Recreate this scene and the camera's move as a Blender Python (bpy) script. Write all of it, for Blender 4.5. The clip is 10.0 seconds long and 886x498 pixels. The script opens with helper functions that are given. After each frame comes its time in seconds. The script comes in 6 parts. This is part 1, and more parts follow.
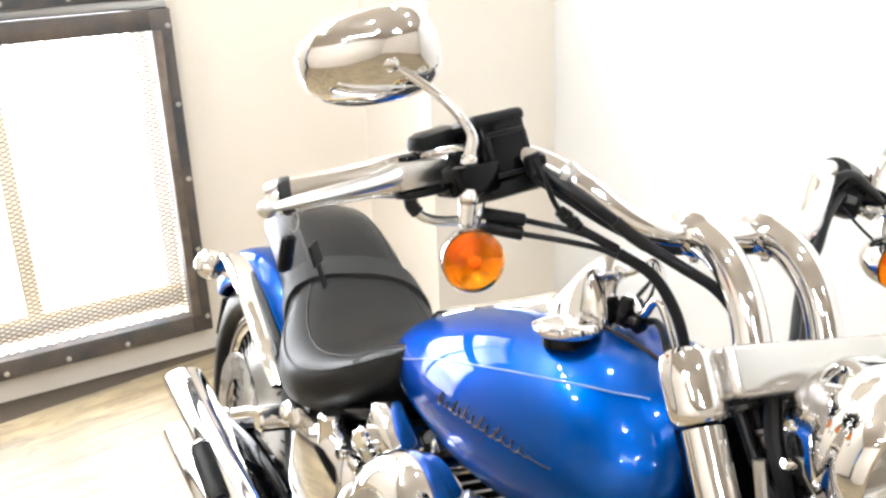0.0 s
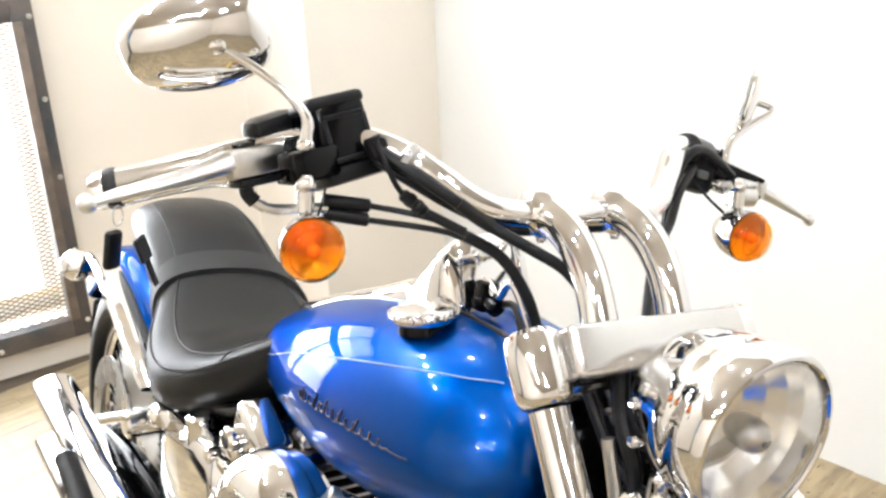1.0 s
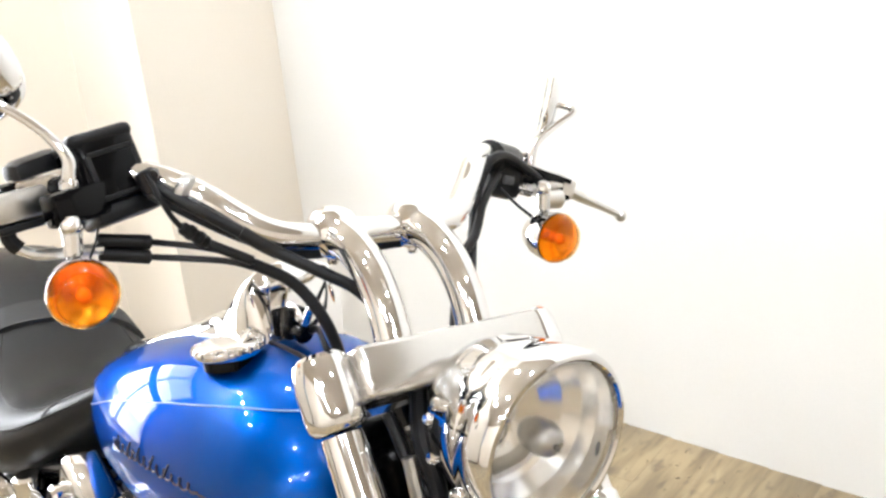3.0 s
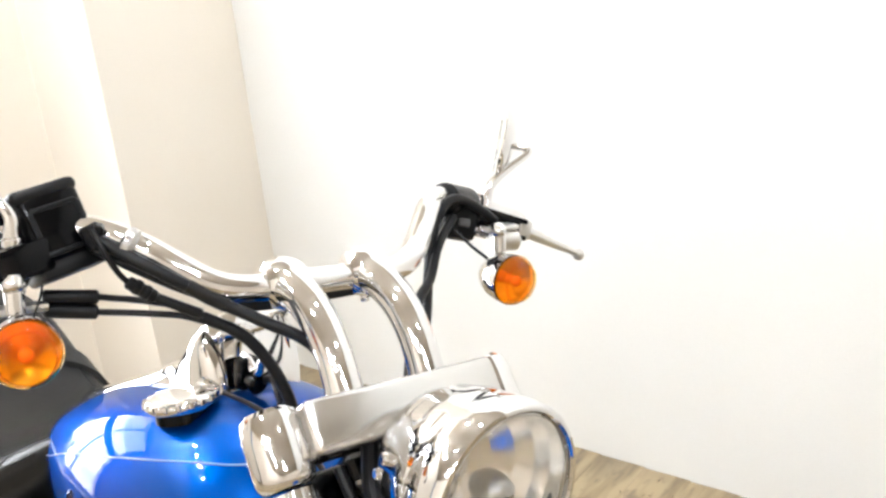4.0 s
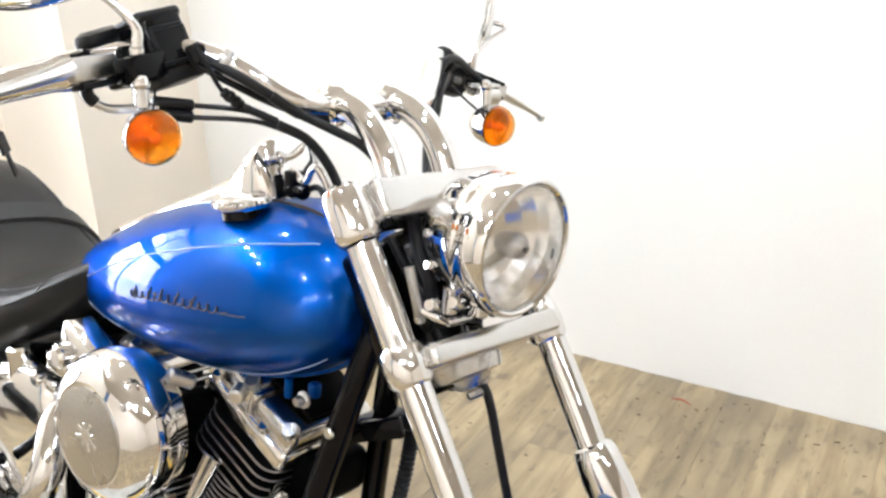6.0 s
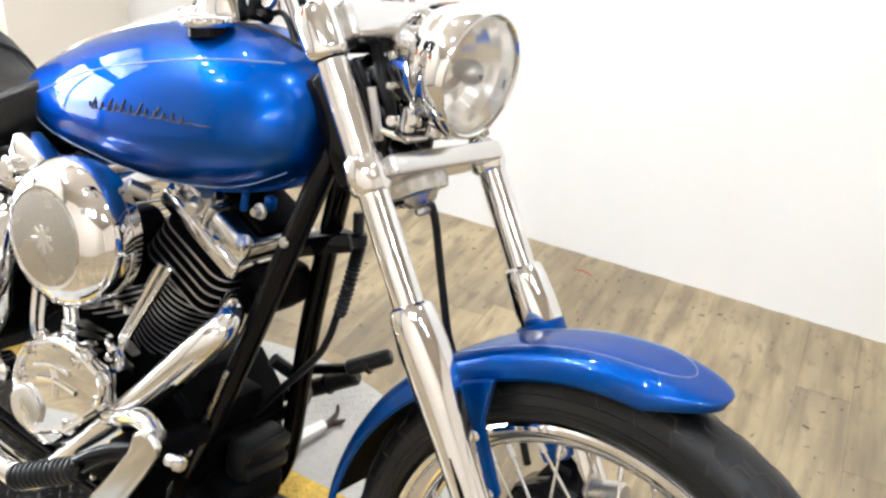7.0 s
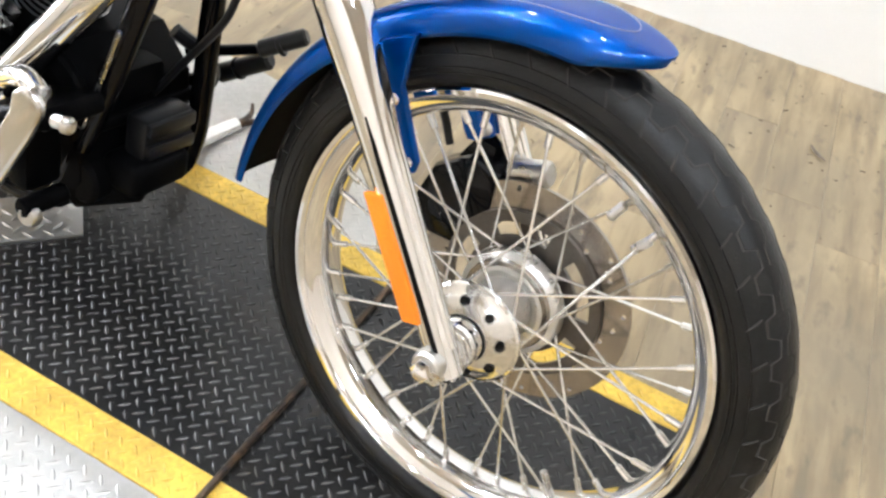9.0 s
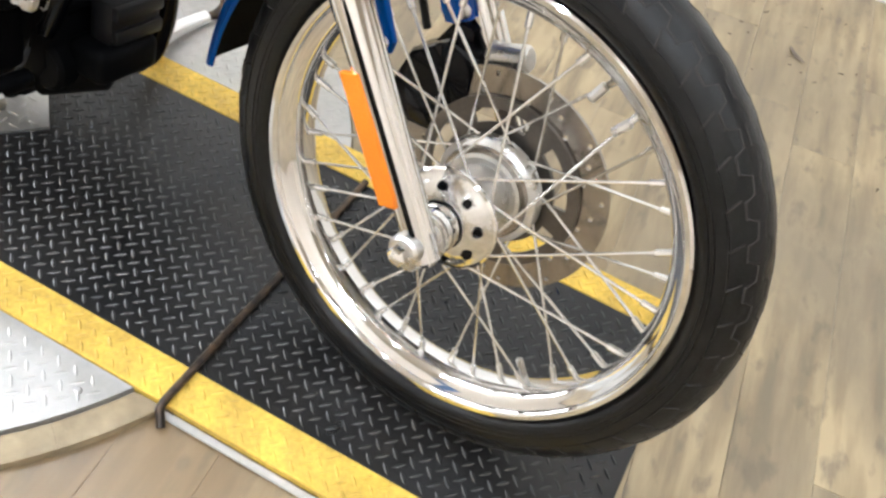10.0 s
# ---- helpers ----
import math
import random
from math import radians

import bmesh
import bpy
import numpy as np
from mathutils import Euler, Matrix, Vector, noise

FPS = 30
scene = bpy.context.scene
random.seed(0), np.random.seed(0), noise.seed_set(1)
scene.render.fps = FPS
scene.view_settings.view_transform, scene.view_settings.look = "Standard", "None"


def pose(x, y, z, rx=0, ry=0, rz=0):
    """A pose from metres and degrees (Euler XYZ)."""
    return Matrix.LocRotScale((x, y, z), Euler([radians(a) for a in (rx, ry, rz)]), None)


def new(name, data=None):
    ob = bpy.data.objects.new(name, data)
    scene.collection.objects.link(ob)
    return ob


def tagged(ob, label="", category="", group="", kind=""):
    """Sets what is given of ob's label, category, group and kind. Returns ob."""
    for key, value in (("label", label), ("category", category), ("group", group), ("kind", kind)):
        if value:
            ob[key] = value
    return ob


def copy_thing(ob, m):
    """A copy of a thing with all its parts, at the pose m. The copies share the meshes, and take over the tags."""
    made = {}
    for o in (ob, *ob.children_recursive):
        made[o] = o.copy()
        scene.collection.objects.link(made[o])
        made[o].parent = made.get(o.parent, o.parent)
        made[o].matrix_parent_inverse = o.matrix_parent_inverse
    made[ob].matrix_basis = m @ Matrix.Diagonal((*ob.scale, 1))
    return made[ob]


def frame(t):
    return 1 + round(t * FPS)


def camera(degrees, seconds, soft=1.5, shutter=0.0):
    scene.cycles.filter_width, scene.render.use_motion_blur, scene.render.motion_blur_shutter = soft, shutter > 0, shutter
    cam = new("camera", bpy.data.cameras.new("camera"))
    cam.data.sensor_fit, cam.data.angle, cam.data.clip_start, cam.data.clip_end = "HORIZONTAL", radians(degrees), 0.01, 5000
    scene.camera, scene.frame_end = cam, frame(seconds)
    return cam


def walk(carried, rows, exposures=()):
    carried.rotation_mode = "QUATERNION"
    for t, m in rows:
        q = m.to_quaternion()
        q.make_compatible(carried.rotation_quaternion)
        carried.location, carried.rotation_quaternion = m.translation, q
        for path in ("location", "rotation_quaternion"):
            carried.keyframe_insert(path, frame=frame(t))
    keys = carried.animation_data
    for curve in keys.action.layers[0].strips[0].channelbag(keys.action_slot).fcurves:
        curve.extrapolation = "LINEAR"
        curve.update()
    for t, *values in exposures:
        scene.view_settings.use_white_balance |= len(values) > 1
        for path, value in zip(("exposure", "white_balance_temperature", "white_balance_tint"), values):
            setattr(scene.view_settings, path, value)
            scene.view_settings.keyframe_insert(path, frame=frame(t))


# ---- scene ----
cam = camera(50.6, 10.0, soft=2.6)


def eye(x, y, z, yaw, pitch, roll):
    return pose(x, y, z, 90 + pitch, 0, yaw) @ pose(0, 0, 0, 0, 0, roll)


EYES = [
    (0.0, 0.1128, -0.4773, 1.3580, 65.91, -20.21, -2.42),
    (0.5, 0.1257, -0.4413, 1.3604, 62.74, -20.23, -3.07),
    (1.0, 0.1169, -0.4141, 1.3429, 59.89, -21.08, -2.53),
    (1.5, 0.1173, -0.3830, 1.3340, 58.72, -21.48, -3.88),
    (2.0, 0.1232, -0.3539, 1.3327, 56.57, -21.05, -4.90),
    (2.5, 0.1405, -0.3415, 1.3344, 55.00, -20.67, -5.51),
    (3.0, 0.1550, -0.3265, 1.3331, 52.91, -20.47, -5.30),
    (4.5, 0.1781, -0.2952, 1.3556, 51.12, -18.84, -5.88),
    (5.0, 0.2204, -0.3185, 1.3317, 52.88, -18.20, -6.14),
    (5.2, 0.2370, -0.3466, 1.3258, 52.51, -18.63, -6.14),
    (6.3, 0.2802, -0.6863, 1.3000, 40.34, -24.04, 0.31),
    (6.5, 0.2900, -0.7124, 1.2932, 39.10, -25.64, 1.72),
    (7.0, 0.3038, -0.7443, 1.2662, 36.73, -28.48, 4.56),
    (7.5, 0.3115, -0.7526, 1.2345, 34.84, -31.43, 6.65),
    (8.0, 0.3112, -0.7430, 1.2017, 33.48, -34.59, 7.65),
    (8.5, 0.3082, -0.7333, 1.1659, 31.94, -38.69, 9.33),
    (9.0, 0.3087, -0.7158, 1.1305, 28.82, -42.81, 11.20),
    (9.5, 0.3107, -0.7210, 1.1110, 27.07, -45.34, 12.61),
    (10.0, 0.3194, -0.7287, 1.0962, 25.03, -47.37, 14.09),
]
EXPOSURES = [(0.0, 0.12, 6120, 10), (3.0, 0.10, 6110, 10), (5.0, 0.0, 6100, 10), (6.5, 0.13, 5950, 10), (8.0, 0.20, 5920, 10), (8.5, 0.30, 5890, 10), (9.2, 0.28, 5870, 10), (10.0, 0.19, 5870, 10)]
walk(cam, [(t, eye(*row)) for t, *row in EYES], EXPOSURES)

# ---- world and lights ----
world = bpy.data.worlds.new("world")
scene.world = world
world.use_nodes = True
sky = world.node_tree.nodes.new("ShaderNodeTexSky")
sky.sky_type, sky.sun_disc = "NISHITA", False
sky.sun_elevation, sky.sun_rotation = radians(35), radians(90)
world.node_tree.links.new(sky.outputs["Color"], world.node_tree.nodes["Background"].inputs["Color"])
world.node_tree.nodes["Background"].inputs["Strength"].default_value = 0.1

# ---- materials ----
def material(name, color, rough=0.5, metal=0.0, spot=None, spot_scale=8.0, grain=0.0, grain_scale=200.0,
             bump=0.0, bump_scale=300.0, coat=0.0, rough_vary=0.0, transmission=0.0, ior=1.45, specular=0.5, coat_ior=1.5, coat_tint=None):
    """A principled material with large blotches of colour, fine grain, roughness wear and fine relief."""
    m = bpy.data.materials.new(name)
    m.use_nodes = True
    nodes, links = m.node_tree.nodes, m.node_tree.links
    b = nodes["Principled BSDF"]
    b.inputs["Base Color"].default_value = (*color, 1)
    b.inputs["Roughness"].default_value = rough
    b.inputs["Metallic"].default_value = metal
    b.inputs["Coat Weight"].default_value = coat
    b.inputs["Coat Roughness"].default_value = 0.02
    b.inputs["Coat IOR"].default_value = coat_ior
    b.inputs["Transmission Weight"].default_value = transmission
    b.inputs["IOR"].default_value = ior
    b.inputs["Specular IOR Level"].default_value = specular
    if coat_tint:
        b.inputs["Coat Tint"].default_value = (*coat_tint, 1)
    co = nodes.new("ShaderNodeTexCoord").outputs["Object"]

    def noise_at(scale, detail=5.0):
        n = nodes.new("ShaderNodeTexNoise")
        n.inputs["Scale"].default_value, n.inputs["Detail"].default_value = scale, detail
        links.new(co, n.inputs["Vector"])
        return n.outputs["Fac"]

    last = None
    if spot:
        ramp = nodes.new("ShaderNodeMapRange")
        ramp.inputs["From Min"].default_value, ramp.inputs["From Max"].default_value = 0.35, 0.7
        links.new(noise_at(spot_scale), ramp.inputs["Value"])
        mix = nodes.new("ShaderNodeMix")
        mix.data_type = "RGBA"
        mix.inputs[6].default_value, mix.inputs[7].default_value = (*color, 1), (*spot, 1)
        links.new(ramp.outputs["Result"], mix.inputs[0])
        last = mix.outputs[2]
    if grain:
        hsv = nodes.new("ShaderNodeHueSaturation")
        hsv.inputs["Color"].default_value = (*color, 1)
        if last:
            links.new(last, hsv.inputs["Color"])
        r2 = nodes.new("ShaderNodeMapRange")
        r2.inputs["To Min"].default_value, r2.inputs["To Max"].default_value = 1 - grain, 1 + grain
        links.new(noise_at(grain_scale), r2.inputs["Value"])
        links.new(r2.outputs["Result"], hsv.inputs["Value"])
        last = hsv.outputs["Color"]
    if last:
        links.new(last, b.inputs["Base Color"])
    if rough_vary:
        r3 = nodes.new("ShaderNodeMapRange")
        r3.inputs["To Min"].default_value, r3.inputs["To Max"].default_value = max(rough - rough_vary, 0.0), rough + rough_vary
        links.new(noise_at(spot_scale * 2.3), r3.inputs["Value"])
        links.new(r3.outputs["Result"], b.inputs["Roughness"])
    if bump:
        bp = nodes.new("ShaderNodeBump")
        bp.inputs["Strength"].default_value, bp.inputs["Distance"].default_value = bump, 0.002
        links.new(noise_at(bump_scale), bp.inputs["Height"])
        links.new(bp.outputs["Normal"], b.inputs["Normal"])
    return m


def glowing(name, color, strength):
    m = bpy.data.materials.new(name)
    m.use_nodes = True
    nodes, links = m.node_tree.nodes, m.node_tree.links
    nodes.remove(nodes["Principled BSDF"])
    e = nodes.new("ShaderNodeEmission")
    e.inputs["Color"].default_value, e.inputs["Strength"].default_value = (*color, 1), strength
    links.new(e.outputs["Emission"], nodes["Material Output"].inputs["Surface"])
    return m


CHROME = material("chrome", (0.81, 0.805, 0.80), 0.055, 1.0, rough_vary=0.03, spot_scale=14)
HUBMETAL = material("polished hub alloy", (0.72, 0.715, 0.70), 0.13, 1.0, grain=0.1, rough_vary=0.1, bump=0.4, bump_scale=90)
SATIN = material("brushed steel", (0.55, 0.54, 0.52), 0.28, 1.0, grain=0.15, rough_vary=0.1)
ALLOY = material("cast alloy", (0.70, 0.69, 0.67), 0.30, 1.0, grain=0.1, rough_vary=0.12, bump=0.15)
BLUE = material("blue metallic paint", (0.001, 0.062, 0.300), 0.39, 0.92, spot=(0.001, 0.067, 0.322), spot_scale=3, grain=0.12, grain_scale=2500, coat=0.68, specular=0.05, coat_ior=1.38, coat_tint=(0.40, 0.92, 1.0))
BLUE.node_tree.nodes["Principled BSDF"].inputs["Specular Tint"].default_value = (0.0, 0.42, 0.70, 1)   # flakes stay blue at grazing angles
BLACK = material("black gloss paint", (0.0025, 0.0025, 0.003), 0.10, 0.0, rough_vary=0.05, specular=0.20)
FINS = material("black engine paint", (0.0022, 0.0022, 0.0024), 0.46, 0.0, specular=0.035, grain=0.2, bump=0.2)
FINEDGE = material("machined fin edge", (0.46, 0.46, 0.46), 0.38, 1.0)
PLASTIC = material("black plastic", (0.006, 0.006, 0.0065), 0.33, 0.0, specular=0.25, bump=0.15, bump_scale=900)
RUBBER = material("tyre rubber", (0.0045, 0.0045, 0.0047), 0.33, 0.0, specular=0.33, spot=(0.010, 0.0096, 0.0092), spot_scale=12, grain=0.35, bump=0.3, rough_vary=0.12)
CABLE = material("cable rubber", (0.007, 0.007, 0.008), 0.34, 0.0, specular=0.3, bump=0.1)
LEATHER = material("black leather", (0.009, 0.0087, 0.0085), 0.35, 0.0, specular=0.25, spot=(0.012, 0.0115, 0.0112), spot_scale=9, bump=0.35, bump_scale=420)
LEATHER_MATT = material("grained side leather", (0.010, 0.010, 0.0105), 0.45, 0.0, bump=0.5, bump_scale=600)
ORANGE = material("amber lens plastic", (1.0, 0.50, 0.03), 0.04, 0.0, transmission=1.0, ior=1.35)
AMBER = material("amber bulb", (0.80, 0.26, 0.015), 0.12)
REFLEX = material("amber reflector", (0.88, 0.24, 0.015), 0.25, 0.0, grain=0.1, grain_scale=400)
GLASS = material("clear glass", (1, 1, 1), 0.0, 0.0, transmission=1.0, ior=1.55)
SILVERED = material("silvered reflector", (0.86, 0.86, 0.84), 0.06, 1.0)
FACET = material("vapour-coated reflector", (0.95, 0.935, 0.90), 0.19, 1.0)
POLISHED = material("polished alloy plate", (0.66, 0.65, 0.63), 0.2, 1.0, grain=0.04, rough_vary=0.05, spot_scale=5)
ZINC = material("zinc-plated spoke steel", (0.74, 0.735, 0.72), 0.26, 1.0, grain=0.12, grain_scale=120)
BRONZE = material("dull bronze-grey carrier", (0.13, 0.115, 0.10), 0.4, 0.8, grain=0.2)
GREYPLASTIC = material("worn grey plastic", (0.09, 0.09, 0.09), 0.4, 0.0, grain=0.2, bump=0.15)
LETTER = material("dark grey lettering", (0.016, 0.02, 0.04), 0.4)
STRIPE = material("silver pinstripe", (0.35, 0.45, 0.62), 0.35, 0.4)
# cream colour carries the warm window light and the pillar's shade
WARM_WALL = material("wall paint warmed by window light", (0.86, 0.80, 0.71), 0.7, 0.0, spot=(0.82, 0.75, 0.65), spot_scale=0.8, grain=0.03, bump=0.08, bump_scale=180)
BEIGE = material("beige wall paint", (0.74, 0.665, 0.57), 0.7, 0.0, spot=(0.69, 0.615, 0.52), spot_scale=0.8, grain=0.03, bump=0.08, bump_scale=180)
DISC = material("used steel disc", (0.36, 0.33, 0.30), 0.22, 1.0, grain=0.12, rough_vary=0.08)
WALL = material("white wall paint", (0.86, 0.85, 0.82), 0.7, 0.0, spot=(0.83, 0.81, 0.77), spot_scale=0.9, grain=0.03, bump=0.08, bump_scale=180)
CEILING = material("tan ceiling paint", (0.47, 0.41, 0.34), 0.8, 0.0, spot=(0.43, 0.375, 0.31), spot_scale=0.7, bump=0.1)
STEELFRAME = material("dark painted steel", (0.05, 0.055, 0.06), 0.45, 0.0, spot=(0.13, 0.10, 0.08), spot_scale=9, grain=0.3, bump=0.2)
RUSTY = material("worn brown wood", (0.19, 0.15, 0.12), 0.6, 0.0, spot=(0.1, 0.08, 0.065), spot_scale=14, grain=0.25, bump=0.3)
BLACKPLATE = material("worn black plate paint", (0.008, 0.008, 0.0085), 0.33, 0.05, specular=0.44, spot=(0.020, 0.0185, 0.0165), spot_scale=6, grain=0.35, grain_scale=90, bump=0.2, rough_vary=0.15)
# lighter than the plate: rubbed tops, plus their highlights put into the colour
TREADTOP = material("rubbed tread top with highlights", (0.034, 0.034, 0.035), 0.30, 0.4, spot=(0.07, 0.067, 0.065), spot_scale=7, grain=0.3, grain_scale=90)
YELLOW = material("yellow floor paint", (0.78, 0.53, 0.08), 0.5, 0.0, spot=(0.52, 0.34, 0.06), spot_scale=17, grain=0.4, grain_scale=120, bump=0.2)
STEELPLATE = material("bare diamond plate", (0.50, 0.49, 0.47), 0.42, 0.55, spot=(0.40, 0.39, 0.36), spot_scale=5, grain=0.15, grain_scale=90, bump=0.15)
ALUPLATE = material("bright aluminium plate", (0.56, 0.56, 0.555), 0.30, 0.9, grain=0.1)
RODMAT = material("worn black steel rod", (0.025, 0.022, 0.02), 0.35, 0.6, spot=(0.12, 0.08, 0.05), spot_scale=40, grain=0.3)
MESHWIRE = material("galvanised wire", (0.20, 0.19, 0.175), 0.5, 0.3, grain=0.2)
DUST = material("dark joint", (0.09, 0.07, 0.05), 0.9)
LINT = material("dark lint", (0.06, 0.05, 0.04), 0.9)
REDLINT = material("red plastic scrap", (0.36, 0.09, 0.055), 0.5)
TUBEGLOW = glowing("lit tube", (0.93, 0.97, 1.0), 95.0)
BULBGLOW = glowing("lit bulb", (0.93, 0.97, 1.0), 570.0)
DAYGLOW = glowing("daylight beyond the window", (1.0, 1.0, 1.0), 14.0)


STAINS = [((-0.17, -0.40, -0.035), 0.32, 0.75, (0.21, 0.14, 0.07, 1)), ((0.44, 0.66, -0.035), 0.30, 0.7, (0.16, 0.13, 0.09, 1)), ((0.15, 1.15, -0.035), 0.30, 0.5, (0.17, 0.135, 0.09, 1))]


def wood_material():
    m = bpy.data.materials.new("weathered plank wood")
    m.use_nodes = True
    nodes, links = m.node_tree.nodes, m.node_tree.links
    b = nodes["Principled BSDF"]
    co = nodes.new("ShaderNodeTexCoord").outputs["Object"]
    info = nodes.new("ShaderNodeObjectInfo").outputs["Random"]
    shift = nodes.new("ShaderNodeVectorMath")
    shift.operation = "MULTIPLY_ADD"
    shift.inputs[1].default_value = (17, 2.3, 17)
    links.new(co, shift.inputs[0])
    comb = nodes.new("ShaderNodeCombineXYZ")
    mul = nodes.new("ShaderNodeMath")
    mul.operation, mul.inputs[1].default_value = "MULTIPLY", 57.0
    links.new(info, mul.inputs[0])
    for k in range(3):
        links.new(mul.outputs[0], comb.inputs[k])
    links.new(comb.outputs[0], shift.inputs[2])
    n1 = nodes.new("ShaderNodeTexNoise")
    n1.inputs["Scale"].default_value, n1.inputs["Detail"].default_value = 1.6, 8
    links.new(shift.outputs[0], n1.inputs["Vector"])
    ramp = nodes.new("ShaderNodeValToRGB")
    ramp.color_ramp.elements[0].position, ramp.color_ramp.elements[1].position = 0.33, 0.58
    ramp.color_ramp.elements[0].color, ramp.color_ramp.elements[1].color = (0.205, 0.160, 0.098, 1), (0.405, 0.316, 0.186, 1)
    mid = ramp.color_ramp.elements.new(0.45)
    mid.color = (0.302, 0.232, 0.134, 1)
    links.new(n1.outputs["Fac"], ramp.inputs["Fac"])
    # grey weathered patches
    n2 = nodes.new("ShaderNodeTexNoise")
    n2.inputs["Scale"].default_value, n2.inputs["Detail"].default_value = 0.8, 10
    shift2 = nodes.new("ShaderNodeVectorMath")
    shift2.operation = "MULTIPLY_ADD"
    shift2.inputs[1].default_value = (6, 2.6, 6)
    links.new(co, shift2.inputs[0])
    links.new(comb.outputs[0], shift2.inputs[2])
    links.new(shift2.outputs[0], n2.inputs["Vector"])
    r2 = nodes.new("ShaderNodeMapRange")
    r2.inputs["From Min"].default_value, r2.inputs["From Max"].default_value = 0.48, 0.66
    r2.inputs["To Max"].default_value = 0.55
    links.new(n2.outputs["Fac"], r2.inputs["Value"])
    mix = nodes.new("ShaderNodeMix")
    mix.data_type = "RGBA"
    mix.inputs[7].default_value = (0.165, 0.135, 0.096, 1)
    links.new(ramp.outputs["Color"], mix.inputs[6])
    links.new(r2.outputs["Result"], mix.inputs[0])
    # small dark scuffs drawn out along the plank
    n3 = nodes.new("ShaderNodeTexNoise")
    n3.inputs["Scale"].default_value, n3.inputs["Detail"].default_value = 5.5, 6
    links.new(shift2.outputs[0], n3.inputs["Vector"])
    r4 = nodes.new("ShaderNodeMapRange")
    r4.inputs["From Min"].default_value, r4.inputs["From Max"].default_value, r4.inputs["To Max"].default_value = 0.56, 0.70, 0.60
    links.new(n3.outputs["Fac"], r4.inputs["Value"])
    scuff = nodes.new("ShaderNodeMix")
    scuff.data_type = "RGBA"
    scuff.inputs[7].default_value = (0.11, 0.09, 0.068, 1)
    links.new(mix.outputs[2], scuff.inputs[6])
    links.new(r4.outputs["Result"], scuff.inputs[0])
    # broad dirty patches that run across the boards
    place = nodes.new("ShaderNodeNewGeometry").outputs["Position"]
    n4 = nodes.new("ShaderNodeTexNoise")
    n4.inputs["Scale"].default_value, n4.inputs["Detail"].default_value = 2.6, 9
    links.new(place, n4.inputs["Vector"])
    r5 = nodes.new("ShaderNodeMapRange")
    r5.inputs["From Min"].default_value, r5.inputs["From Max"].default_value, r5.inputs["To Max"].default_value = 0.46, 0.72, 0.70
    links.new(n4.outputs["Fac"], r5.inputs["Value"])
    dirt = nodes.new("ShaderNodeMix")
    dirt.data_type = "RGBA"
    dirt.inputs[7].default_value = (0.185, 0.143, 0.088, 1)
    links.new(scuff.outputs[2], dirt.inputs[6])
    links.new(r5.outputs["Result"], dirt.inputs[0])
    # two old stains with soft ragged edges
    for spot, reach, much, tone in STAINS:
        far = nodes.new("ShaderNodeVectorMath")
        far.operation = "DISTANCE"
        far.inputs[1].default_value = spot
        links.new(place, far.inputs[0])
        rag = nodes.new("ShaderNodeMath")
        rag.operation, rag.inputs[1].default_value = "MULTIPLY_ADD", reach * 1.1
        links.new(n3.outputs["Fac"], rag.inputs[0])
        links.new(far.outputs["Value"], rag.inputs[2])
        fade = nodes.new("ShaderNodeMapRange")
        fade.inputs["From Min"].default_value, fade.inputs["From Max"].default_value = reach * 0.75, reach * 1.6
        fade.inputs["To Min"].default_value, fade.inputs["To Max"].default_value = much, 0.0
        links.new(rag.outputs[0], fade.inputs["Value"])
        stain = nodes.new("ShaderNodeMix")
        stain.data_type = "RGBA"
        stain.inputs[7].default_value = tone
        links.new(dirt.outputs[2], stain.inputs[6])
        links.new(fade.outputs["Result"], stain.inputs[0])
        dirt = stain
    mix = dirt
    hsv = nodes.new("ShaderNodeHueSaturation")
    r3 = nodes.new("ShaderNodeMapRange")
    r3.inputs["To Min"].default_value, r3.inputs["To Max"].default_value = 0.93, 1.06
    links.new(info, r3.inputs["Value"])
    links.new(r3.outputs["Result"], hsv.inputs["Value"])
    links.new(mix.outputs[2], hsv.inputs["Color"])
    links.new(hsv.outputs["Color"], b.inputs["Base Color"])
    b.inputs["Roughness"].default_value = 0.33
    bp = nodes.new("ShaderNodeBump")
    bp.inputs["Strength"].default_value, bp.inputs["Distance"].default_value = 0.2, 0.001
    links.new(n1.outputs["Fac"], bp.inputs["Height"])
    links.new(bp.outputs["Normal"], b.inputs["Normal"])
    return m


WOOD = wood_material()
RINGWOOD = material("worn tan ring wood", (0.36, 0.285, 0.175), 0.5, 0.0, spot=(0.21, 0.165, 0.10), spot_scale=12, grain=0.35, grain_scale=50, bump=0.25)

# ---- mesh tools ----
def part(name, bm, mat, parent, label="", xf=None, sharp=0.6):
    """Links a bmesh as one mesh object under a thing or a part."""
    if xf is not None:
        bm.transform(xf)
    bmesh.ops.recalc_face_normals(bm, faces=bm.faces[:])
    for f in bm.faces:
        f.smooth = True
    for e in bm.edges:
        if len(e.link_faces) == 2 and e.calc_face_angle(0) > sharp:
            e.smooth = False
    me = bpy.data.meshes.new(name)
    bm.to_mesh(me)
    bm.free()
    me.materials.append(mat)
    ob = new(name, me)
    if parent is not None:
        ob.parent = parent
    if label:
        tagged(ob, label)
    return ob


def joined(*parts):
    """One bmesh out of several."""
    out = bmesh.new()
    for bm in parts:
        me = bpy.data.meshes.new("tmp")
        bm.to_mesh(me)
        bm.free()
        out.from_mesh(me)
        bpy.data.meshes.remove(me)
    return out


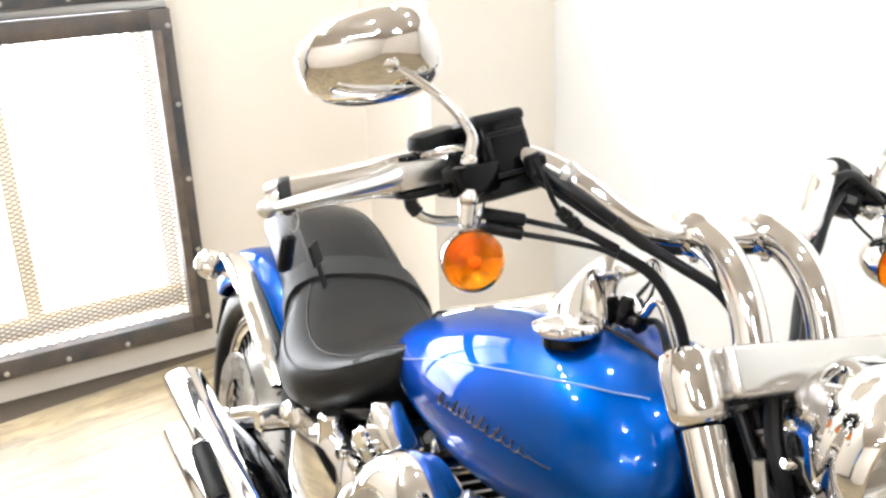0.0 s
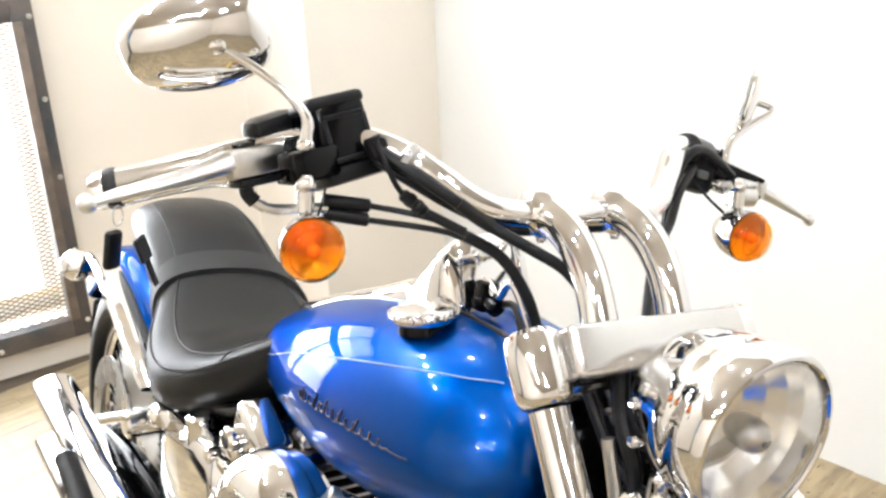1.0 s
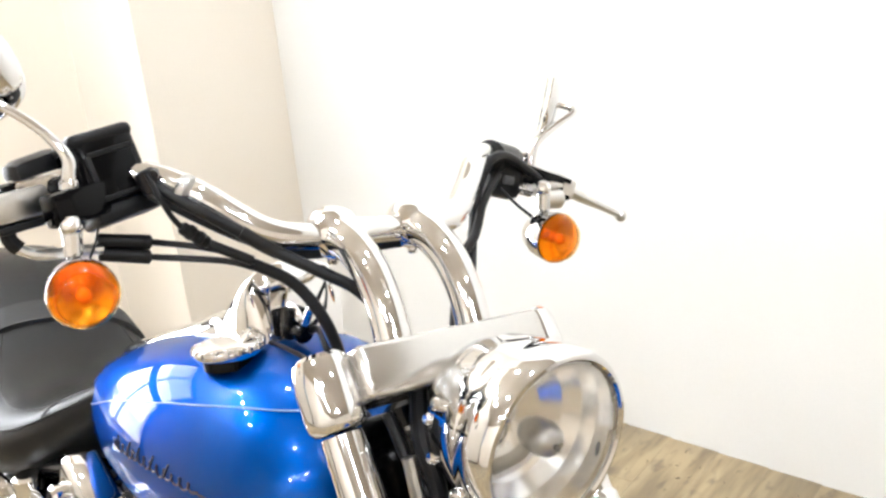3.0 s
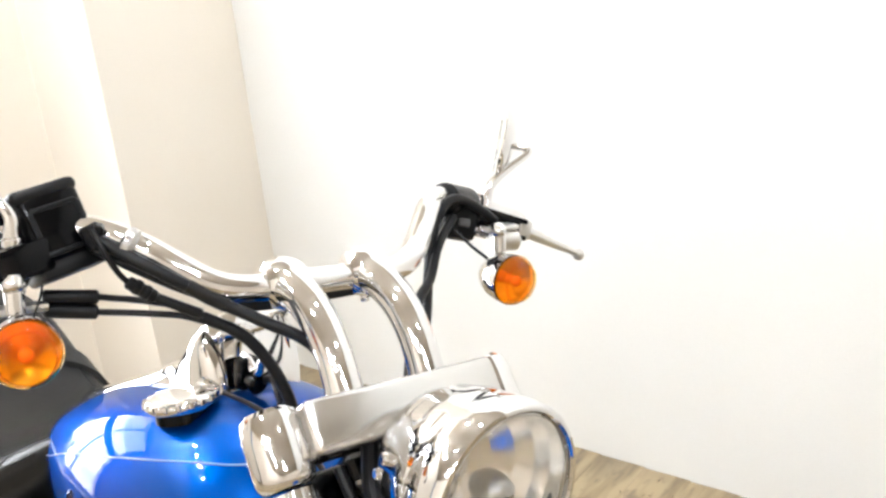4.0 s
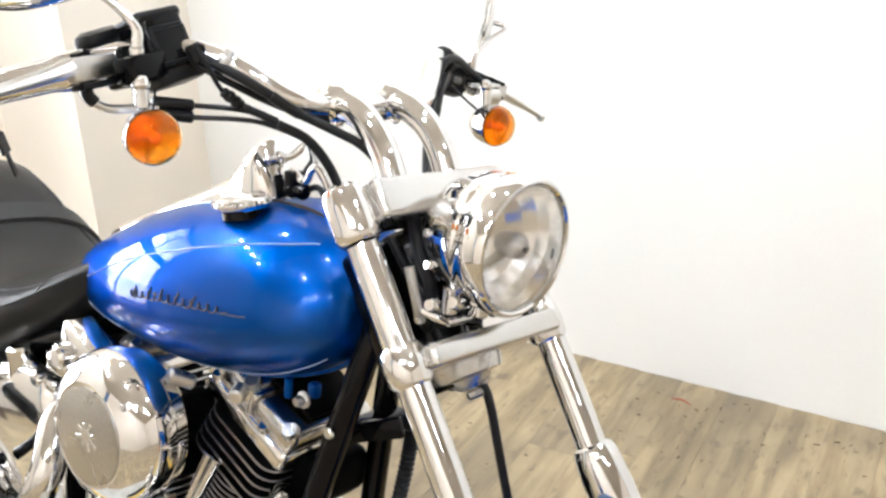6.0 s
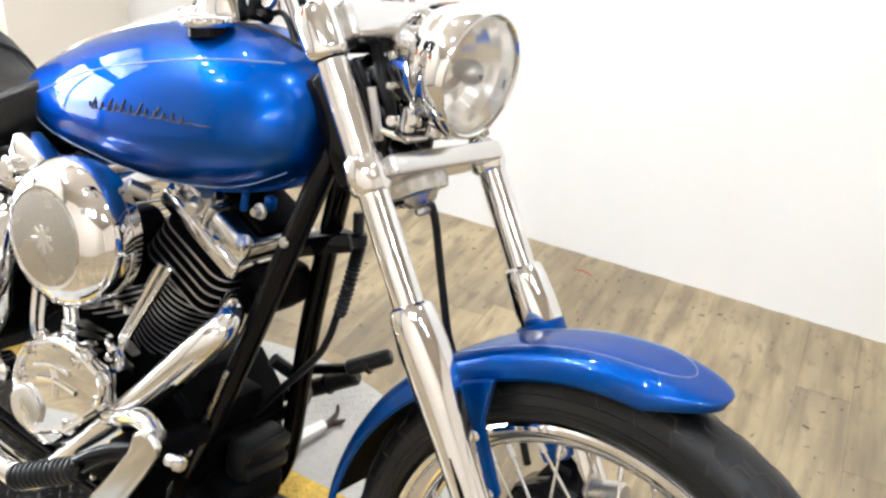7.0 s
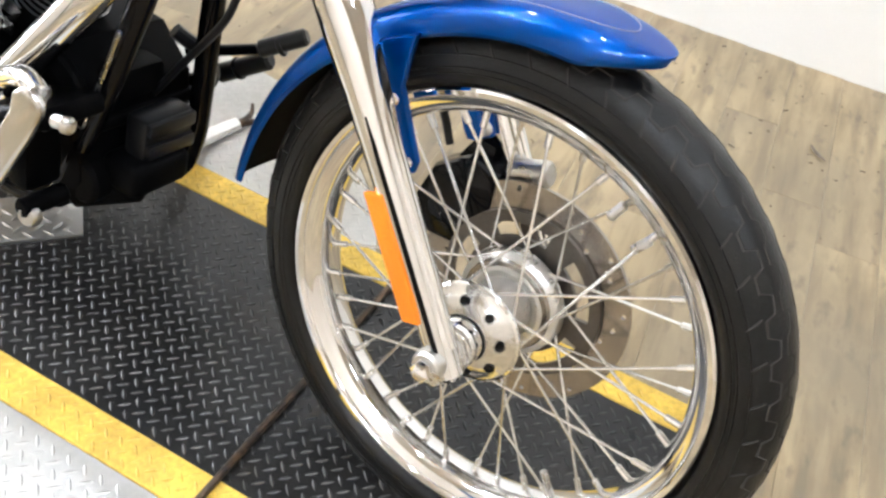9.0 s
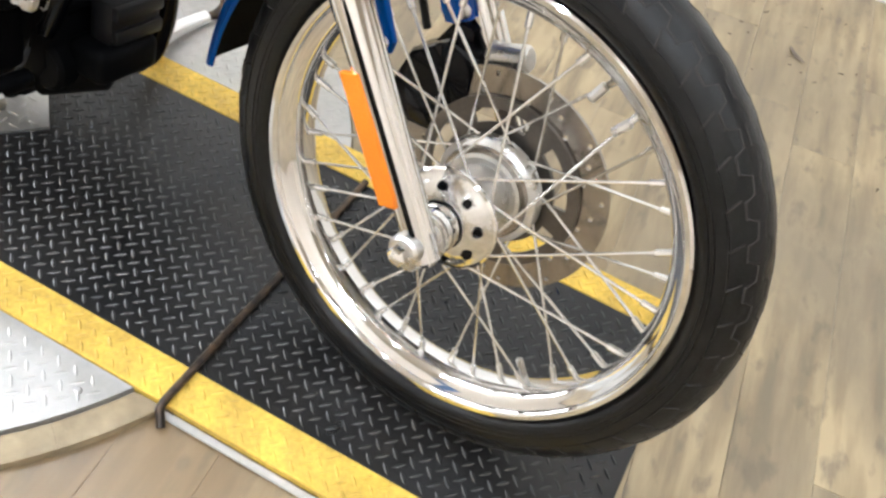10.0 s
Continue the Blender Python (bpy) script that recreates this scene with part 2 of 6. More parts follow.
def skin(rings, closed=True, caps=True, loop=False):
    """Faces between rings of points; closed: each ring is a loop; loop: the last ring meets the first."""
    bm = bmesh.new()
    vs = [[bm.verts.new(p) for p in ring] for ring in rings]
    n = len(rings[0])
    pairs = list(zip(vs, vs[1:])) + ([(vs[-1], vs[0])] if loop else [])
    for a, b in pairs:
        for i in range(n if closed else n - 1):
            j = (i + 1) % n
            bm.faces.new((a[i], a[j], b[j], b[i]))
    if caps and closed and not loop:
        bm.faces.new(vs[0])
        bm.faces.new(vs[-1][::-1])
    return bm


def lathe(profile, seg=40, arc=None, close=False):
    """Revolves (radius, along) points about the y axis."""
    a0, a1 = arc or (0.0, 2 * math.pi)
    full = arc is None
    steps = seg if full else seg + 1
    rings = []
    for k in range(steps):
        a = a0 + (a1 - a0) * k / seg
        rings.append([(r * math.cos(a), h, r * math.sin(a)) for r, h in profile])
    bm = skin(rings, closed=close, caps=not full and close, loop=full)
    bmesh.ops.remove_doubles(bm, verts=bm.verts[:], dist=1e-5)
    return bm


def aim(at, way, up=(0, 0, 1)):
    """A matrix that carries the y axis to way, and the origin to at."""
    y = Vector(way).normalized()
    x = y.cross(Vector(up))
    if x.length < 1e-4:
        x = y.cross(Vector((1, 0, 0)))
    x.normalize()
    z = x.cross(y)
    return Matrix.Translation(at) @ Matrix((x, y, z)).transposed().to_4x4()


def spline(points, steps=8):
    """A smooth line through the points."""
    p = [Vector(q) for q in points]
    if len(p) < 3:
        return p
    p = [2 * p[0] - p[1]] + p + [2 * p[-1] - p[-2]]
    out = []
    for i in range(1, len(p) - 2):
        for k in range(steps):
            t = k / steps
            a, b, c, d = p[i - 1], p[i], p[i + 1], p[i + 2]
            out.append(0.5 * ((2 * b) + (c - a) * t + (2 * a - 5 * b + 4 * c - d) * t * t + (3 * b - a - 3 * c + d) * t ** 3))
    out.append(p[-2])
    return out


def tube(points, radius, seg=12, steps=8, smooth=True, flat=1.0):
    """A round bar along a line; radius may be a list that is spread along it."""
    line = spline(points, steps) if smooth else [Vector(q) for q in points]
    n = len(line)
    rad = np.interp(np.linspace(0, 1, n), np.linspace(0, 1, len(radius)), radius).tolist() if isinstance(radius, (list, tuple)) else [radius] * n
    rings, side = [], None
    for i, q in enumerate(line):
        way = (line[min(i + 1, n - 1)] - line[max(i - 1, 0)]).normalized()
        if side is None:
            side = way.cross(Vector((0, 0, 1)))
            if side.length < 0.1:
                side = way.cross(Vector((1, 0, 0)))
        side = (side - way * side.dot(way)).normalized()
        over = way.cross(side)
        rings.append([q + rad[i] * (math.cos(a) * side + flat * math.sin(a) * over) for a in (2 * math.pi * k / seg for k in range(seg))])
    return skin(rings)


def block(size, at=(0, 0, 0), bevel=0.004, seg=2, turn=None):
    bm = bmesh.new()
    bmesh.ops.create_cube(bm, size=1.0)
    bm.transform(Matrix.Diagonal((*size, 1)))
    if bevel:
        bmesh.ops.bevel(bm, geom=bm.edges[:], offset=bevel, segments=seg, affect="EDGES", profile=0.5)
    bm.transform(Matrix.Translation(at) @ (turn or Matrix()))
    return bm


def prism(outline, thick, bevel=0.0, seg=2):
    """An outline of (x, z) points, thick along y, centred on y = 0."""
    bm = bmesh.new()
    face = bm.faces.new([bm.verts.new((x, -thick / 2, z)) for x, z in outline])
    got = bmesh.ops.extrude_face_region(bm, geom=[face])
    bmesh.ops.translate(bm, verts=[v for v in got["geom"] if isinstance(v, bmesh.types.BMVert)], vec=(0, thick, 0))
    if bevel:
        rim = [e for e in bm.edges if abs(e.verts[0].co.y - e.verts[1].co.y) < 1e-6]
        bmesh.ops.bevel(bm, geom=rim, offset=bevel, segments=seg, affect="EDGES", profile=0.5)
    return bm


def ball(radius, at, seg=16, scale=(1, 1, 1)):
    bm = bmesh.new()
    bmesh.ops.create_uvsphere(bm, u_segments=seg, v_segments=max(seg // 2, 6), radius=radius)
    bm.transform(Matrix.Translation(at) @ Matrix.Diagonal((*scale, 1)))
    return bm


def rod(a, b, radius, seg=12, cap=0.0):
    """A straight bar from a to b, with its rims rounded by cap."""
    a, b = Vector(a), Vector(b)
    h = (b - a).length
    c = min(cap, radius * 0.9)
    prof = [(0, 0), (radius - c, 0), (radius, c), (radius, h - c), (radius - c, h), (0, h)] if c else [(0, 0), (radius, 0), (radius, h), (0, h)]
    bm = lathe(prof, seg)
    bm.transform(aim(a, b - a))
    return bm


def bolt(at, way, radius=0.006, high=0.005):
    bm = lathe([(0, high), (radius * 0.75, high), (radius, high * 0.6), (radius, 0), (0, 0)], 10)
    bm.transform(aim(at, way))
    return bm


def moved(bm, m):
    bm.transform(m)
    return bm


def ring_of(r, at=(0.0, 0.0), n=12):
    return [(at[0] + r * math.cos(2 * math.pi * k / n), at[1] + r * math.sin(2 * math.pi * k / n)) for k in range(n)]


def arc_slot(r0, r1, a0, a1, n=8):
    """A curved slot between two radii and two angles."""
    out = [(r1 * math.cos(a0 + (a1 - a0) * k / n), r1 * math.sin(a0 + (a1 - a0) * k / n)) for k in range(n + 1)]
    return out + [(r0 * math.cos(a1 + (a0 - a1) * k / n), r0 * math.sin(a1 + (a0 - a1) * k / n)) for k in range(n + 1)]


def drilled(outer, holes, y0, y1):
    """A flat plate of (x, z) outline with real holes through it, from y0 to y1."""
    bm = bmesh.new()
    edges = []
    for loop in [outer] + holes:
        vs = [bm.verts.new((x, y0, z)) for x, z in loop]
        edges += [bm.edges.new((vs[k], vs[(k + 1) % len(vs)])) for k in range(len(vs))]
    bmesh.ops.triangle_fill(bm, edges=edges, use_beauty=True, normal=(0, 1, 0))
    got = bmesh.ops.extrude_face_region(bm, geom=bm.faces[:])
    bmesh.ops.translate(bm, verts=[v for v in got["geom"] if isinstance(v, bmesh.types.BMVert)], vec=(0, y1 - y0, 0))
    return bm

# ---- the room ----
U = Vector((0.981, 0.196, 0))          # along the long white wall
V = Vector((-0.19, 0.982, 0))          # square to it
UW, VW = Vector((0.9956, 0.094, 0)), Vector((-0.094, 0.9956, 0))  # square to and along the window wall
TOP, PLATE, WOODZ = 3.1, -0.016, -0.035


def setting(name, bm, mat, label, category):
    return tagged(part(name, bm, mat, None), label, category, kind="structure")


def wall_slab(a, b, thick, low=WOODZ - 0.1, high=TOP):
    """A wall from a to b on plan; thick lies to the right of that way."""
    a, b = Vector(a), Vector(b)
    way = (b - a).normalized()
    out = Vector((way.y, -way.x))
    ring = [(p.x, p.y) for p in (a, b, b + out * thick, a + out * thick)]
    return skin([[(x, y, low) for x, y in ring], [(x, y, high) for x, y in ring]])


CORNER_B, CORNER_A, APEX = Vector((-2.51, 1.118, 0)), Vector((-2.40, 0.626, 0)), Vector((-2.94, 0.612, 0))
NORTH_END = CORNER_B + U * 6.6
setting("wall_north", wall_slab(NORTH_END.xy, (CORNER_B - U * 0.3).xy, 0.2), WALL, "plain smooth white painted wall", "wall")
pillar = skin([[(p.x, p.y, z) for p in (CORNER_A, CORNER_B - U * 0.002, APEX + V * 0.6, APEX)] for z in (WOODZ - 0.1, TOP)])
setting("wall_pillar", pillar, WARM_WALL, "boxed-in wall corner beside the window wall, shade put into its cream colour", "wall")
WIN = Vector((-2.865, -0.1, 0))         # a point of the window wall's face
SOUTH = WIN - V * 4.2


def window_wall():
    """The window wall as pieces round its opening."""
    s0, s1, z0 = -1.00, 0.03, 0.115
    out = []
    for a, b, low, high in ((-4.2, s0, WOODZ - 0.1, TOP), (s1, 0.75, WOODZ - 0.1, TOP), (s0, s1, WOODZ - 0.1, z0), (s0, s1, 1.88, TOP)):
        out.append(wall_slab((WIN + VW * b).xy, (WIN + VW * a).xy, 0.18, low, high))
    return joined(*out)


setting("wall_west", window_wall(), WARM_WALL, "wall round a steel-framed window, warm light put into its cream colour", "wall")
setting("wall_south", wall_slab(SOUTH.xy, (SOUTH + U * 7.2).xy, 0.2), BEIGE, "plain beige wall behind the camera", "wall")
setting("wall_east", wall_slab((SOUTH + U * 6.9).xy, (NORTH_END + U * 0.1 + V * 0.3).xy, 0.2), BEIGE, "plain beige end wall", "wall")
roof = [(p.x, p.y) for p in (SOUTH - U * 0.5 - V * 0.4, SOUTH + U * 7.4 - V * 0.4, NORTH_END + U * 0.6 + V * 0.5, APEX + V * 1.2 - U * 0.6)]
setting("ceiling", skin([[(x, y, TOP) for x, y in roof], [(x, y, TOP + 0.15) for x, y in roof]]), CEILING, "tan painted ceiling with lamps", "ceiling")
sub = setting("floor", skin([[(x, y, WOODZ - 0.12) for x, y in roof], [(x, y, WOODZ - 0.004) for x, y in roof]]), DUST, "weathered tan plank floor with narrow dark joints", "floor")

# ---- turntable and runway ----
RUN_A = math.atan(0.143)                # the runway's turn on plan
RX = Vector((math.cos(RUN_A), math.sin(RUN_A), 0))
RY = Vector((-math.sin(RUN_A), math.cos(RUN_A), 0))
RUN_MID = Vector((-0.57, -0.044, 0))
RUN_HALF, STRIPE_W = 0.2265, 0.064
RUN = Matrix.Translation(RUN_MID) @ Matrix((RX, RY, Vector((0, 0, 1)))).transposed().to_4x4()
TABLE_AT, TABLE_R = Vector((-0.88, -0.10, 0)), 0.635


def slab(x0, x1, y0, y1, z0, z1):
    return block((x1 - x0, y1 - y0, z1 - z0), ((x0 + x1) / 2, (y0 + y1) / 2, (z0 + z1) / 2), 0.0015, 1)


def lozenges(inside, pitch, long, wide, high, x0, x1, y0, y1, z):
    """Raised lozenges in the crossed pattern of diamond plate."""
    verts, faces = [], []
    n = int(((x1 - x0) + (y1 - y0)) / pitch) + 2
    for i in range(n):
        for j in range(-n, n):
            x, y = x0 + (i - j) * pitch * 0.7071, y0 + (i + j) * pitch * 0.7071
            if not (x0 <= x <= x1 and y0 <= y <= y1 and inside(x, y)):
                continue
            a = radians(45) if (i + j) % 2 else radians(-45)
            c, s = math.cos(a), math.sin(a)
            k = len(verts)
            for px, py, pz in ((-long, 0, 0), (-long * 0.35, -wide, 0), (long * 0.35, -wide, 0), (long, 0, 0), (long * 0.35, wide, 0), (-long * 0.35, wide, 0), (-long * 0.55, 0, high), (long * 0.55, 0, high)):
                verts.append((x + c * px - s * py, y + s * px + c * py, z + pz))
            faces += [(k, k + 1, k + 6), (k + 1, k + 2, k + 7, k + 6), (k + 2, k + 3, k + 7), (k + 3, k + 4, k + 7), (k + 4, k + 5, k + 6, k + 7), (k + 5, k, k + 6)]
    bm = bmesh.new()
    me = bpy.data.meshes.new("tmp")
    me.from_pydata(verts, [], faces)
    bm.from_mesh(me)
    bpy.data.meshes.remove(me)
    return bm


RUN_X0, RUN_X1 = -1.25, 0.885
runway = tagged(new("display_runway"), "low steel runway with worn black tread plate and yellow edges", "platform")
P0 = PLATE - 0.015
part("tread_plate", slab(RUN_X0, RUN_X1, -RUN_HALF, RUN_HALF, P0, PLATE), BLACKPLATE, runway, "worn black diamond tread plate", RUN)
for side in (-1, 1):
    y0, y1 = sorted((side * RUN_HALF, side * (RUN_HALF + STRIPE_W)))
    part("yellow_edge", slab(RUN_X0, RUN_X1 - 0.02, y0 + 0.0005, y1, P0, PLATE + 0.0005), YELLOW, runway, "chipped yellow painted edge plate", RUN)
    tagged(part("yellow_tread", lozenges(lambda x, y: True, 0.0185, 0.0108, 0.0025, 0.0016, RUN_X0 + 0.02, RUN_X1 - 0.04, y0 + 0.012, y1 - 0.008, PLATE + 0.0005), YELLOW, runway, xf=RUN), kind="stuff")
tagged(part("black_tread", lozenges(lambda x, y: True, 0.0185, 0.0108, 0.0025, 0.0016, RUN_X0 + 0.02, RUN_X1 - 0.01, -RUN_HALF + 0.012, RUN_HALF - 0.01, PLATE), TREADTOP, runway, xf=RUN), kind="stuff")
part("edge_strip", slab(0.26, RUN_X1 - 0.02, -(RUN_HALF + STRIPE_W + 0.013), -(RUN_HALF + STRIPE_W + 0.0005), P0, PLATE - 0.012), STEELPLATE, runway, "narrow worn grey strip beside the yellow edge", RUN)
screws = [bolt((0.66, RUN_HALF + 0.03 + k * 0.012, PLATE + 0.0005), (0, 0, 1), 0.003, 0.0012) for k in range(2)] + [bolt((0.675, RUN_HALF + 0.024 + k * 0.012, PLATE + 0.0005), (0, 0, 1), 0.003, 0.0012) for k in range(2)]
for screw in screws:
    part("edge_screw", screw, RODMAT, runway, xf=RUN)

# the round steel table on both sides of the runway
table = tagged(new("round_turntable"), "round steel turntable of bare diamond plate", "turntable")
INV = RUN.inverted()
TC = INV @ TABLE_AT


def half_disc(side, r, z0, z1):
    """The part of a disc that lies outside the runway's edge, in the runway's own frame."""
    edge = side * (RUN_HALF + STRIPE_W + 0.001)
    pts = []
    for k in range(97):
        a = 2 * math.pi * k / 96
        x, y = TC.x + r * math.cos(a), TC.y + r * math.sin(a)
        if side * (y - edge) > 0:
            pts.append((math.atan2((y - edge) * side, (x - TC.x)), x, y))
    pts.sort()
    dx = math.sqrt(max(r * r - (edge - TC.y) ** 2, 0))
    ring = [(TC.x + dx, edge)] + [(x, y) for _, x, y in pts] + [(TC.x - dx, edge)]
    return skin([[(x, y, z0) for x, y in ring], [(x, y, z1) for x, y in ring]])


for side in (-1, 1):
    part("table_plate", half_disc(side, TABLE_R, P0, PLATE - 0.001), STEELPLATE, table, xf=RUN)
    e = side * (RUN_HALF + STRIPE_W + 0.012)
    keep = lambda x, y: math.hypot(x - TC.x, y - TC.y) < TABLE_R - 0.014 and side * (y - e) > 0
    tagged(part("plate_tread", lozenges(keep, 0.0200, 0.0115, 0.0026, 0.0012, TC.x - 0.64, TC.x + 0.64, TC.y - 0.64, TC.y + 0.64, PLATE - 0.001), STEELPLATE, table, xf=RUN), kind="stuff")
    for bx, by in (((0.20, -0.335), (-0.8, -0.4)) if side < 0 else ((0.08, 0.345), (-0.6, 0.4))):
        part("plate_bolt", bolt((bx, by, PLATE - 0.001), (0, 0, 1), 0.006, 0.003), SATIN, table, xf=RUN)

# the wooden ring round the table
collar = tagged(new("wooden_ring"), "curved wooden ring round the turntable", "floor trim")
for side in (-1, 1):
    e = side * (RUN_HALF + STRIPE_W + 0.002)
    for n in range(9):
        def arc_pts(r):
            out = []
            for k in range(9):
                a = side * (0.36 + (math.pi - 0.72) * (n + k / 8 * 0.995) / 9)
                out.append((TC.x + r * math.cos(a), TC.y + r * math.sin(a)))
            return out
        ring = arc_pts(TABLE_R + 0.004) + arc_pts(TABLE_R + 0.045)[::-1]
        ring = [(x, y if side * (y - e) > 0 else e) for x, y in ring]
        part("ring_board", skin([[(x, y, WOODZ - 0.002) for x, y in ring], [(x, y, PLATE - 0.006) for x, y in ring]]), RINGWOOD, collar, xf=RUN)

# hinge rod across the runway
rodthing = tagged(new("hinge_rod"), "thin worn black steel rod across the runway with a bent end", "rod")
ra, rb = Vector((-0.226, -0.300, PLATE + 0.006)), Vector((-0.295, 0.225, PLATE + 0.006))
part("rod_bar", tube([ra + Vector((0.016, -0.012, -0.018)), ra + Vector((0.002, 0.0, -0.002)), ra + (rb - ra) * 0.02, ra + (rb - ra) * 0.5, rb], 0.0062, 10, 3, smooth=False), RODMAT, rodthing)

# bright plate under the engine
pad = tagged(part("support_pad", skin([[(-0.858, -0.207, z), (-0.745, -0.046, z), (-0.833, 0.023, z), (-0.95, -0.14, z)] for z in (PLATE + 0.001, PLATE + 0.005)]), ALUPLATE, None),
             "small bright aluminium diamond-plate pad under the engine", "pad")
PADM = Matrix.Translation((-0.846, -0.092, PLATE + 0.005)) @ Matrix.Rotation(radians(55), 4, "Z")
part("pad_tread", lozenges(lambda x, y: True, 0.0225, 0.0128, 0.0029, 0.0018, -0.085, 0.09, -0.045, 0.045, 0), ALUPLATE, pad, xf=PADM)

# ---- lamps in the ceiling ----
def tube_lamp(at, turn):
    lamp = tagged(new("ceiling_tube_lamp"), "white batten lamp with a lit tube", "lamp", "ceiling tube lamps")
    lamp.matrix_world = pose(*at, 0, 0, turn)
    part("batten", block((1.25, 0.09, 0.05), (0, 0, -0.025), 0.006), CEILING, lamp)
    part("lit_tube", rod((-0.6, 0, -0.068), (0.6, 0, -0.068), 0.016, 12, 0.004), TUBEGLOW, lamp)
    return lamp


def spot_lamp(at):
    lamp = tagged(new("ceiling_spot_lamp"), "small round ceiling lamp with a bright bulb", "lamp", "ceiling spot lamps")
    lamp.matrix_world = pose(*at)
    part("housing", lathe([(0.05, 0.0), (0.055, 0.01), (0.055, 0.06), (0.0, 0.06), (0.0, 0.055), (0.045, 0.05), (0.045, 0.0)], 20, close=False), CEILING, lamp, xf=pose(0, 0, -0.06, 90, 0, 0))
    part("bulb", ball(0.045, (0, 0, -0.075), 16), BULBGLOW, lamp)
    return lamp


base_lamp = tube_lamp((0.9, -2.3, TOP), 12)
copy_thing(base_lamp, pose(2.4, -0.6, TOP, 0, 0, 12))
base_spot = spot_lamp((-0.3, 0.35, TOP))
for x, y in ((-2.62, -0.70), (-2.40, -0.98), (-2.18, -1.28), (-1.96, -1.60), (-1.8, 0.32), (1.2, 0.45), (-0.4, -1.05), (0.55, -2.9), (2.3, -1.0), (1.0, -1.7)):
    copy_thing(base_spot, pose(x, y, TOP))

# ---- window in the west wall ----
WM = Matrix.Translation(WIN) @ Matrix((UW, VW, Vector((0, 0, 1)))).transposed().to_4x4()
window = tagged(new("window_1"), "large window with a dark steel frame and diamond wire mesh", "window", kind="structure")


def window_panel(z0, z1, y0, y1):
    w = 0.062
    part("window_frame", block((0.05, w, z1 - z0), (0.02, y1 - w / 2, (z0 + z1) / 2), 0.003), STEELFRAME, window, "dark painted steel frame", WM)
    part("window_frame", block((0.05, w, z1 - z0), (0.02, y0 + w / 2, (z0 + z1) / 2), 0.003), STEELFRAME, window, xf=WM)
    part("window_frame", block((0.05, y1 - y0 - 2 * w, w), (0.02, (y0 + y1) / 2, z0 + w / 2), 0.003), STEELFRAME, window, xf=WM)
    part("window_frame", block((0.05, y1 - y0 - 2 * w, w), (0.02, (y0 + y1) / 2, z1 - w / 2), 0.003), STEELFRAME, window, xf=WM)
    part("wooden_batten", block((0.012, 0.028, z1 - z0 - 2 * w), (0.049, y1 - w + 0.012, (z0 + z1) / 2), 0.002), RUSTY, window, "worn brown batten", WM)
    for k in range(5):
        part("frame_bolt", bolt((0.046, y1 - 0.014, z0 + 0.05 + (z1 - z0 - 0.1) * k / 4), (1, 0, 0), 0.008, 0.005), ALLOY, window, xf=WM)
        part("frame_bolt", bolt((0.046, y1 - 0.28 - 0.18 * k, z0 + 0.02), (1, 0, 0), 0.008, 0.005), ALLOY, window, xf=WM)
    wires = []
    cw, ch = 0.030, 0.0145
    ny, nz = int((y1 - y0 - 2 * w) / cw), int((z1 - z0 - 2 * w) / ch)
    ya, za = y0 + w, z0 + w
    for i in range(ny + 1):
        for j in range(nz + 1):
            y, z = ya + i * cw, za + j * ch
            for sy in (1, -1):
                wires.append(((0.012, y, z), (0.012, y + sy * cw / 2, z + ch / 2)))
                wires.append(((0.012, y + sy * cw / 2, z + ch / 2), (0.012, y, z + ch)))
    vv, ff_ = [], []
    for a, b in wires:
        a, b = Vector(a), Vector(b)
        s = (b - a).normalized().cross(Vector((1, 0, 0))) * 0.0015
        k = len(vv)
        for q in (a - s, a + s, b + s, b - s):
            vv.append(q)
        for q in (a - s, a + s, b + s, b - s):
            vv.append(q + Vector((0.0016, 0, 0)))
        ff_ += [(k + 4, k + 5, k + 6, k + 7), (k, k + 1, k + 5, k + 4), (k + 3, k + 2, k + 6, k + 7), (k, k + 1, k + 2, k + 3)]
    me = bpy.data.meshes.new("tmp")
    me.from_pydata([tuple(q) for q in vv], [], ff_)
    bm = bmesh.new()
    bm.from_mesh(me)
    bpy.data.meshes.remove(me)
    part("wire_mesh", bm, MESHWIRE, window, "diamond wire mesh", WM)


# light wooden casing behind the mesh
CASE = material("pale varnished casing wood", (0.86, 0.77, 0.62), 0.5, 0.0, spot=(0.80, 0.70, 0.53), spot_scale=4, grain=0.05)
part("casing_sill", block((0.10, 1.04, 0.022), (-0.15, -0.49, 0.172), 0.003), CASE, window, "pale wooden sill behind the mesh", WM)
part("casing_apron", block((0.05, 1.04, 0.10), (-0.16, -0.49, 0.108), 0.003), WALL, window, "white apron below the sill", WM)
for y in (-0.438,):
    part("casing_post", block((0.05, 0.05, 1.69), (-0.125, y, 1.025), 0.003), CASE, window, "pale wooden post behind the mesh", WM)
part("casing_post", block((0.05, 0.10, 1.69), (-0.125, 0.035, 1.025), 0.003), WALL, window, xf=WM)
window_panel(0.052, 1.10, -1.045, 0.078)
window_panel(1.13, 1.93, -1.045, 0.078)
part("window_rail", block((0.03, 1.11, 0.026), (0.012, -0.483, 1.115), 0.002), ALUPLATE, window, "bright metal strip", WM)
tagged(part("backdrop", skin([[(-0.75, -4.4, z), (-0.75, 0.9, z), (-0.77, 0.9, z), (-0.77, -4.4, z)] for z in (-0.3, 2.9)]), DAYGLOW, None, xf=WM), "bright daylight beyond the window", "backdrop", kind="structure")
glow = bpy.data.lights.new("window_light", "AREA")
glow.shape, glow.size, glow.size_y, glow.energy, glow.color = "RECTANGLE", 1.0, 1.7, 62.0, (1.0, 0.99, 0.97)
daylight = new("window_light", glow)
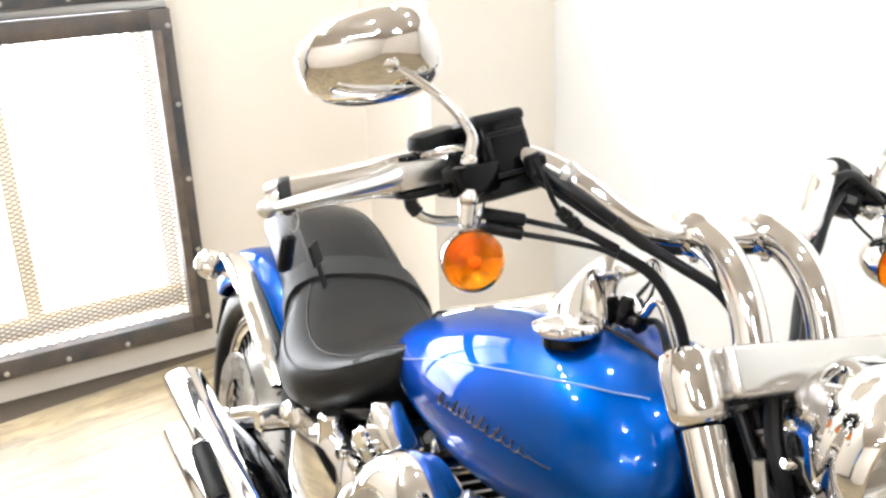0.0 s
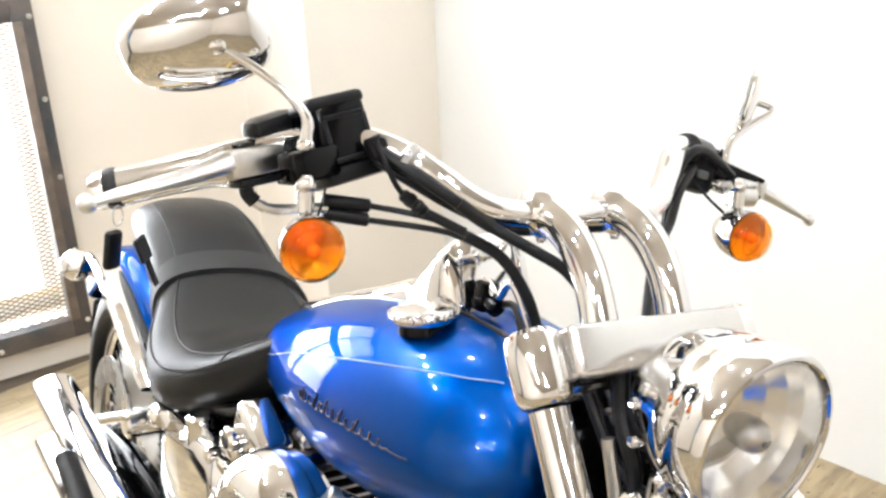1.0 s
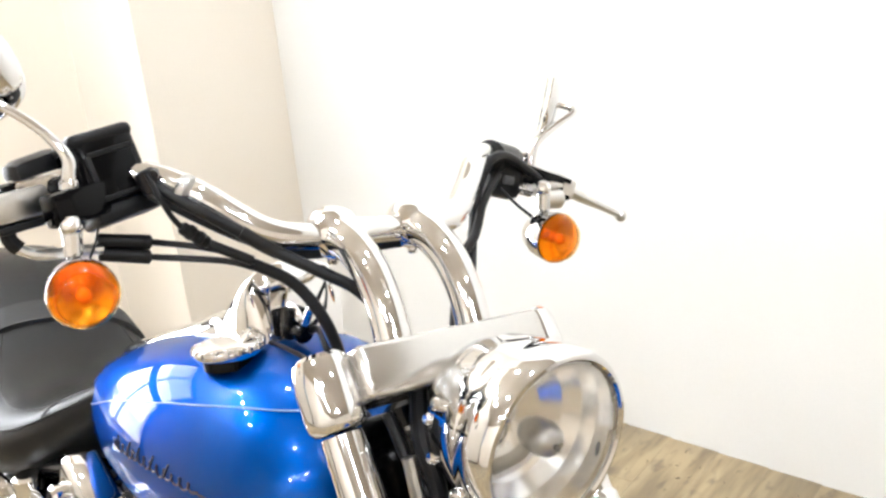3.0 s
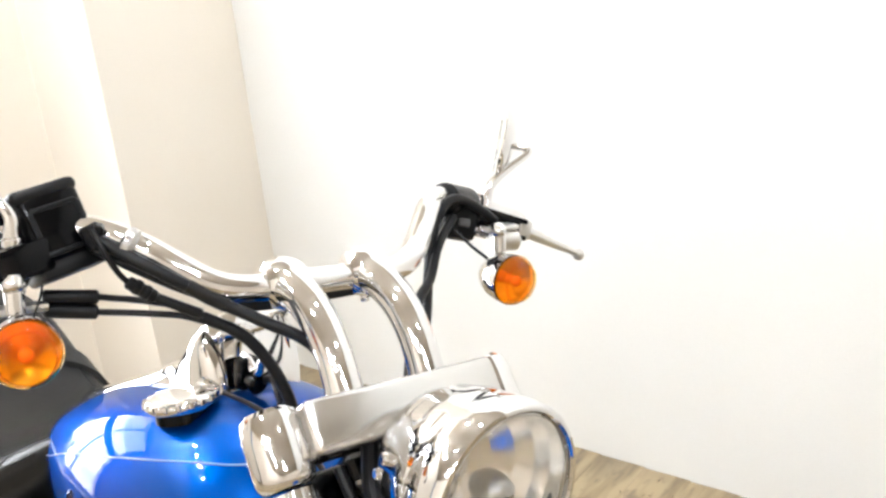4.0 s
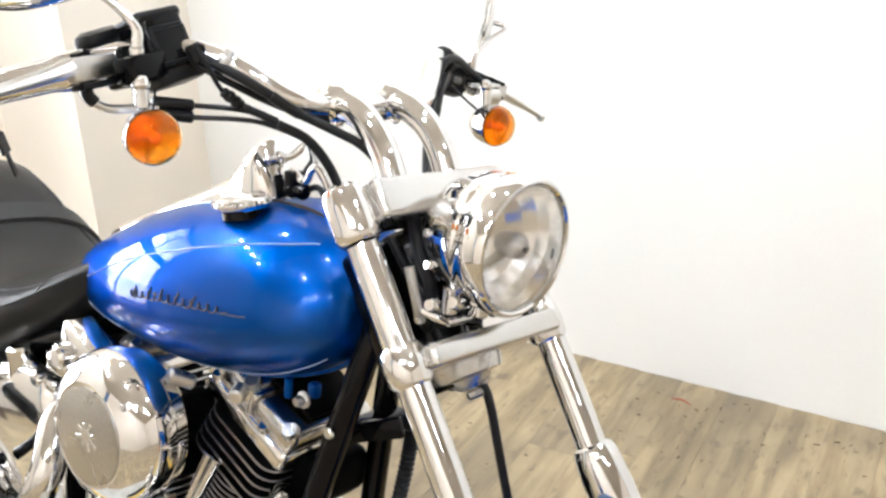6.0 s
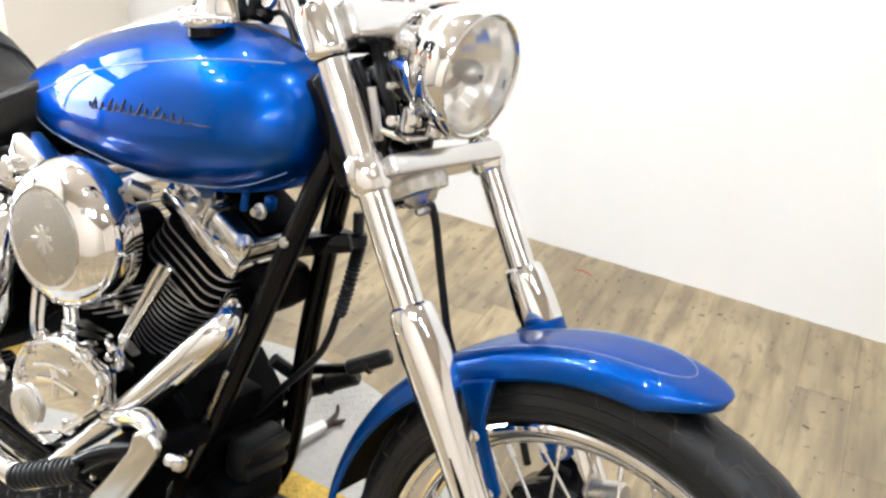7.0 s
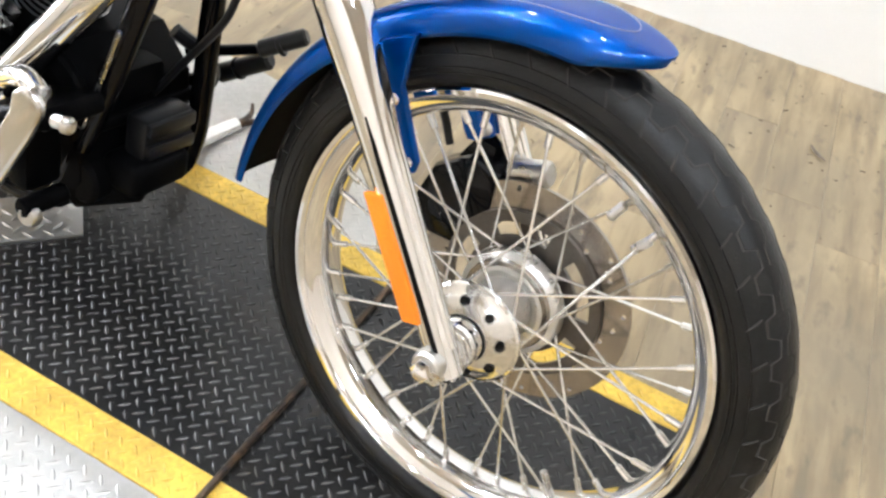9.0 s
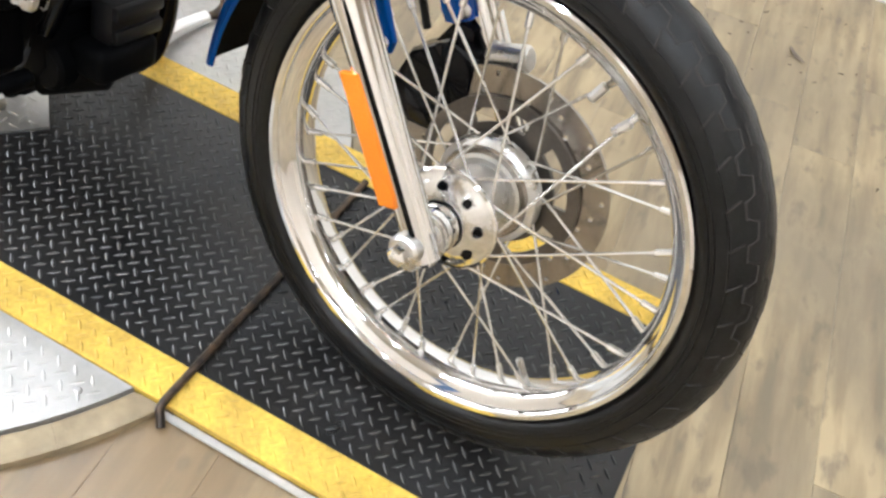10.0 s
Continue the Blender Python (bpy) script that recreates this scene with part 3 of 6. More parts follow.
daylight.matrix_world = WM @ Matrix.Translation((-0.30, -0.49, 1.0)) @ Matrix(((0, 0, -1), (0, 1, 0), (1, 0, 0))).to_4x4()

# ---- the motorcycle ----
AXLE = (0.0, 0.0, 0.3258)
bike = new("motorcycle")
bike.matrix_world = pose(*AXLE, -10.26, 0, 0)
tagged(bike, "blue cruiser motorcycle with much chrome, leaning on its side stand", "motorcycle")
REAR = pose(-0.5, -0.015, 0, 0, 0, 2.9) @ pose(0.5, 0, 0)


def front(name, bm, mat, parent=bike, label="", sharp=0.6):
    return part(name, bm, mat, parent, label, None, sharp)


def rear(name, bm, mat, parent=bike, label="", sharp=0.6):
    return part(name, bm, mat, parent, label, REAR, sharp)


# front wheel
rim_profile = [(0.281, -0.037), (0.281, -0.034), (0.270, -0.031), (0.266, -0.024), (0.260, -0.018), (0.257, -0.008), (0.257, 0.008), (0.260, 0.018),
               (0.266, 0.024), (0.270, 0.031), (0.281, 0.034), (0.281, 0.037), (0.278, 0.0395), (0.273, 0.0395), (0.2695, 0.037), (0.268, 0.033), (0.263, 0.0295), (0.256, 0.026), (0.251, 0.018), (0.248, 0.008),
               (0.248, -0.008), (0.251, -0.018), (0.256, -0.026), (0.263, -0.0295), (0.268, -0.033), (0.2695, -0.037), (0.273, -0.0395), (0.278, -0.0395)]
wheel = front("front_wheel", lathe(rim_profile, 96, close=True), CHROME, label="wire-spoked wheel with a chromed steel rim")


def tyre(r_out, bead, half, seg=120):
    """A rounded tyre from bead to bead."""
    pts, n = [], 26
    low = bead + 0.006
    for k in range(n + 1):
        a = radians(-128 + 256 * k / n)
        c, s = math.cos(a), math.sin(a)
        up = (r_out - low - 0.010) if c > 0 else 0.020
        r = low + 0.010 + up * math.copysign(abs(c) ** 0.92, c)
        pts.append((r, half * math.copysign(abs(s) ** 0.86, s)))
    pts.append((bead - 0.012, 0.0))
    return lathe(pts, seg, close=True)


front("tyre", tyre(0.349, 0.281, 0.0425), RUBBER, wheel, "worn black rubber tyre with zigzag grooves")


def tread_height(r_out, bead, half, y):
    """The radius of the tyre's skin at y."""
    s = min(abs(y) / half, 1.0) ** (1 / 0.86)
    return bead + 0.016 + (r_out - bead - 0.016) * math.sqrt(max(1 - s * s, 0)) ** 0.92


def tread_grooves(r_out, half, count):
    """Dusty stepped zigzag grooves round both shoulders, with short cross sipes."""
    out = []
    for side in (-1, 1):
        for base in (0.20, 0.56):
            line = []
            for k in range(count):
                for f, s in ((0.0, base), (0.38, base + 0.02), (0.52, base + 0.19), (0.88, base + 0.20)):
                    a = 2 * math.pi * (k + f + (0.5 if base < 0.3 else 0.0)) / count * side
                    r = tread_height(r_out, 0.281, half, half * s) - 0.0012
                    line.append((r * math.cos(a), side * half * s, r * math.sin(a)))
            out.append(tube(line + line[:1], 0.0018, 5, 1, smooth=False))
        for k in range(count):
            a = 2 * math.pi * (k + 0.45) / count * side
            sipe = []
            for s, da in ((0.80, 0.0), (0.90, 0.018), (0.95, 0.030)):
                r = tread_height(r_out, 0.281, half, half * s) - 0.0010
                sipe.append((r * math.cos(a + da * side), side * half * s, r * math.sin(a + da * side)))
            out.append(tube(sipe, 0.0016, 5, 1, smooth=False))
    return joined(*out)


GROOVE = material("dusty tread groove", (0.030, 0.028, 0.025), 0.9)
front("tread_groove", tread_grooves(0.349, 0.0425, 46), GROOVE, wheel, "dusty zigzag tread grooves")
for side in (-1, 1):
    for r in (0.297, 0.303, 0.3165):
        lo, hi = 0.5 * 0.0425, 0.0425
        for _ in range(30):
            y = (lo + hi) / 2
            lo, hi = (y, hi) if tread_height(0.349, 0.281, 0.0425, y) > r else (lo, y)
        front("sidewall_rib", lathe([(r - 0.0010, side * (lo - 0.0006)), (r - 0.0004, side * (lo + 0.0011)), (r + 0.0004, side * (lo + 0.0011)), (r + 0.0010, side * (lo - 0.0006))], 120), RUBBER, wheel)
hub_prof = [(0.012, -0.096), (0.026, -0.096), (0.026, -0.066), (0.028, -0.060), (0.030, -0.052), (0.052, -0.050), (0.054, -0.046), (0.050, -0.042), (0.044, -0.038), (0.040, -0.020),
            (0.040, 0.015), (0.038, 0.022), (0.030, 0.038), (0.032, 0.050), (0.034, 0.058), (0.034, 0.066), (0.030, 0.085), (0.012, 0.085)]
front("hub_far_flange", lathe([(0.066, 0.030), (0.069, 0.034), (0.070, 0.046), (0.067, 0.049), (0.063, 0.047), (0.062, 0.036), (0.050, 0.030), (0.036, 0.034), (0.030, 0.040), (0.030, 0.028), (0.046, 0.022)], 56, close=True), ALLOY, wheel, "dished polished hub flange")
front("hub_collar", lathe([(0.058, 0.024), (0.0605, 0.027), (0.0605, 0.033), (0.058, 0.036), (0.050, 0.036), (0.050, 0.024)], 48, close=True), DISC, wheel)
flange = lathe([(0.0300, -0.0690), (0.0400, -0.0672), (0.0500, -0.0610), (0.0560, -0.0560), (0.0610, -0.0545), (0.0625, -0.0520), (0.0620, -0.0480), (0.0570, -0.0465), (0.0300, -0.0560)], 48, close=True)
near_flange = front("hub_near_flange", flange, HUBMETAL, wheel, "dished polished hub flange with round holes")
for k in range(8):
    a = 2 * math.pi * (k + 0.4) / 8
    way = Vector((0.45 * math.cos(a), -1, 0.45 * math.sin(a)))
    at = Vector((0.0455 * math.cos(a), -0.0648, 0.0455 * math.sin(a)))
    front("flange_hole", moved(lathe([(0.0068, 0.0008), (0.0068, -0.004), (0.0058, -0.004), (0.0, -0.004), (0.0, -0.0005), (0.0056, 0.0)], 14), aim(at, way)), BLACK, near_flange)
front("flange_rim", lathe([(0.0615, -0.0555), (0.0640, -0.0535), (0.0640, -0.0500), (0.0615, -0.0480)], 48), CHROME, near_flange)
front("spacer_seal", lathe([(0.0287, -0.0665), (0.0300, -0.0675), (0.0306, -0.0655), (0.0287, -0.065)], 32, close=True), CABLE, wheel, "black rubber seal")
front("hub", lathe(hub_prof, 40), ALLOY, wheel, "polished alloy hub with flanges")
front("axle_spacer", lathe([(0.027, -0.100), (0.0285, -0.097), (0.0285, -0.070), (0.027, -0.067), (0.012, -0.067), (0.012, -0.1)], 24, close=True), CHROME, wheel)
SPOKES = 40
for k in range(SPOKES):
    side = 1 if k % 2 else -1
    cross = 1 if k % 4 in (0, 3) else -1
    a_rim = 2 * math.pi * (k + 0.22) / SPOKES
    a_hub = a_rim + cross * 1.25
    h = Vector((0.049 * math.cos(a_hub), side * (0.050 if side > 0 else 0.051), 0.049 * math.sin(a_hub)))
    r = Vector((0.249 * math.cos(a_rim), side * 0.004, 0.249 * math.sin(a_rim)))
    front("spoke", rod(h, r, 0.0019, 8), ZINC, wheel)
    w = (r - h).normalized()
    front("nipple", rod(r - w * 0.020, r + w * 0.003, 0.0042, 8, 0.001), ZINC, wheel)
va = radians(-52)
vdir = Vector((math.cos(va), 0, math.sin(va)))
front("valve_stem", joined(rod(vdir * 0.25, vdir * 0.222, 0.0045, 10, 0.001), rod(vdir * 0.226, vdir * 0.214, 0.0052, 10, 0.001)), SATIN, wheel)
for wa in (radians(66), radians(55)):
    front("balance_weight", rod(Vector((math.cos(wa) * 0.236, -0.006, math.sin(wa) * 0.236)), Vector((math.cos(wa) * 0.214, -0.012, math.sin(wa) * 0.214)), 0.0055, 8, 0.002), SATIN, wheel)


def rotor(r_out, r_in, y, count):
    """A steel disc with rows of drilled holes."""
    holes = [ring_of(r_in, n=64)]
    for k in range(count):
        a = 2 * math.pi * k / count
        r = r_in + (r_out - r_in) * (0.22, 0.5, 0.78)[k % 3]
        holes.append(ring_of(0.0036, (r * math.cos(a), r * math.sin(a)), 8))
    return drilled(ring_of(r_out, n=80), holes, y - 0.0025, y + 0.0025)


front("brake_disc", rotor(0.146, 0.106, 0.066, 36), DISC, wheel, "drilled steel brake disc")
slots = [arc_slot(0.078, 0.096, a + 0.16, a + 2 * math.pi / 5 - 0.24) for a in (2 * math.pi * k / 5 for k in range(5))]
front("disc_carrier", drilled(ring_of(0.111, n=64), slots + [ring_of(0.034, n=32)], 0.0575, 0.0632), BRONZE, wheel, "dull bronze-grey disc carrier with curved slots")
for k in range(5):
    a = 2 * math.pi * (k + 0.4) / 5
    front("carrier_bolt", bolt((0.047 * math.cos(a), 0.0575, 0.047 * math.sin(a)), (0, -1, 0), 0.0065, 0.006), ZINC, wheel)

# fork: legs lie in planes 0.117 m to each side
WAYF = Vector((-0.5823, 0, 0.8130))
LEGY = 0.117


def on_leg(s, side, dx=0.0):
    """The place s metres up the leg from the axle."""
    return Vector((0.004, side * LEGY, 0.004)) + WAYF * s + Vector((WAYF.z, 0, -WAYF.x)) * dx


FLARE = -1 if (aim((0, 0, 0), WAYF) @ Vector((1, 0, 0))).dot(Vector((WAYF.z, 0, -WAYF.x))) > 0 else 1


def leg(side):
    slider_pts = [(0.0, -0.028), (0.012, -0.028), (0.0185, -0.022), (0.019, 0.0), (0.0195, 0.10), (0.0205, 0.18), (0.0215, 0.24), (0.0240, 0.290), (0.0278, 0.335), (0.0292, 0.37), (0.0290, 0.400), (0.0275, 0.425),
                  (0.0262, 0.437), (0.0240, 0.444), (0.0200, 0.447)]
    bm = lathe(slider_pts + [(0.0, 0.447)], 32)
    for v in bm.verts:                  # the flare bulges to the back
        v.co.x += 0.0045 * math.exp(-((v.co.y - 0.35) / 0.075) ** 2) * FLARE
    bm.transform(aim(on_leg(0, side), WAYF))
    fork_leg = front("fork_leg", bm, CHROME, label="chromed telescopic fork leg with a flared slider")
    lean = Vector((0, 0.004 if side > 0 else 0.0, 0)) + Vector((0.002, 0, 0))
    front("fork_tube", rod(on_leg(0.44, side), on_leg(0.735, side) + lean, 0.0182, 28), CHROME, fork_leg)
    return fork_leg


for side in (-1, 1):
    fl = leg(side)
    boss = joined(moved(lathe([(0, -0.030), (0.016, -0.030), (0.019, -0.026), (0.019, 0.026), (0.016, 0.030), (0, 0.030)], 24), Matrix.Translation((0.0, side * LEGY, 0.0))),
                  moved(block((0.034, 0.026, 0.046), (0, 0, 0), 0.006), Matrix.Translation(on_leg(-0.008, side, -0.016))))
    front("axle_boss", boss, ALLOY, fl)
    nut_at = Vector((0, side * (LEGY + 0.028), 0))
    front("axle_nut", joined(moved(lathe([(0.0, 0.018), (0.006, 0.017), (0.012, 0.012), (0.013, 0.0), (0, 0)], 6), aim(nut_at, (0, side, 0)))), CHROME, fl)
    ridge = tube([on_leg(0.01, side, 0.012), on_leg(0.14, side, 0.013), on_leg(0.27, side, 0.014), on_leg(0.35, side, 0.017)], [0.0095, 0.0105, 0.0105, 0.005], 12, 6)
    front("slider_rib", ridge, CHROME, fl)
    # upper clamp cover, tube between the clamps, lower clamp collar
    top = lathe([(0, 0.056), (0.024, 0.056), (0.031, 0.052), (0.0345, 0.044), (0.0355, 0.030), (0.0352, 0.006), (0.0350, -0.001), (0.0335, -0.006), (0.0295, -0.0105), (0.0250, -0.0125), (0, -0.0125)], 36)
    top.transform(aim(on_leg(0.748, side), WAYF) @ Matrix.Diagonal((0.73, 0.95, 0.73, 1)))
    front("upper_clamp_cover", top, CHROME, fl, "rounded chrome clamp cover")
    low = lathe([(0, 0.022), (0.020, 0.022), (0.0235, 0.017), (0.0245, 0.0), (0.0235, -0.017), (0.020, -0.022), (0, -0.022)], 32)
    low.transform(aim(on_leg(0.600, side), WAYF))
    front("lower_clamp_collar", low, CHROME, fl)
AXF = Vector((WAYF.z, 0, -WAYF.x))


def leg_frame(at):
    """x across the leg to the front, y along the bike's width, z up the leg."""
    return Matrix.Translation(at) @ Matrix((AXF, Vector((0, 1, 0)), WAYF)).transposed().to_4x4()


for side in (-1, 1):
    r = prism([(-0.011, 0.0), (0.009, -0.006), (0.011, 0.004), (0.011, 0.140), (-0.011, 0.146)], 0.010, 0.0015)
    r.transform(leg_frame(on_leg(0.052, side) + Vector((0, side * 0.0185, 0)) - AXF * 0.012))
    # raised black strip stands in for the dark gap beside the leg
    strip = block((0.0066, 0.004, 0.27), (0.0058, side * 0.0185, 0.140), 0.0015, 1)
    front("leg_groove", moved(strip, leg_frame(on_leg(0.0, side))), BLACK, label="raised black strip for the dark gap along the fork leg")
    front("side_reflector", r, REFLEX, label="amber plastic side reflector")

# triple clamps
upper = block((0.062, 2 * LEGY - 0.030, 0.046), (0.006, 0, 0.026), 0.007, 3)
upper.transform(leg_frame(on_leg(0.748, 0) * 1.0))
front("upper_clamp", upper, POLISHED, label="flat chromed upper fork clamp")
lower = block((0.070, 2 * LEGY - 0.02, 0.026), (0, 0, 0), 0.006, 3)
lower.transform(leg_frame(on_leg(0.600, 0)))
front("lower_clamp", lower, POLISHED, label="chromed lower fork clamp")
stem = front("steering_stem_nut", moved(bolt((0, 0, 0), (0, 0, 1), 0.016, 0.014), leg_frame(on_leg(0.770, 0) - AXF * 0.03)), CHROME)
front("clamp_bolt", moved(joined(bolt((0, 0, 0), (0, 0, -1), 0.008, 0.016), bolt((0, 0, 0), (0, 0, -1), 0.011, 0.006)), leg_frame(on_leg(0.727, 0) + Vector((0, -0.045, 0)))), SATIN)

# front fender


def fender_row(r_out, half, depth, end, u):
    """Radius and y of the mudguard's skin at u from -1 to 1 across it."""
    v = abs(u) * math.pi / 2
    y = math.copysign(half * math.sin(v) ** 0.72, u) * (0.12 + 0.88 * end)
    return r_out - depth * (1 - math.cos(v)) ** 1.5, y


def fender(r_out, a0, a1, half, depth, seg, taper0, taper1, thick=0.004, grow=0.0):
    """A curved mudguard about the y axis, with skirts to the sides and rounded ends."""
    rings = []
    for k in range(seg + 1):
        t = k / seg
        if taper0 and t < taper0:
            t = taper0 * (k / seg / taper0) ** 1.6
        a = a0 + (a1 - a0) * t
        end = min(1.0, math.sqrt(max(1 - (1 - t / taper0) ** 2, 0)) if taper0 and t < taper0 else 1.0, math.sqrt(max(1 - (1 - (1 - t) / taper1) ** 2, 0)) if taper1 and t > 1 - taper1 else 1.0)
        lift, rise = nose(a) if grow else (0.0, 0.0)
        tail = max(0.0, (a - radians(128)) / radians(51)) if grow else 0.0       # the rear end stands off and its skirt is low
        prof = [fender_row(r_out + grow * rise + 0.006 * tail, half, depth * (1 - 0.80 * lift - 0.55 * tail), end, -1 + 2 * j / 28) for j in range(29)]
        inner = [(r - thick, y * 0.955) for r, y in reversed(prof)]
        rings.append([(r * math.cos(a), y, r * math.sin(a)) for r, y in prof + inner])
    return skin(rings)


FEND_A0, FEND_A1, FEND_R, FEND_HALF, FEND_DEEP, FEND_GROW = radians(77.5), radians(179), 0.3745, 0.061, 0.034, 0.0085


def nose(a):
    """How far the front fender's skirt has run out, and its crest has risen, at the angle a."""
    return max(0.0, 1 - (a - FEND_A0) / radians(10.5)), min(1.0, max(0.0, (radians(115) - a) / radians(25)))


ff = front("front_fender", fender(FEND_R, FEND_A0, FEND_A1, FEND_HALF, FEND_DEEP, 90, 0.14, 0.0, grow=FEND_GROW), BLUE, label="glossy blue front fender with pinstripes")

liner = []
for k in range(61):
    a = FEND_A0 + radians(6) + (FEND_A1 - FEND_A0 - radians(6.2)) * k / 60
    lift, rise = nose(a)
    tail = max(0.0, (a - radians(128)) / radians(51))
    row = [fender_row(FEND_R + FEND_GROW * rise + 0.006 * tail - 0.0046, FEND_HALF * 0.945, FEND_DEEP * (1 - 0.80 * lift - 0.55 * tail) - 0.001, min(1.0, 0.45 + k / 18), -1 + 2 * j / 20) for j in range(21)]
    row += [(r - 0.0008, y) for r, y in reversed(row)]
    liner.append([(r * math.cos(a), y, r * math.sin(a)) for r, y in row])
front("fender_underside", skin(liner), FINS, ff, "dirty black underside of the fender")

# fuel tank, in the frame's own line
TANK = [  # x, half width, top, bottom, squareness
    (-1.135, 0.012, 0.390, 0.368, 2.0), (-1.12, 0.034, 0.412, 0.350, 2.0), (-1.07, 0.062, 0.447, 0.338, 2.1), (-0.98, 0.092, 0.494, 0.334, 2.2), (-0.88, 0.120, 0.540, 0.338, 2.2),
    (-0.77, 0.138, 0.576, 0.346, 2.35), (-0.67, 0.143, 0.594, 0.360, 2.25), (-0.59, 0.138, 0.595, 0.380, 2.05), (-0.53, 0.124, 0.580, 0.405, 1.95), (-0.495, 0.102, 0.558, 0.430, 1.95),
    (-0.478, 0.070, 0.538, 0.450, 2.0), (-0.473, 0.030, 0.515, 0.470, 2.0)]


def tank_row(x):
    xs = [r[0] for r in TANK]
    return [float(np.interp(x, xs, [r[k] for r in TANK])) for k in range(1, 5)]


def tank_at(x, a, out=0.0):
    """The point of the tank's skin at x and angle a (0: right side, 90: top)."""
    w, top, low, n = tank_row(x)
    zc, h = (top * 0.42 + low * 0.58), None
    c, s = math.cos(a), math.sin(a)
    h = (top - zc) if s >= 0 else (zc - low)
    n += 0.22 * max(0.0, s)             # fuller shoulders above the middle
    y = -(w + out) * math.copysign(abs(c) ** (2 / n), c)
    z = zc + (h + out) * math.copysign(abs(s) ** (2 / n), s)
    return Vector((x, y, z))


def smooth_rows(rows, per=5):
    pts = [Vector(r[:3]) for r in rows]
    out = []
    for r in zip(*[spline([(c, 0, 0) for c in col], per) for col in zip(*rows)]):
        out.append(tuple(v.x for v in r))
    return out


TANK = smooth_rows(TANK, 4)
tank_rings = [[tank_at(r[0], 2 * math.pi * k / 40) for k in range(40)] for r in TANK]
tank = rear("fuel_tank", skin(tank_rings), BLUE, label="glossy metallic blue teardrop fuel tank", sharp=1.2)


def tank_line(pts, radius, steps=10, flat=0.5, out=0.0004):
    """A thin raised line on the tank's side through (x, angle) points."""
    line = spline([(x, a, 0) for x, a in pts], steps)
    return tube([tank_at(q.x, radians(q.y), out) for q in line], radius, 6, 1, smooth=False)


for s in (1, -1):
    mirror = Matrix.Diagonal((1, s, 1, 1))
    rear("pinstripe", moved(tank_line([(-1.04, 8), (-0.9, 20), (-0.84, 24), (-0.76, 28), (-0.705, 32.5), (-0.635, 40), (-0.57, 51), (-0.537, 62)], 0.0008), mirror), STRIPE, tank, "thin silver pinstripe")
    rear("pinstripe", moved(tank_line([(-1.04, 8), (-1.05, -6), (-0.99, -38), (-0.87, -52), (-0.74, -58), (-0.6, -56), (-0.5, -44)], 0.0008), mirror), STRIPE, tank)
seam = tube([tank_at(r[0], radians(-66), -0.001) for r in TANK[6:-6]], 0.004, 8, 1, smooth=False)
rear("tank_seam", seam, BLUE, tank)


def script_mark():
    """A flowing run of plain dark strokes, as a script emblem shows from afar."""
    x0, x1, n = -0.822, -0.612, 13
    wave = []
    for k in range(n * 10 + 1):
        t = k / (n * 10)
        f = 2 * math.pi * n * t
        tall = 1.45 + 0.6 * math.sin(5.1 * t * math.pi) ** 2
        wave.append((x0 + (x1 - x0) * t + 0.0042 * math.cos(f), 4.4 + 1.6 * t + tall * math.sin(f)))
    out = [tube([tank_at(x, radians(a), 0.0004) for x, a in wave], 0.0011, 6, 1, smooth=False)]
    for x, a in ((-0.812, 4.2), (-0.770, 4.7), (-0.742, 5.0), (-0.706, 5.3), (-0.672, 5.6)):
        out.append(tank_line([(x, a - 1.6), (x + 0.003, a + 1.0), (x + 0.0075, a + 4.2)], 0.0012, 4))
    out.append(tank_line([(x1 - 0.002, 5.4), (x1 + 0.014, 5.0), (x1 + 0.034, 5.6)], 0.0010, 4))
    out.append(tank_line([(-0.757, 6.0), (-0.746, 6.2)], 0.0009, 2))
    return joined(*out)


rear("tank_emblem", script_mark(), LETTER, tank, "dark grey flowing emblem strokes")
# filler cap on the right of the dash
cap_at = Vector((-0.668, -0.073, 0.5945))
cap_up = Vector((-0.17, -0.06, 1.0))
cap_prof = [(0, 0.0105), (0.018, 0.0100), (0.027, 0.0082), (0.0325, 0.0062), (0.0355, 0.0030), (0.036, 0.0), (0.035, -0.0035), (0.033, -0.006), (0, -0.006)]
cap_bm = lathe(cap_prof, 48)
knurl = [block((0.005, 0.007, 0.005), (0, 0, 0), 0.001, 1, None) for _ in range(18)]
for k, kb in enumerate(knurl):
    a = 2 * math.pi * k / 18
    kb.transform(Matrix.Translation((0.0345 * math.cos(a), 0.002, 0.0345 * math.sin(a))) @ Matrix.Rotation(-a, 4, "Y"))
cap = rear("filler_cap", moved(cap_bm, aim(cap_at, cap_up)), CHROME, tank, "domed chrome filler cap with a knurled edge")
# the cap's shadow is painted here: a neck in plain black
rear("filler_neck", moved(lathe([(0, -0.004), (0.0270, -0.005), (0.0270, -0.018), (0, -0.020)], 36), aim(cap_at, cap_up)), BLACK, tank, "filler neck drawn black for the shadow under the cap")
tagged(rear("cap_knurling", moved(joined(*knurl), aim(cap_at, cap_up)), CHROME, tank), kind="stuff")
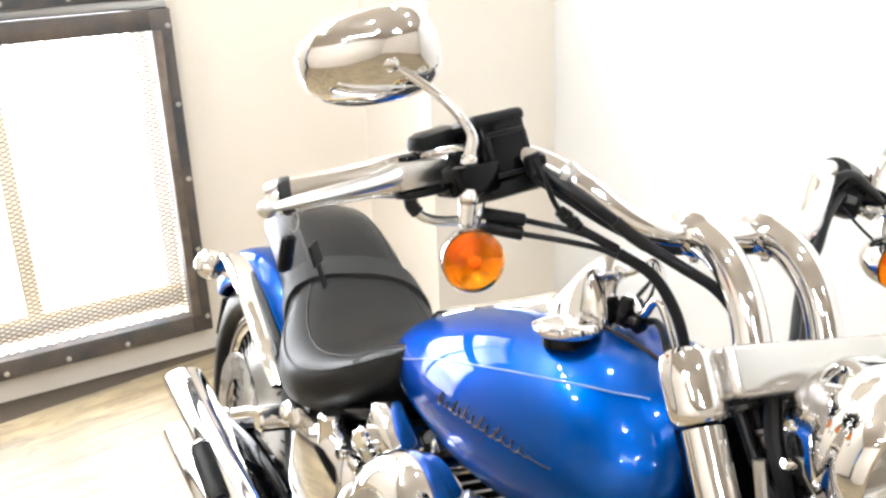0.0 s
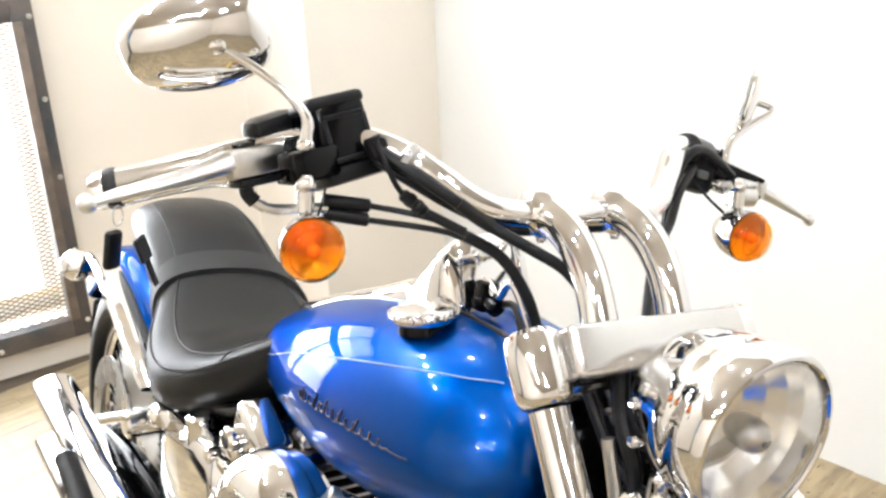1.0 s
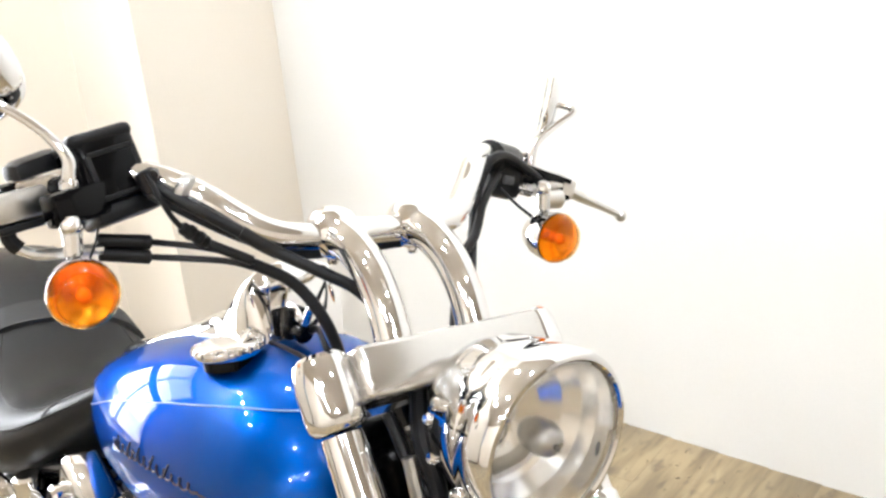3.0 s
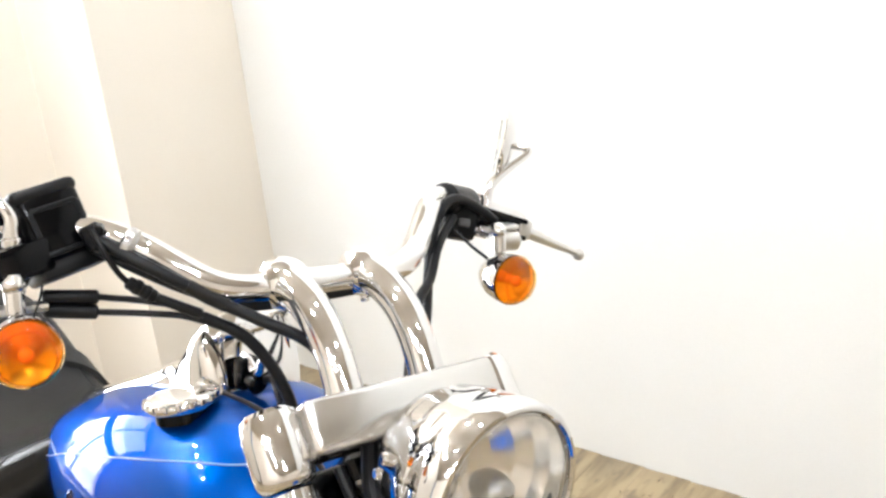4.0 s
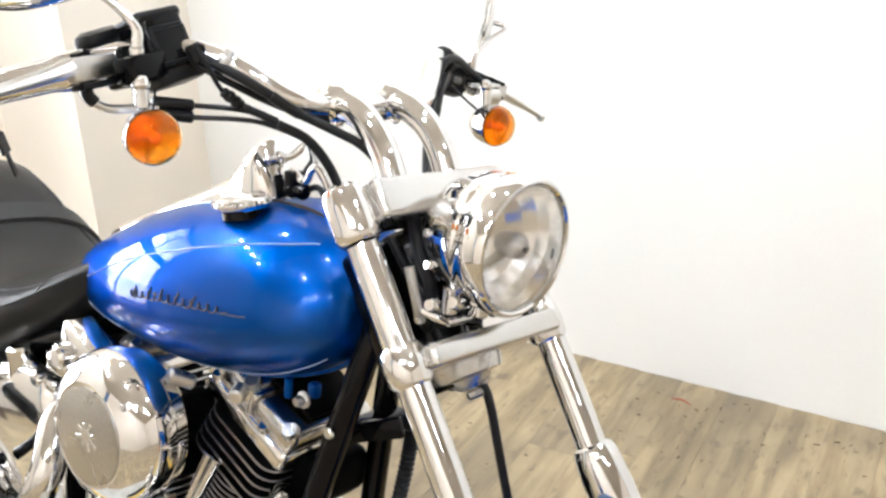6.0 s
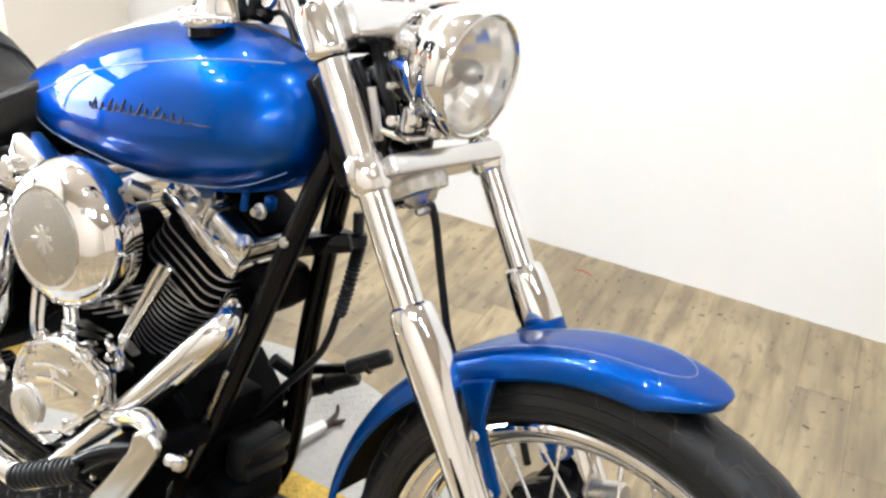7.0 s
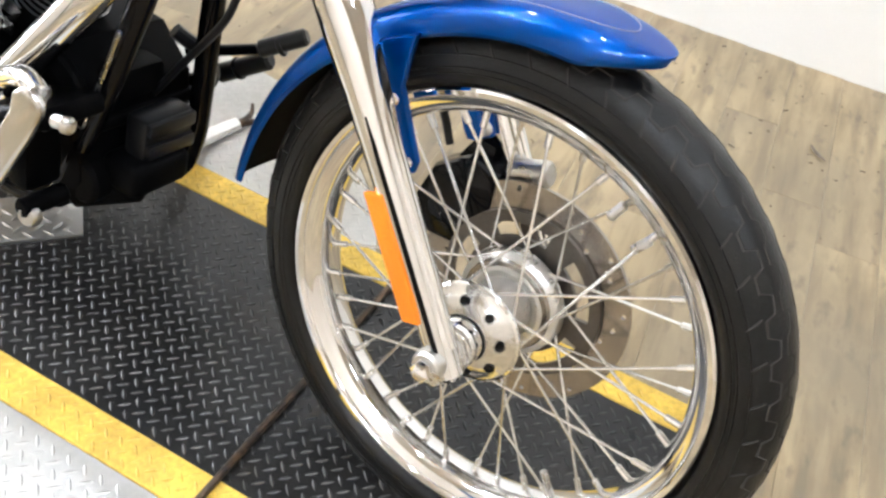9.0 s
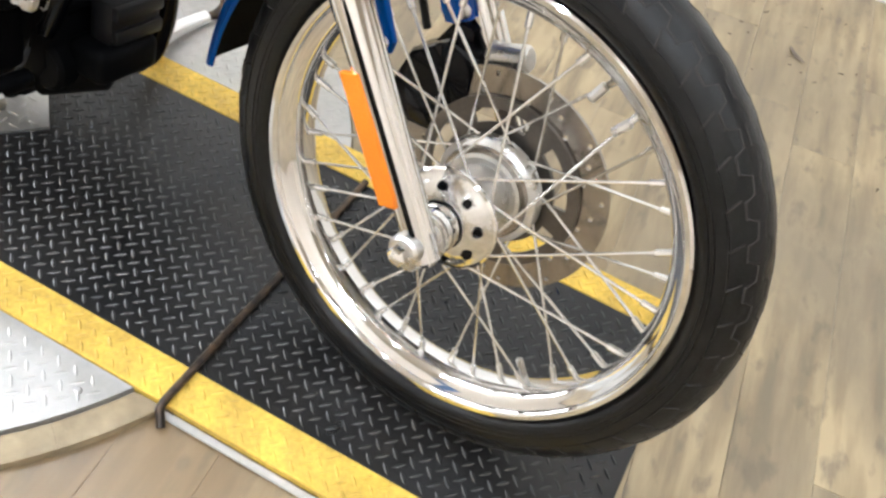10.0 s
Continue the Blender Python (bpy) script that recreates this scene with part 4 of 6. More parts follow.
# chrome dash console with the speedometer cowl
dash_rows = [  # x, half width, middle, top, roundness
    (-1.07, 0.012, 0.000, 0.455, 0.60), (-1.03, 0.030, 0.000, 0.480, 0.58), (-0.95, 0.040, 0.000, 0.516, 0.52), (-0.86, 0.042, 0.000, 0.557, 0.50), (-0.81, 0.042, 0.000, 0.580, 0.50), (-0.775, 0.042, 0.001, 0.598, 0.50),
    (-0.752, 0.043, 0.003, 0.608, 0.46), (-0.734, 0.048, 0.006, 0.628, 0.40), (-0.720, 0.055, 0.012, 0.648, 0.36), (-0.706, 0.060, 0.015, 0.663, 0.34), (-0.694, 0.0610, 0.016, 0.670, 0.33), (-0.686, 0.0600, 0.016, 0.667, 0.35),
    (-0.678, 0.0580, 0.016, 0.655, 0.40), (-0.670, 0.0550, 0.016, 0.638, 0.45), (-0.662, 0.0500, 0.016, 0.616, 0.50), (-0.657, 0.0440, 0.016, 0.598, 0.55)]
dash = []
for x, w, yc, top, rnd in smooth_rows(dash_rows, 4):
    base = tank_at(x, radians(90)).z - 0.02
    dash.append([(x, yc - w * math.copysign(abs(math.cos(math.pi * k / 20)) ** 0.8, math.cos(math.pi * k / 20)), base + (top - base) * abs(math.sin(math.pi * k / 20)) ** rnd) for k in range(21)])
console = rear("dash_console", skin(dash), CHROME, tank, "long chrome dash console with a raised instrument cowl", sharp=1.2)
lock = rear("ignition_lock", joined(block((0.018, 0.022, 0.034), (-0.644, -0.012, 0.618), 0.004), rod((-0.640, -0.010, 0.612), (-0.622, -0.010, 0.610), 0.011, 16, 0.003)), BLACK, console, "black ignition lock bracket")
rear("lock_wire", tube([(-0.650, -0.012, 0.634), (-0.640, -0.012, 0.631), (-0.627, -0.013, 0.623), (-0.615, -0.016, 0.628), (-0.606, -0.018, 0.642), (-0.597, -0.018, 0.647), (-0.588, -0.014, 0.636), (-0.578, -0.008, 0.612), (-0.570, 0.0, 0.585)], 0.0048, 12, 5), CHROME, lock, "bent chrome tube")
rear("lock_lead", tube([(-0.632, -0.004, 0.610), (-0.610, -0.004, 0.619), (-0.590, -0.010, 0.613), (-0.568, -0.016, 0.590), (-0.552, -0.018, 0.560)], 0.0042, 10, 5), CABLE, lock)
# added black strip draws the dark gap along the crest
rear("tank_edge_trim", tube([tank_at(x, radians(90 - 8), 0.0) for x in (-0.70, -0.665, -0.63, -0.59, -0.55, -0.52, -0.497)], 0.0032, 8, 4), CABLE, tank, "thin black line for the dark gap along the tank's crest")
# black tank-front gap and mounting
rear("tank_mount", block((0.014, 0.014, 0.020), (-0.535, -0.060, 0.388), 0.004), BLUE, tank)
rear("tank_stud", rod((-0.575, -0.066, 0.392), (-0.575, -0.066, 0.366), 0.0055, 10, 0.001), BLUE, tank)
rear("tank_bolt", joined(bolt((-0.535, -0.076, 0.380), (0, -1, 0), 0.011, 0.005), bolt((-0.535, -0.080, 0.380), (0, -1, 0), 0.007, 0.010)), SATIN, tank)

# headlamp
HL = Vector((-0.316, 0.001, 0.613))
HLW = Vector((0.995, 0, -0.03)).normalized()
shell = [(0, -0.112), (0.022, -0.110), (0.046, -0.100), (0.064, -0.083), (0.074, -0.064), (0.0755, -0.060), (0.0775, -0.058), (0.081, -0.042), (0.0825, -0.040), (0.0845, -0.024), (0.0845, -0.016), (0.0870, -0.012), (0.0885, 0.0), (0.0886, 0.010), (0.0874, 0.0165), (0.0848, 0.0200), (0.0815, 0.0205), (0.0790, 0.0185), (0.0782, 0.0150), (0.0800, 0.006)]
lampm = aim(HL, HLW) @ Matrix.Diagonal((0.88, 0.95, 0.88, 1))
headlamp = front("headlamp", moved(lathe(shell, 56), lampm), CHROME, label="round chrome headlamp with a clear lens")
refl = [(0.0800, 0.008), (0.0765, -0.004), (0.070, -0.016), (0.058, -0.029), (0.040, -0.040), (0.018, -0.047), (0.0, -0.048)]
front("reflector", moved(lathe(refl, 36), lampm), FACET, headlamp, "stepped silver reflector", sharp=0.2)
front("lens_ring", moved(lathe([(0.0775 + 0.0012 * math.cos(a), 0.0165 + 0.0012 * math.sin(a)) for a in (2 * math.pi * k / 8 for k in range(8))], 56, close=True), lampm), SATIN, headlamp, "thin steel ring round the lens")
shield = front("bulb_shield", moved(lathe([(0, 0.018), (0.008, 0.0165), (0.0145, 0.011), (0.0172, 0.002), (0.0168, -0.010), (0.012, -0.018), (0, -0.019)], 28), lampm), SATIN, headlamp, "grey bulb shield")
front("shield_tip", moved(rod((0.003, 0.0175, 0.0), (0.003, 0.0195, 0.0), 0.0030, 10), lampm), GREYPLASTIC, shield)
front("shield_arm", moved(tube([(0.004, -0.006, -0.006), (0.022, -0.008, -0.020), (0.050, -0.016, -0.030)], [0.009, 0.010, 0.012], 10, 4, flat=0.45), lampm), SATIN, shield)
pilot = front("pilot_socket", moved(lathe([(0.0175, -0.034), (0.0175, -0.012), (0.0160, -0.010), (0.0135, -0.012), (0.0130, -0.030), (0, -0.032)], 24), lampm @ Matrix.Translation((0.044, 0, 0.010))), FACET, headlamp, "round pilot lamp recess")
front("pilot_bulb", moved(joined(rod((0.044, -0.030, 0.010), (0.044, -0.018, 0.010), 0.006, 16, 0.002), ball(0.0052, (0.044, -0.015, 0.010), 12)), lampm), GLASS, pilot)
lens = [(0, 0.033), (0.030, 0.0312), (0.058, 0.0260), (0.0790, 0.0165), (0.0790, 0.0150), (0.058, 0.0240), (0.030, 0.0290), (0, 0.0308)]
lens_ob = front("lens", moved(lathe(lens, 48), lampm), GLASS, headlamp, "clear glass lens")
lens_ob.visible_shadow = False
front("lens_mark", moved(lathe([(0, 0.0006), (0.0055, 0.0006), (0.0060, 0.0), (0, 0.0)], 16), lampm @ Matrix.Translation((-0.040, 0.0290, -0.008)) @ Matrix.Rotation(radians(14), 4, "Z") @ Matrix.Diagonal((0.75, 1, 1.25, 1))), GREYPLASTIC, headlamp, "small grey moulded mark on the lens")
front("headlamp_mount", tube([HL + Vector((-0.07, 0, 0.0)), HL + Vector((-0.095, 0, -0.02)), HL + Vector((-0.11, 0, -0.06))], [0.022, 0.02, 0.018], 12, 4), CHROME, headlamp)
for k in range(4):
    front("headlamp_bolt", bolt(HL + Vector((-0.055 - 0.012 * (k % 2), -0.062 + 0.003 * k, 0.022 - 0.018 * k)), (-0.3, -1, 0.2), 0.0055, 0.006), CHROME, headlamp)

# risers and handlebar
BAR = [(-0.716, -0.405, 0.722), (-0.695, -0.325, 0.750), (-0.676, -0.250, 0.772), (-0.655, -0.200, 0.780), (-0.632, -0.172, 0.776), (-0.601, -0.148, 0.763), (-0.572, -0.108, 0.737), (-0.563, -0.068, 0.729), (-0.562, 0.0, 0.728)]
BAR_LEFT = [(-0.563, 0.080, 0.728), (-0.572, 0.114, 0.734), (-0.596, 0.148, 0.752), (-0.622, 0.180, 0.772), (-0.645, 0.212, 0.778), (-0.668, 0.255, 0.770), (-0.690, 0.325, 0.748), (-0.714, 0.408, 0.719)]
bar_line = BAR + BAR_LEFT
front("handlebar", tube(bar_line, 0.0135, 18, 6), CHROME, label="wide pulled-back chrome handlebar")
for s in (-1, 1):
    ry = 0.0045 + s * 0.0455
    riser = front("riser", tube([(-0.456, ry, 0.644), (-0.463, ry, 0.662), (-0.478, ry, 0.687), (-0.499, ry, 0.709), (-0.525, ry, 0.724), (-0.556, ry, 0.732)], [0.0185, 0.0170, 0.0165, 0.0170, 0.0180, 0.0195], 24, 6), CHROME, label="curved chrome handlebar riser")
    front("riser_head", moved(lathe([(0, -0.021), (0.014, -0.021), (0.021, -0.016), (0.0245, -0.006), (0.0245, 0.006), (0.021, 0.016), (0.014, 0.021), (0, 0.021)], 28), aim((-0.562, ry, 0.731), (0, 1, 0))), CHROME, riser)
    for dx, dy in ((-0.012, -0.011), (-0.012, 0.011), (0.012, -0.011), (0.012, 0.011)):
        front("riser_bolt", bolt((-0.556 + dx, ry + dy, 0.711), (0.2, 0, -1), 0.0050, 0.005), CHROME, riser)


def turn_signal(s):
    at = Vector((-0.600, -0.258, 0.694)) if s < 0 else Vector((-0.570, 0.262, 0.692))
    body = lathe([(0, -0.046), (0.012, -0.044), (0.023, -0.034), (0.030, -0.018), (0.0318, -0.004), (0.0318, 0.003), (0.0308, 0.004), (0.0285, 0.003), (0.022, -0.001), (0.010, -0.006), (0, -0.007)], 36)
    face = Vector((1, -0.24, 0.02)) if s < 0 else Vector((1, -0.02, -0.02))
    ts = front("turn_signal", moved(body, aim(at, face)), CHROME, label="chrome bullet turn signal with an amber lens")
    dome = lathe([(0, 0.027), (0.010, 0.0265), (0.018, 0.0245), (0.0250, 0.0205), (0.0300, 0.0145), (0.0325, 0.0075), (0.0325, 0.0042), (0.0312, 0.0042), (0.0306, 0.0080), (0.0284, 0.0135), (0.0237, 0.0190), (0.0170, 0.0228), (0.010, 0.0246), (0, 0.0251)], 40)
    shade = front("lens", moved(dome, aim(at, face)), ORANGE, ts, "ribbed amber lens")
    shade.visible_shadow = False
    front("reflector_bowl", moved(lathe([(0.0300, 0.0060), (0.024, 0.0020), (0.016, -0.002), (0.006, -0.005), (0, -0.005)], 36), aim(at, face)), FACET, ts)
    front("bulb", moved(joined(ball(0.0075, (0, 0.010, 0), 14), rod((0, -0.004, 0), (0, 0.008, 0), 0.006, 12)), aim(at, face)), AMBER, ts, "amber bulb")
    ribs = [lathe([(r, h), (r + 0.0009, h + 0.0012), (r + 0.0018, h - 0.0004)], 36) for r, h in ((0.0240, 0.0212),)]
    front("lens_rib", moved(joined(*ribs), aim(at, face)), ORANGE, ts)
    front("stalk", joined(rod(at + Vector((-0.02, 0, 0.026)), at + Vector((-0.022, 0, 0.048)), 0.0080, 16, 0.002), rod(at + Vector((-0.022, 0, 0.045)), at + Vector((-0.024, 0, 0.060)), 0.0062, 14), ball(0.0098, at + Vector((-0.023, 0, 0.052)), 14)), CHROME, ts)
    for ob in (ts, *ts.children):
        for v in ob.data.vertices:
            v.co = at + 0.9 * (v.co - at) if ob.name.split(".")[0] != "stalk" else v.co
    return ts


turn_signal(-1)
turn_signal(1)

# hand controls
def bent(size, at, ry=0, rz=0, rx=0, bevel=0.004):
    return block(size, at, bevel, 2, pose(0, 0, 0, rx, ry, rz))


grip_r = front("throttle_grip", moved(lathe([(0, -0.006), (0.013, -0.006), (0.0165, 0.0), (0.017, 0.02), (0.016, 0.05), (0.0168, 0.095), (0.020, 0.108), (0.020, 0.114), (0, 0.114)], 24), aim((-0.716, -0.412, 0.719), (0.036, 0.108, 0.033))), CHROME, label="chrome and rubber throttle grip")
front("grip_end_band", moved(lathe([(0.0172, 0.0), (0.0185, 0.002), (0.0185, 0.010), (0.0172, 0.012)], 20), aim((-0.714, -0.406, 0.721), (0.036, 0.108, 0.033))), RUBBER, grip_r)
front("hand_grip", moved(lathe([(0, -0.006), (0.013, -0.006), (0.0165, 0.0), (0.017, 0.02), (0.016, 0.05), (0.0168, 0.095), (0.020, 0.108), (0.020, 0.114), (0, 0.114)], 24), aim((-0.716, 0.412, 0.719), (0.036, -0.108, 0.033))), CHROME, label="chrome and rubber left grip")

RES = pose(-0.665, -0.2145, 0.782, 13, -22, 3)       # the brake fluid reservoir's own frame
master = front("brake_reservoir", moved(block((0.050, 0.058, 0.066), (0, 0, 0), 0.010, 4), RES), BLACK, label="square black brake fluid reservoir")
front("reservoir_lid", moved(block((0.0512, 0.0592, 0.013), (0, 0, 0.0285), 0.006, 3), RES), PLASTIC, master)
front("reservoir_window", moved(joined(block((0.003, 0.042, 0.0045), (0.0248, 0.001, 0.014), 0.001), block((0.003, 0.0045, 0.038), (0.0248, -0.020, -0.006), 0.001), block((0.003, 0.0045, 0.038), (0.0248, 0.022, -0.006), 0.001), block((0.003, 0.042, 0.0045), (0.0248, 0.001, -0.025), 0.001)), RES), PLASTIC, master, "raised black border on the reservoir's face")
front("reservoir_foot", moved(block((0.046, 0.064, 0.017), (-0.001, 0.003, -0.037), 0.005), RES), PLASTIC, master)
for y in (-0.022, 0.024):
    front("lid_screw", moved(bolt((0.008, y, 0.035), (0, 0, 1), 0.0035, 0.0015), RES), SATIN, master)
switch_r = front("switch_housing", joined(bent((0.042, 0.032, 0.044), (-0.676, -0.246, 0.757), ry=-15, rz=10, rx=10, bevel=0.006), bent((0.036, 0.050, 0.034), (-0.690, -0.282, 0.757), ry=-15, rz=14, rx=10, bevel=0.008)), BLACK, label="black switch housing")
front("switch_top", bent((0.034, 0.052, 0.024), (-0.698, -0.263, 0.783), ry=-12, rz=12, rx=14, bevel=0.010), PLASTIC, switch_r, "rounded black switch cover")
front("switch_seam", bent((0.034, 0.054, 0.011), (-0.691, -0.265, 0.7685), ry=-12, rz=12, rx=14, bevel=0.003), CHROME, switch_r, "bright seam strip")
front("switch_cap", bent((0.022, 0.056, 0.025), (-0.668, -0.290, 0.757), ry=-10, rz=10, rx=8, bevel=0.004), ALLOY, switch_r, "silver brake lever bracket")
front("mirror_clamp", bent((0.030, 0.050, 0.030), (-0.640, -0.248, 0.760), ry=-12, rz=10, rx=10, bevel=0.005), BLACK, switch_r, "black bracket that holds the mirror stem")
front("lever_bracket", bent((0.024, 0.066, 0.007), (-0.668, -0.276, 0.741), ry=-12, rz=10, rx=8, bevel=0.002), PLASTIC, switch_r)
lever = front("brake_lever", tube([(-0.664, -0.314, 0.757), (-0.661, -0.335, 0.750), (-0.662, -0.365, 0.741), (-0.668, -0.400, 0.730), (-0.672, -0.424, 0.722)], [0.0135, 0.0105, 0.0090, 0.0078, 0.005], 12, 5, flat=0.75), ALLOY, label="polished brake lever with a ball end")
front("lever_ball", ball(0.0085, (-0.673, -0.430, 0.720), 14), ALLOY, lever)
front("cable_elbow", tube([(-0.664, -0.297, 0.742), (-0.661, -0.296, 0.727), (-0.655, -0.276, 0.716), (-0.650, -0.240, 0.717), (-0.648, -0.224, 0.717)], 0.0048, 10, 5), ALLOY, label="bent silver throttle cable elbow")
front("elbow_boot", tube([(-0.664, -0.298, 0.745), (-0.661, -0.297, 0.730), (-0.659, -0.290, 0.722)], 0.0068, 10, 4), CABLE)
front("indicator_mount_right", tube([(-0.655, -0.242, 0.748), (-0.640, -0.250, 0.742), (-0.626, -0.257, 0.735)], [0.010, 0.0085, 0.008], 12, 4), CHROME)

# keys on a ring at the brake lever's end
keys = new("key_bunch")
keys.matrix_world = bike.matrix_world
tagged(keys, "black car keys and fob hanging from the brake lever", "keys")
ringm = aim((-0.660, -0.408, 0.712), (0.6, 0.7, 0.1))
part("key_ring", moved(lathe([(0.012 + 0.0009 * math.cos(a), 0.0009 * math.sin(a)) for a in (2 * math.pi * k / 6 for k in range(6))], 24, close=True), ringm @ Matrix.Diagonal((0.7, 0.7, 0.7, 1))), SATIN, keys)
part("key_fob", moved(block((0.009, 0.016, 0.036), (0, 0, -0.024), 0.004), Matrix.Translation((-0.664, -0.410, 0.704)) @ pose(0, 0, 0, 4, 8, 30)), PLASTIC, keys, "black plastic fob")
part("key", joined(moved(block((0.004, 0.016, 0.022), (0, 0, -0.018), 0.0015, 1), pose(-0.650, -0.396, 0.702, 16, -14, 40)), moved(block((0.0025, 0.006, 0.026), (0, 0, -0.040), 0.0005, 1), pose(-0.650, -0.396, 0.702, 16, -14, 40))), PLASTIC, keys, "black-headed key")

# left controls
drum_a, drum_b = Vector((-0.647, 0.222, 0.776)), Vector((-0.680, 0.290, 0.760))
switch_l = front("switch_housing", joined(rod(drum_a, drum_b, 0.0195, 24, 0.005), bent((0.030, 0.046, 0.044), (-0.652, 0.250, 0.746), ry=-12, rz=-18, rx=-12, bevel=0.009)), PLASTIC, label="black left switch housing")
front("switch_button", bent((0.006, 0.014, 0.010), (-0.634, 0.246, 0.748), ry=-12, rz=-18, rx=-12, bevel=0.002), GREYPLASTIC, switch_l)
front("switch_button", bent((0.006, 0.010, 0.008), (-0.636, 0.260, 0.738), ry=-12, rz=-18, rx=-12, bevel=0.002), GREYPLASTIC, switch_l)
clutch = front("clutch_bracket", joined(bent((0.027, 0.062, 0.026), (-0.637, 0.297, 0.744), ry=-10, rz=-14, rx=-18, bevel=0.005), bent((0.020, 0.030, 0.006), (-0.628, 0.322, 0.746), ry=-10, rz=-14, rx=-18, bevel=0.002), bent((0.020, 0.030, 0.006), (-0.628, 0.320, 0.726), ry=-10, rz=-14, rx=-18, bevel=0.002)), BLACK, label="black clutch lever bracket")
front("bracket_clamp", bent((0.010, 0.050, 0.007), (-0.626, 0.285, 0.727), ry=-10, rz=-14, rx=-18, bevel=0.002), CHROME, clutch)
front("bracket_clevis", bent((0.020, 0.020, 0.024), (-0.627, 0.334, 0.7325), ry=-10, rz=-14, rx=-18, bevel=0.004), ALLOY, clutch)
front("clutch_lever", joined(tube([(-0.627, 0.338, 0.731), (-0.622, 0.356, 0.723), (-0.616, 0.386, 0.710), (-0.611, 0.412, 0.699), (-0.610, 0.418, 0.696)], [0.0105, 0.0105, 0.0078, 0.0055, 0.0042], 12, 5, flat=0.7), ball(0.0078, (-0.610, 0.424, 0.694), 14)), ALLOY, label="polished clutch lever with a ball end")
front("indicator_mount_left", joined(rod((-0.606, 0.262, 0.730), (-0.600, 0.300, 0.728), 0.012, 14, 0.003), rod((-0.594, 0.262, 0.735), (-0.592, 0.262, 0.716), 0.007, 12), bent((0.02, 0.05, 0.005), (-0.607, 0.275, 0.744), bevel=0.001)), ALLOY)


def mirror(at, normal, stem, lean, deep):
    """An oval mirror with a domed chrome back; normal is the way the glass looks."""
    m = aim(at, -Vector(normal)) @ Matrix.Rotation(radians(lean), 4, "Y")
    outline = []
    for k in range(32):
        a = 2 * math.pi * k / 32
        c, s = math.cos(a), math.sin(a)
        x = 0.069 * math.copysign(abs(c) ** 0.85, c)
        z = 0.045 * math.copysign(abs(s) ** 0.75, s) * (1 - 0.12 * c)
        outline.append((x, z))
    rings = [[(x * f, h * deep, z * f) for x, z in outline] for f, h in ((0.97, -0.004), (1.0, 0.0), (1.0, 0.003), (0.95, 0.010), (0.84, 0.018), (0.62, 0.026), (0.35, 0.031), (0.08, 0.032))]
    body = front("mirror", moved(skin(rings), m), CHROME, label="oval handlebar mirror with a domed chrome back")
    front("mirror_glass", moved(skin([[(x * 0.93, h, z * 0.93) for x, z in outline] for h in (-0.0045, -0.006)]), m), SILVERED, body, "mirror glass")
    front("mirror_stem", tube(stem, [0.0068, 0.0058, 0.0044, 0.0042, 0.0045], 12, 6), CHROME, body)
    front("mirror_ball", ball(0.0105, stem[-1], 14), CHROME, body)
    front("stem_nut", rod(stem[0], Vector(stem[0]) - Vector((0, 0, 0.010)), 0.0085, 14, 0.002), CHROME, body)
    return body


mirror((-0.722, -0.330, 0.854), (-0.82, 0.42, 0.24), [(-0.641, -0.252, 0.782), (-0.643, -0.254, 0.803), (-0.661, -0.279, 0.830), (-0.690, -0.320, 0.855)], 20, 1.0)
mirror((-0.680, 0.346, 0.834), (-0.70, -0.70, 0.12), [(-0.640, 0.284, 0.760), (-0.645, 0.294, 0.786), (-0.646, 0.325, 0.806), (-0.644, 0.356, 0.823), (-0.652, 0.358, 0.828), (-0.668, 0.346, 0.832)], -6, 0.5)

# cables and hoses at the bars
front("brake_hose", tube([(-0.634, -0.190, 0.778), (-0.623, -0.185, 0.774), (-0.588, -0.160, 0.757), (-0.567, -0.125, 0.735), (-0.558, -0.105, 0.722), (-0.530, -0.075, 0.706), (-0.508, -0.045, 0.688), (-0.474, -0.030, 0.655), (-0.458, -0.030, 0.62)], 0.0056, 12, 6), CABLE, label="thick black brake hose")
front("hose_sleeve", tube([(-0.570, -0.131, 0.739), (-0.562, -0.115, 0.728), (-0.556, -0.101, 0.720)], 0.0066, 12, 5), RUBBER)
front("bar_wire", tube([(-0.630, -0.188, 0.766), (-0.610, -0.165, 0.752), (-0.586, -0.132, 0.734), (-0.568, -0.100, 0.721), (-0.560, -0.070, 0.7135), (-0.560, -0.030, 0.7125), (-0.560, 0.03, 0.7125), (-0.562, 0.075, 0.7130)], 0.0042, 10, 6), CABLE, label="thin black wire along the bar's underside")
front("banjo_fitting", joined(rod((-0.634, -0.192, 0.787), (-0.628, -0.184, 0.768), 0.0095, 12, 0.002), rod((-0.622, -0.188, 0.784), (-0.640, -0.176, 0.784), 0.005, 10, 0.001)), CABLE)
front("bar_clip", rod((-0.615, -0.168, 0.774), (-0.608, -0.160, 0.769), 0.0150, 18, 0.003), SATIN, label="grey metal clip round the bar")
sleeve_ends = [((-0.656, -0.226, 0.7225), (-0.644, -0.181, 0.719)), ((-0.654, -0.226, 0.711), (-0.641, -0.183, 0.706))]
for k, (a, b) in enumerate(sleeve_ends):
    front("cable_adjuster", rod(a, b, 0.0068, 12, 0.002), CABLE)
    a, b = Vector(a), Vector(b)
    front("throttle_cable", tube([b, (-0.604, -0.150, 0.7195 - 0.011 * k), (-0.588, -0.120, 0.711 - 0.007 * k), (-0.562, -0.086, 0.691 - 0.003 * k), (-0.548, -0.066, 0.665), (-0.539, -0.051, 0.631), (-0.528, -0.043, 0.585)], 0.0030, 10, 6), CABLE, label="black throttle cable")
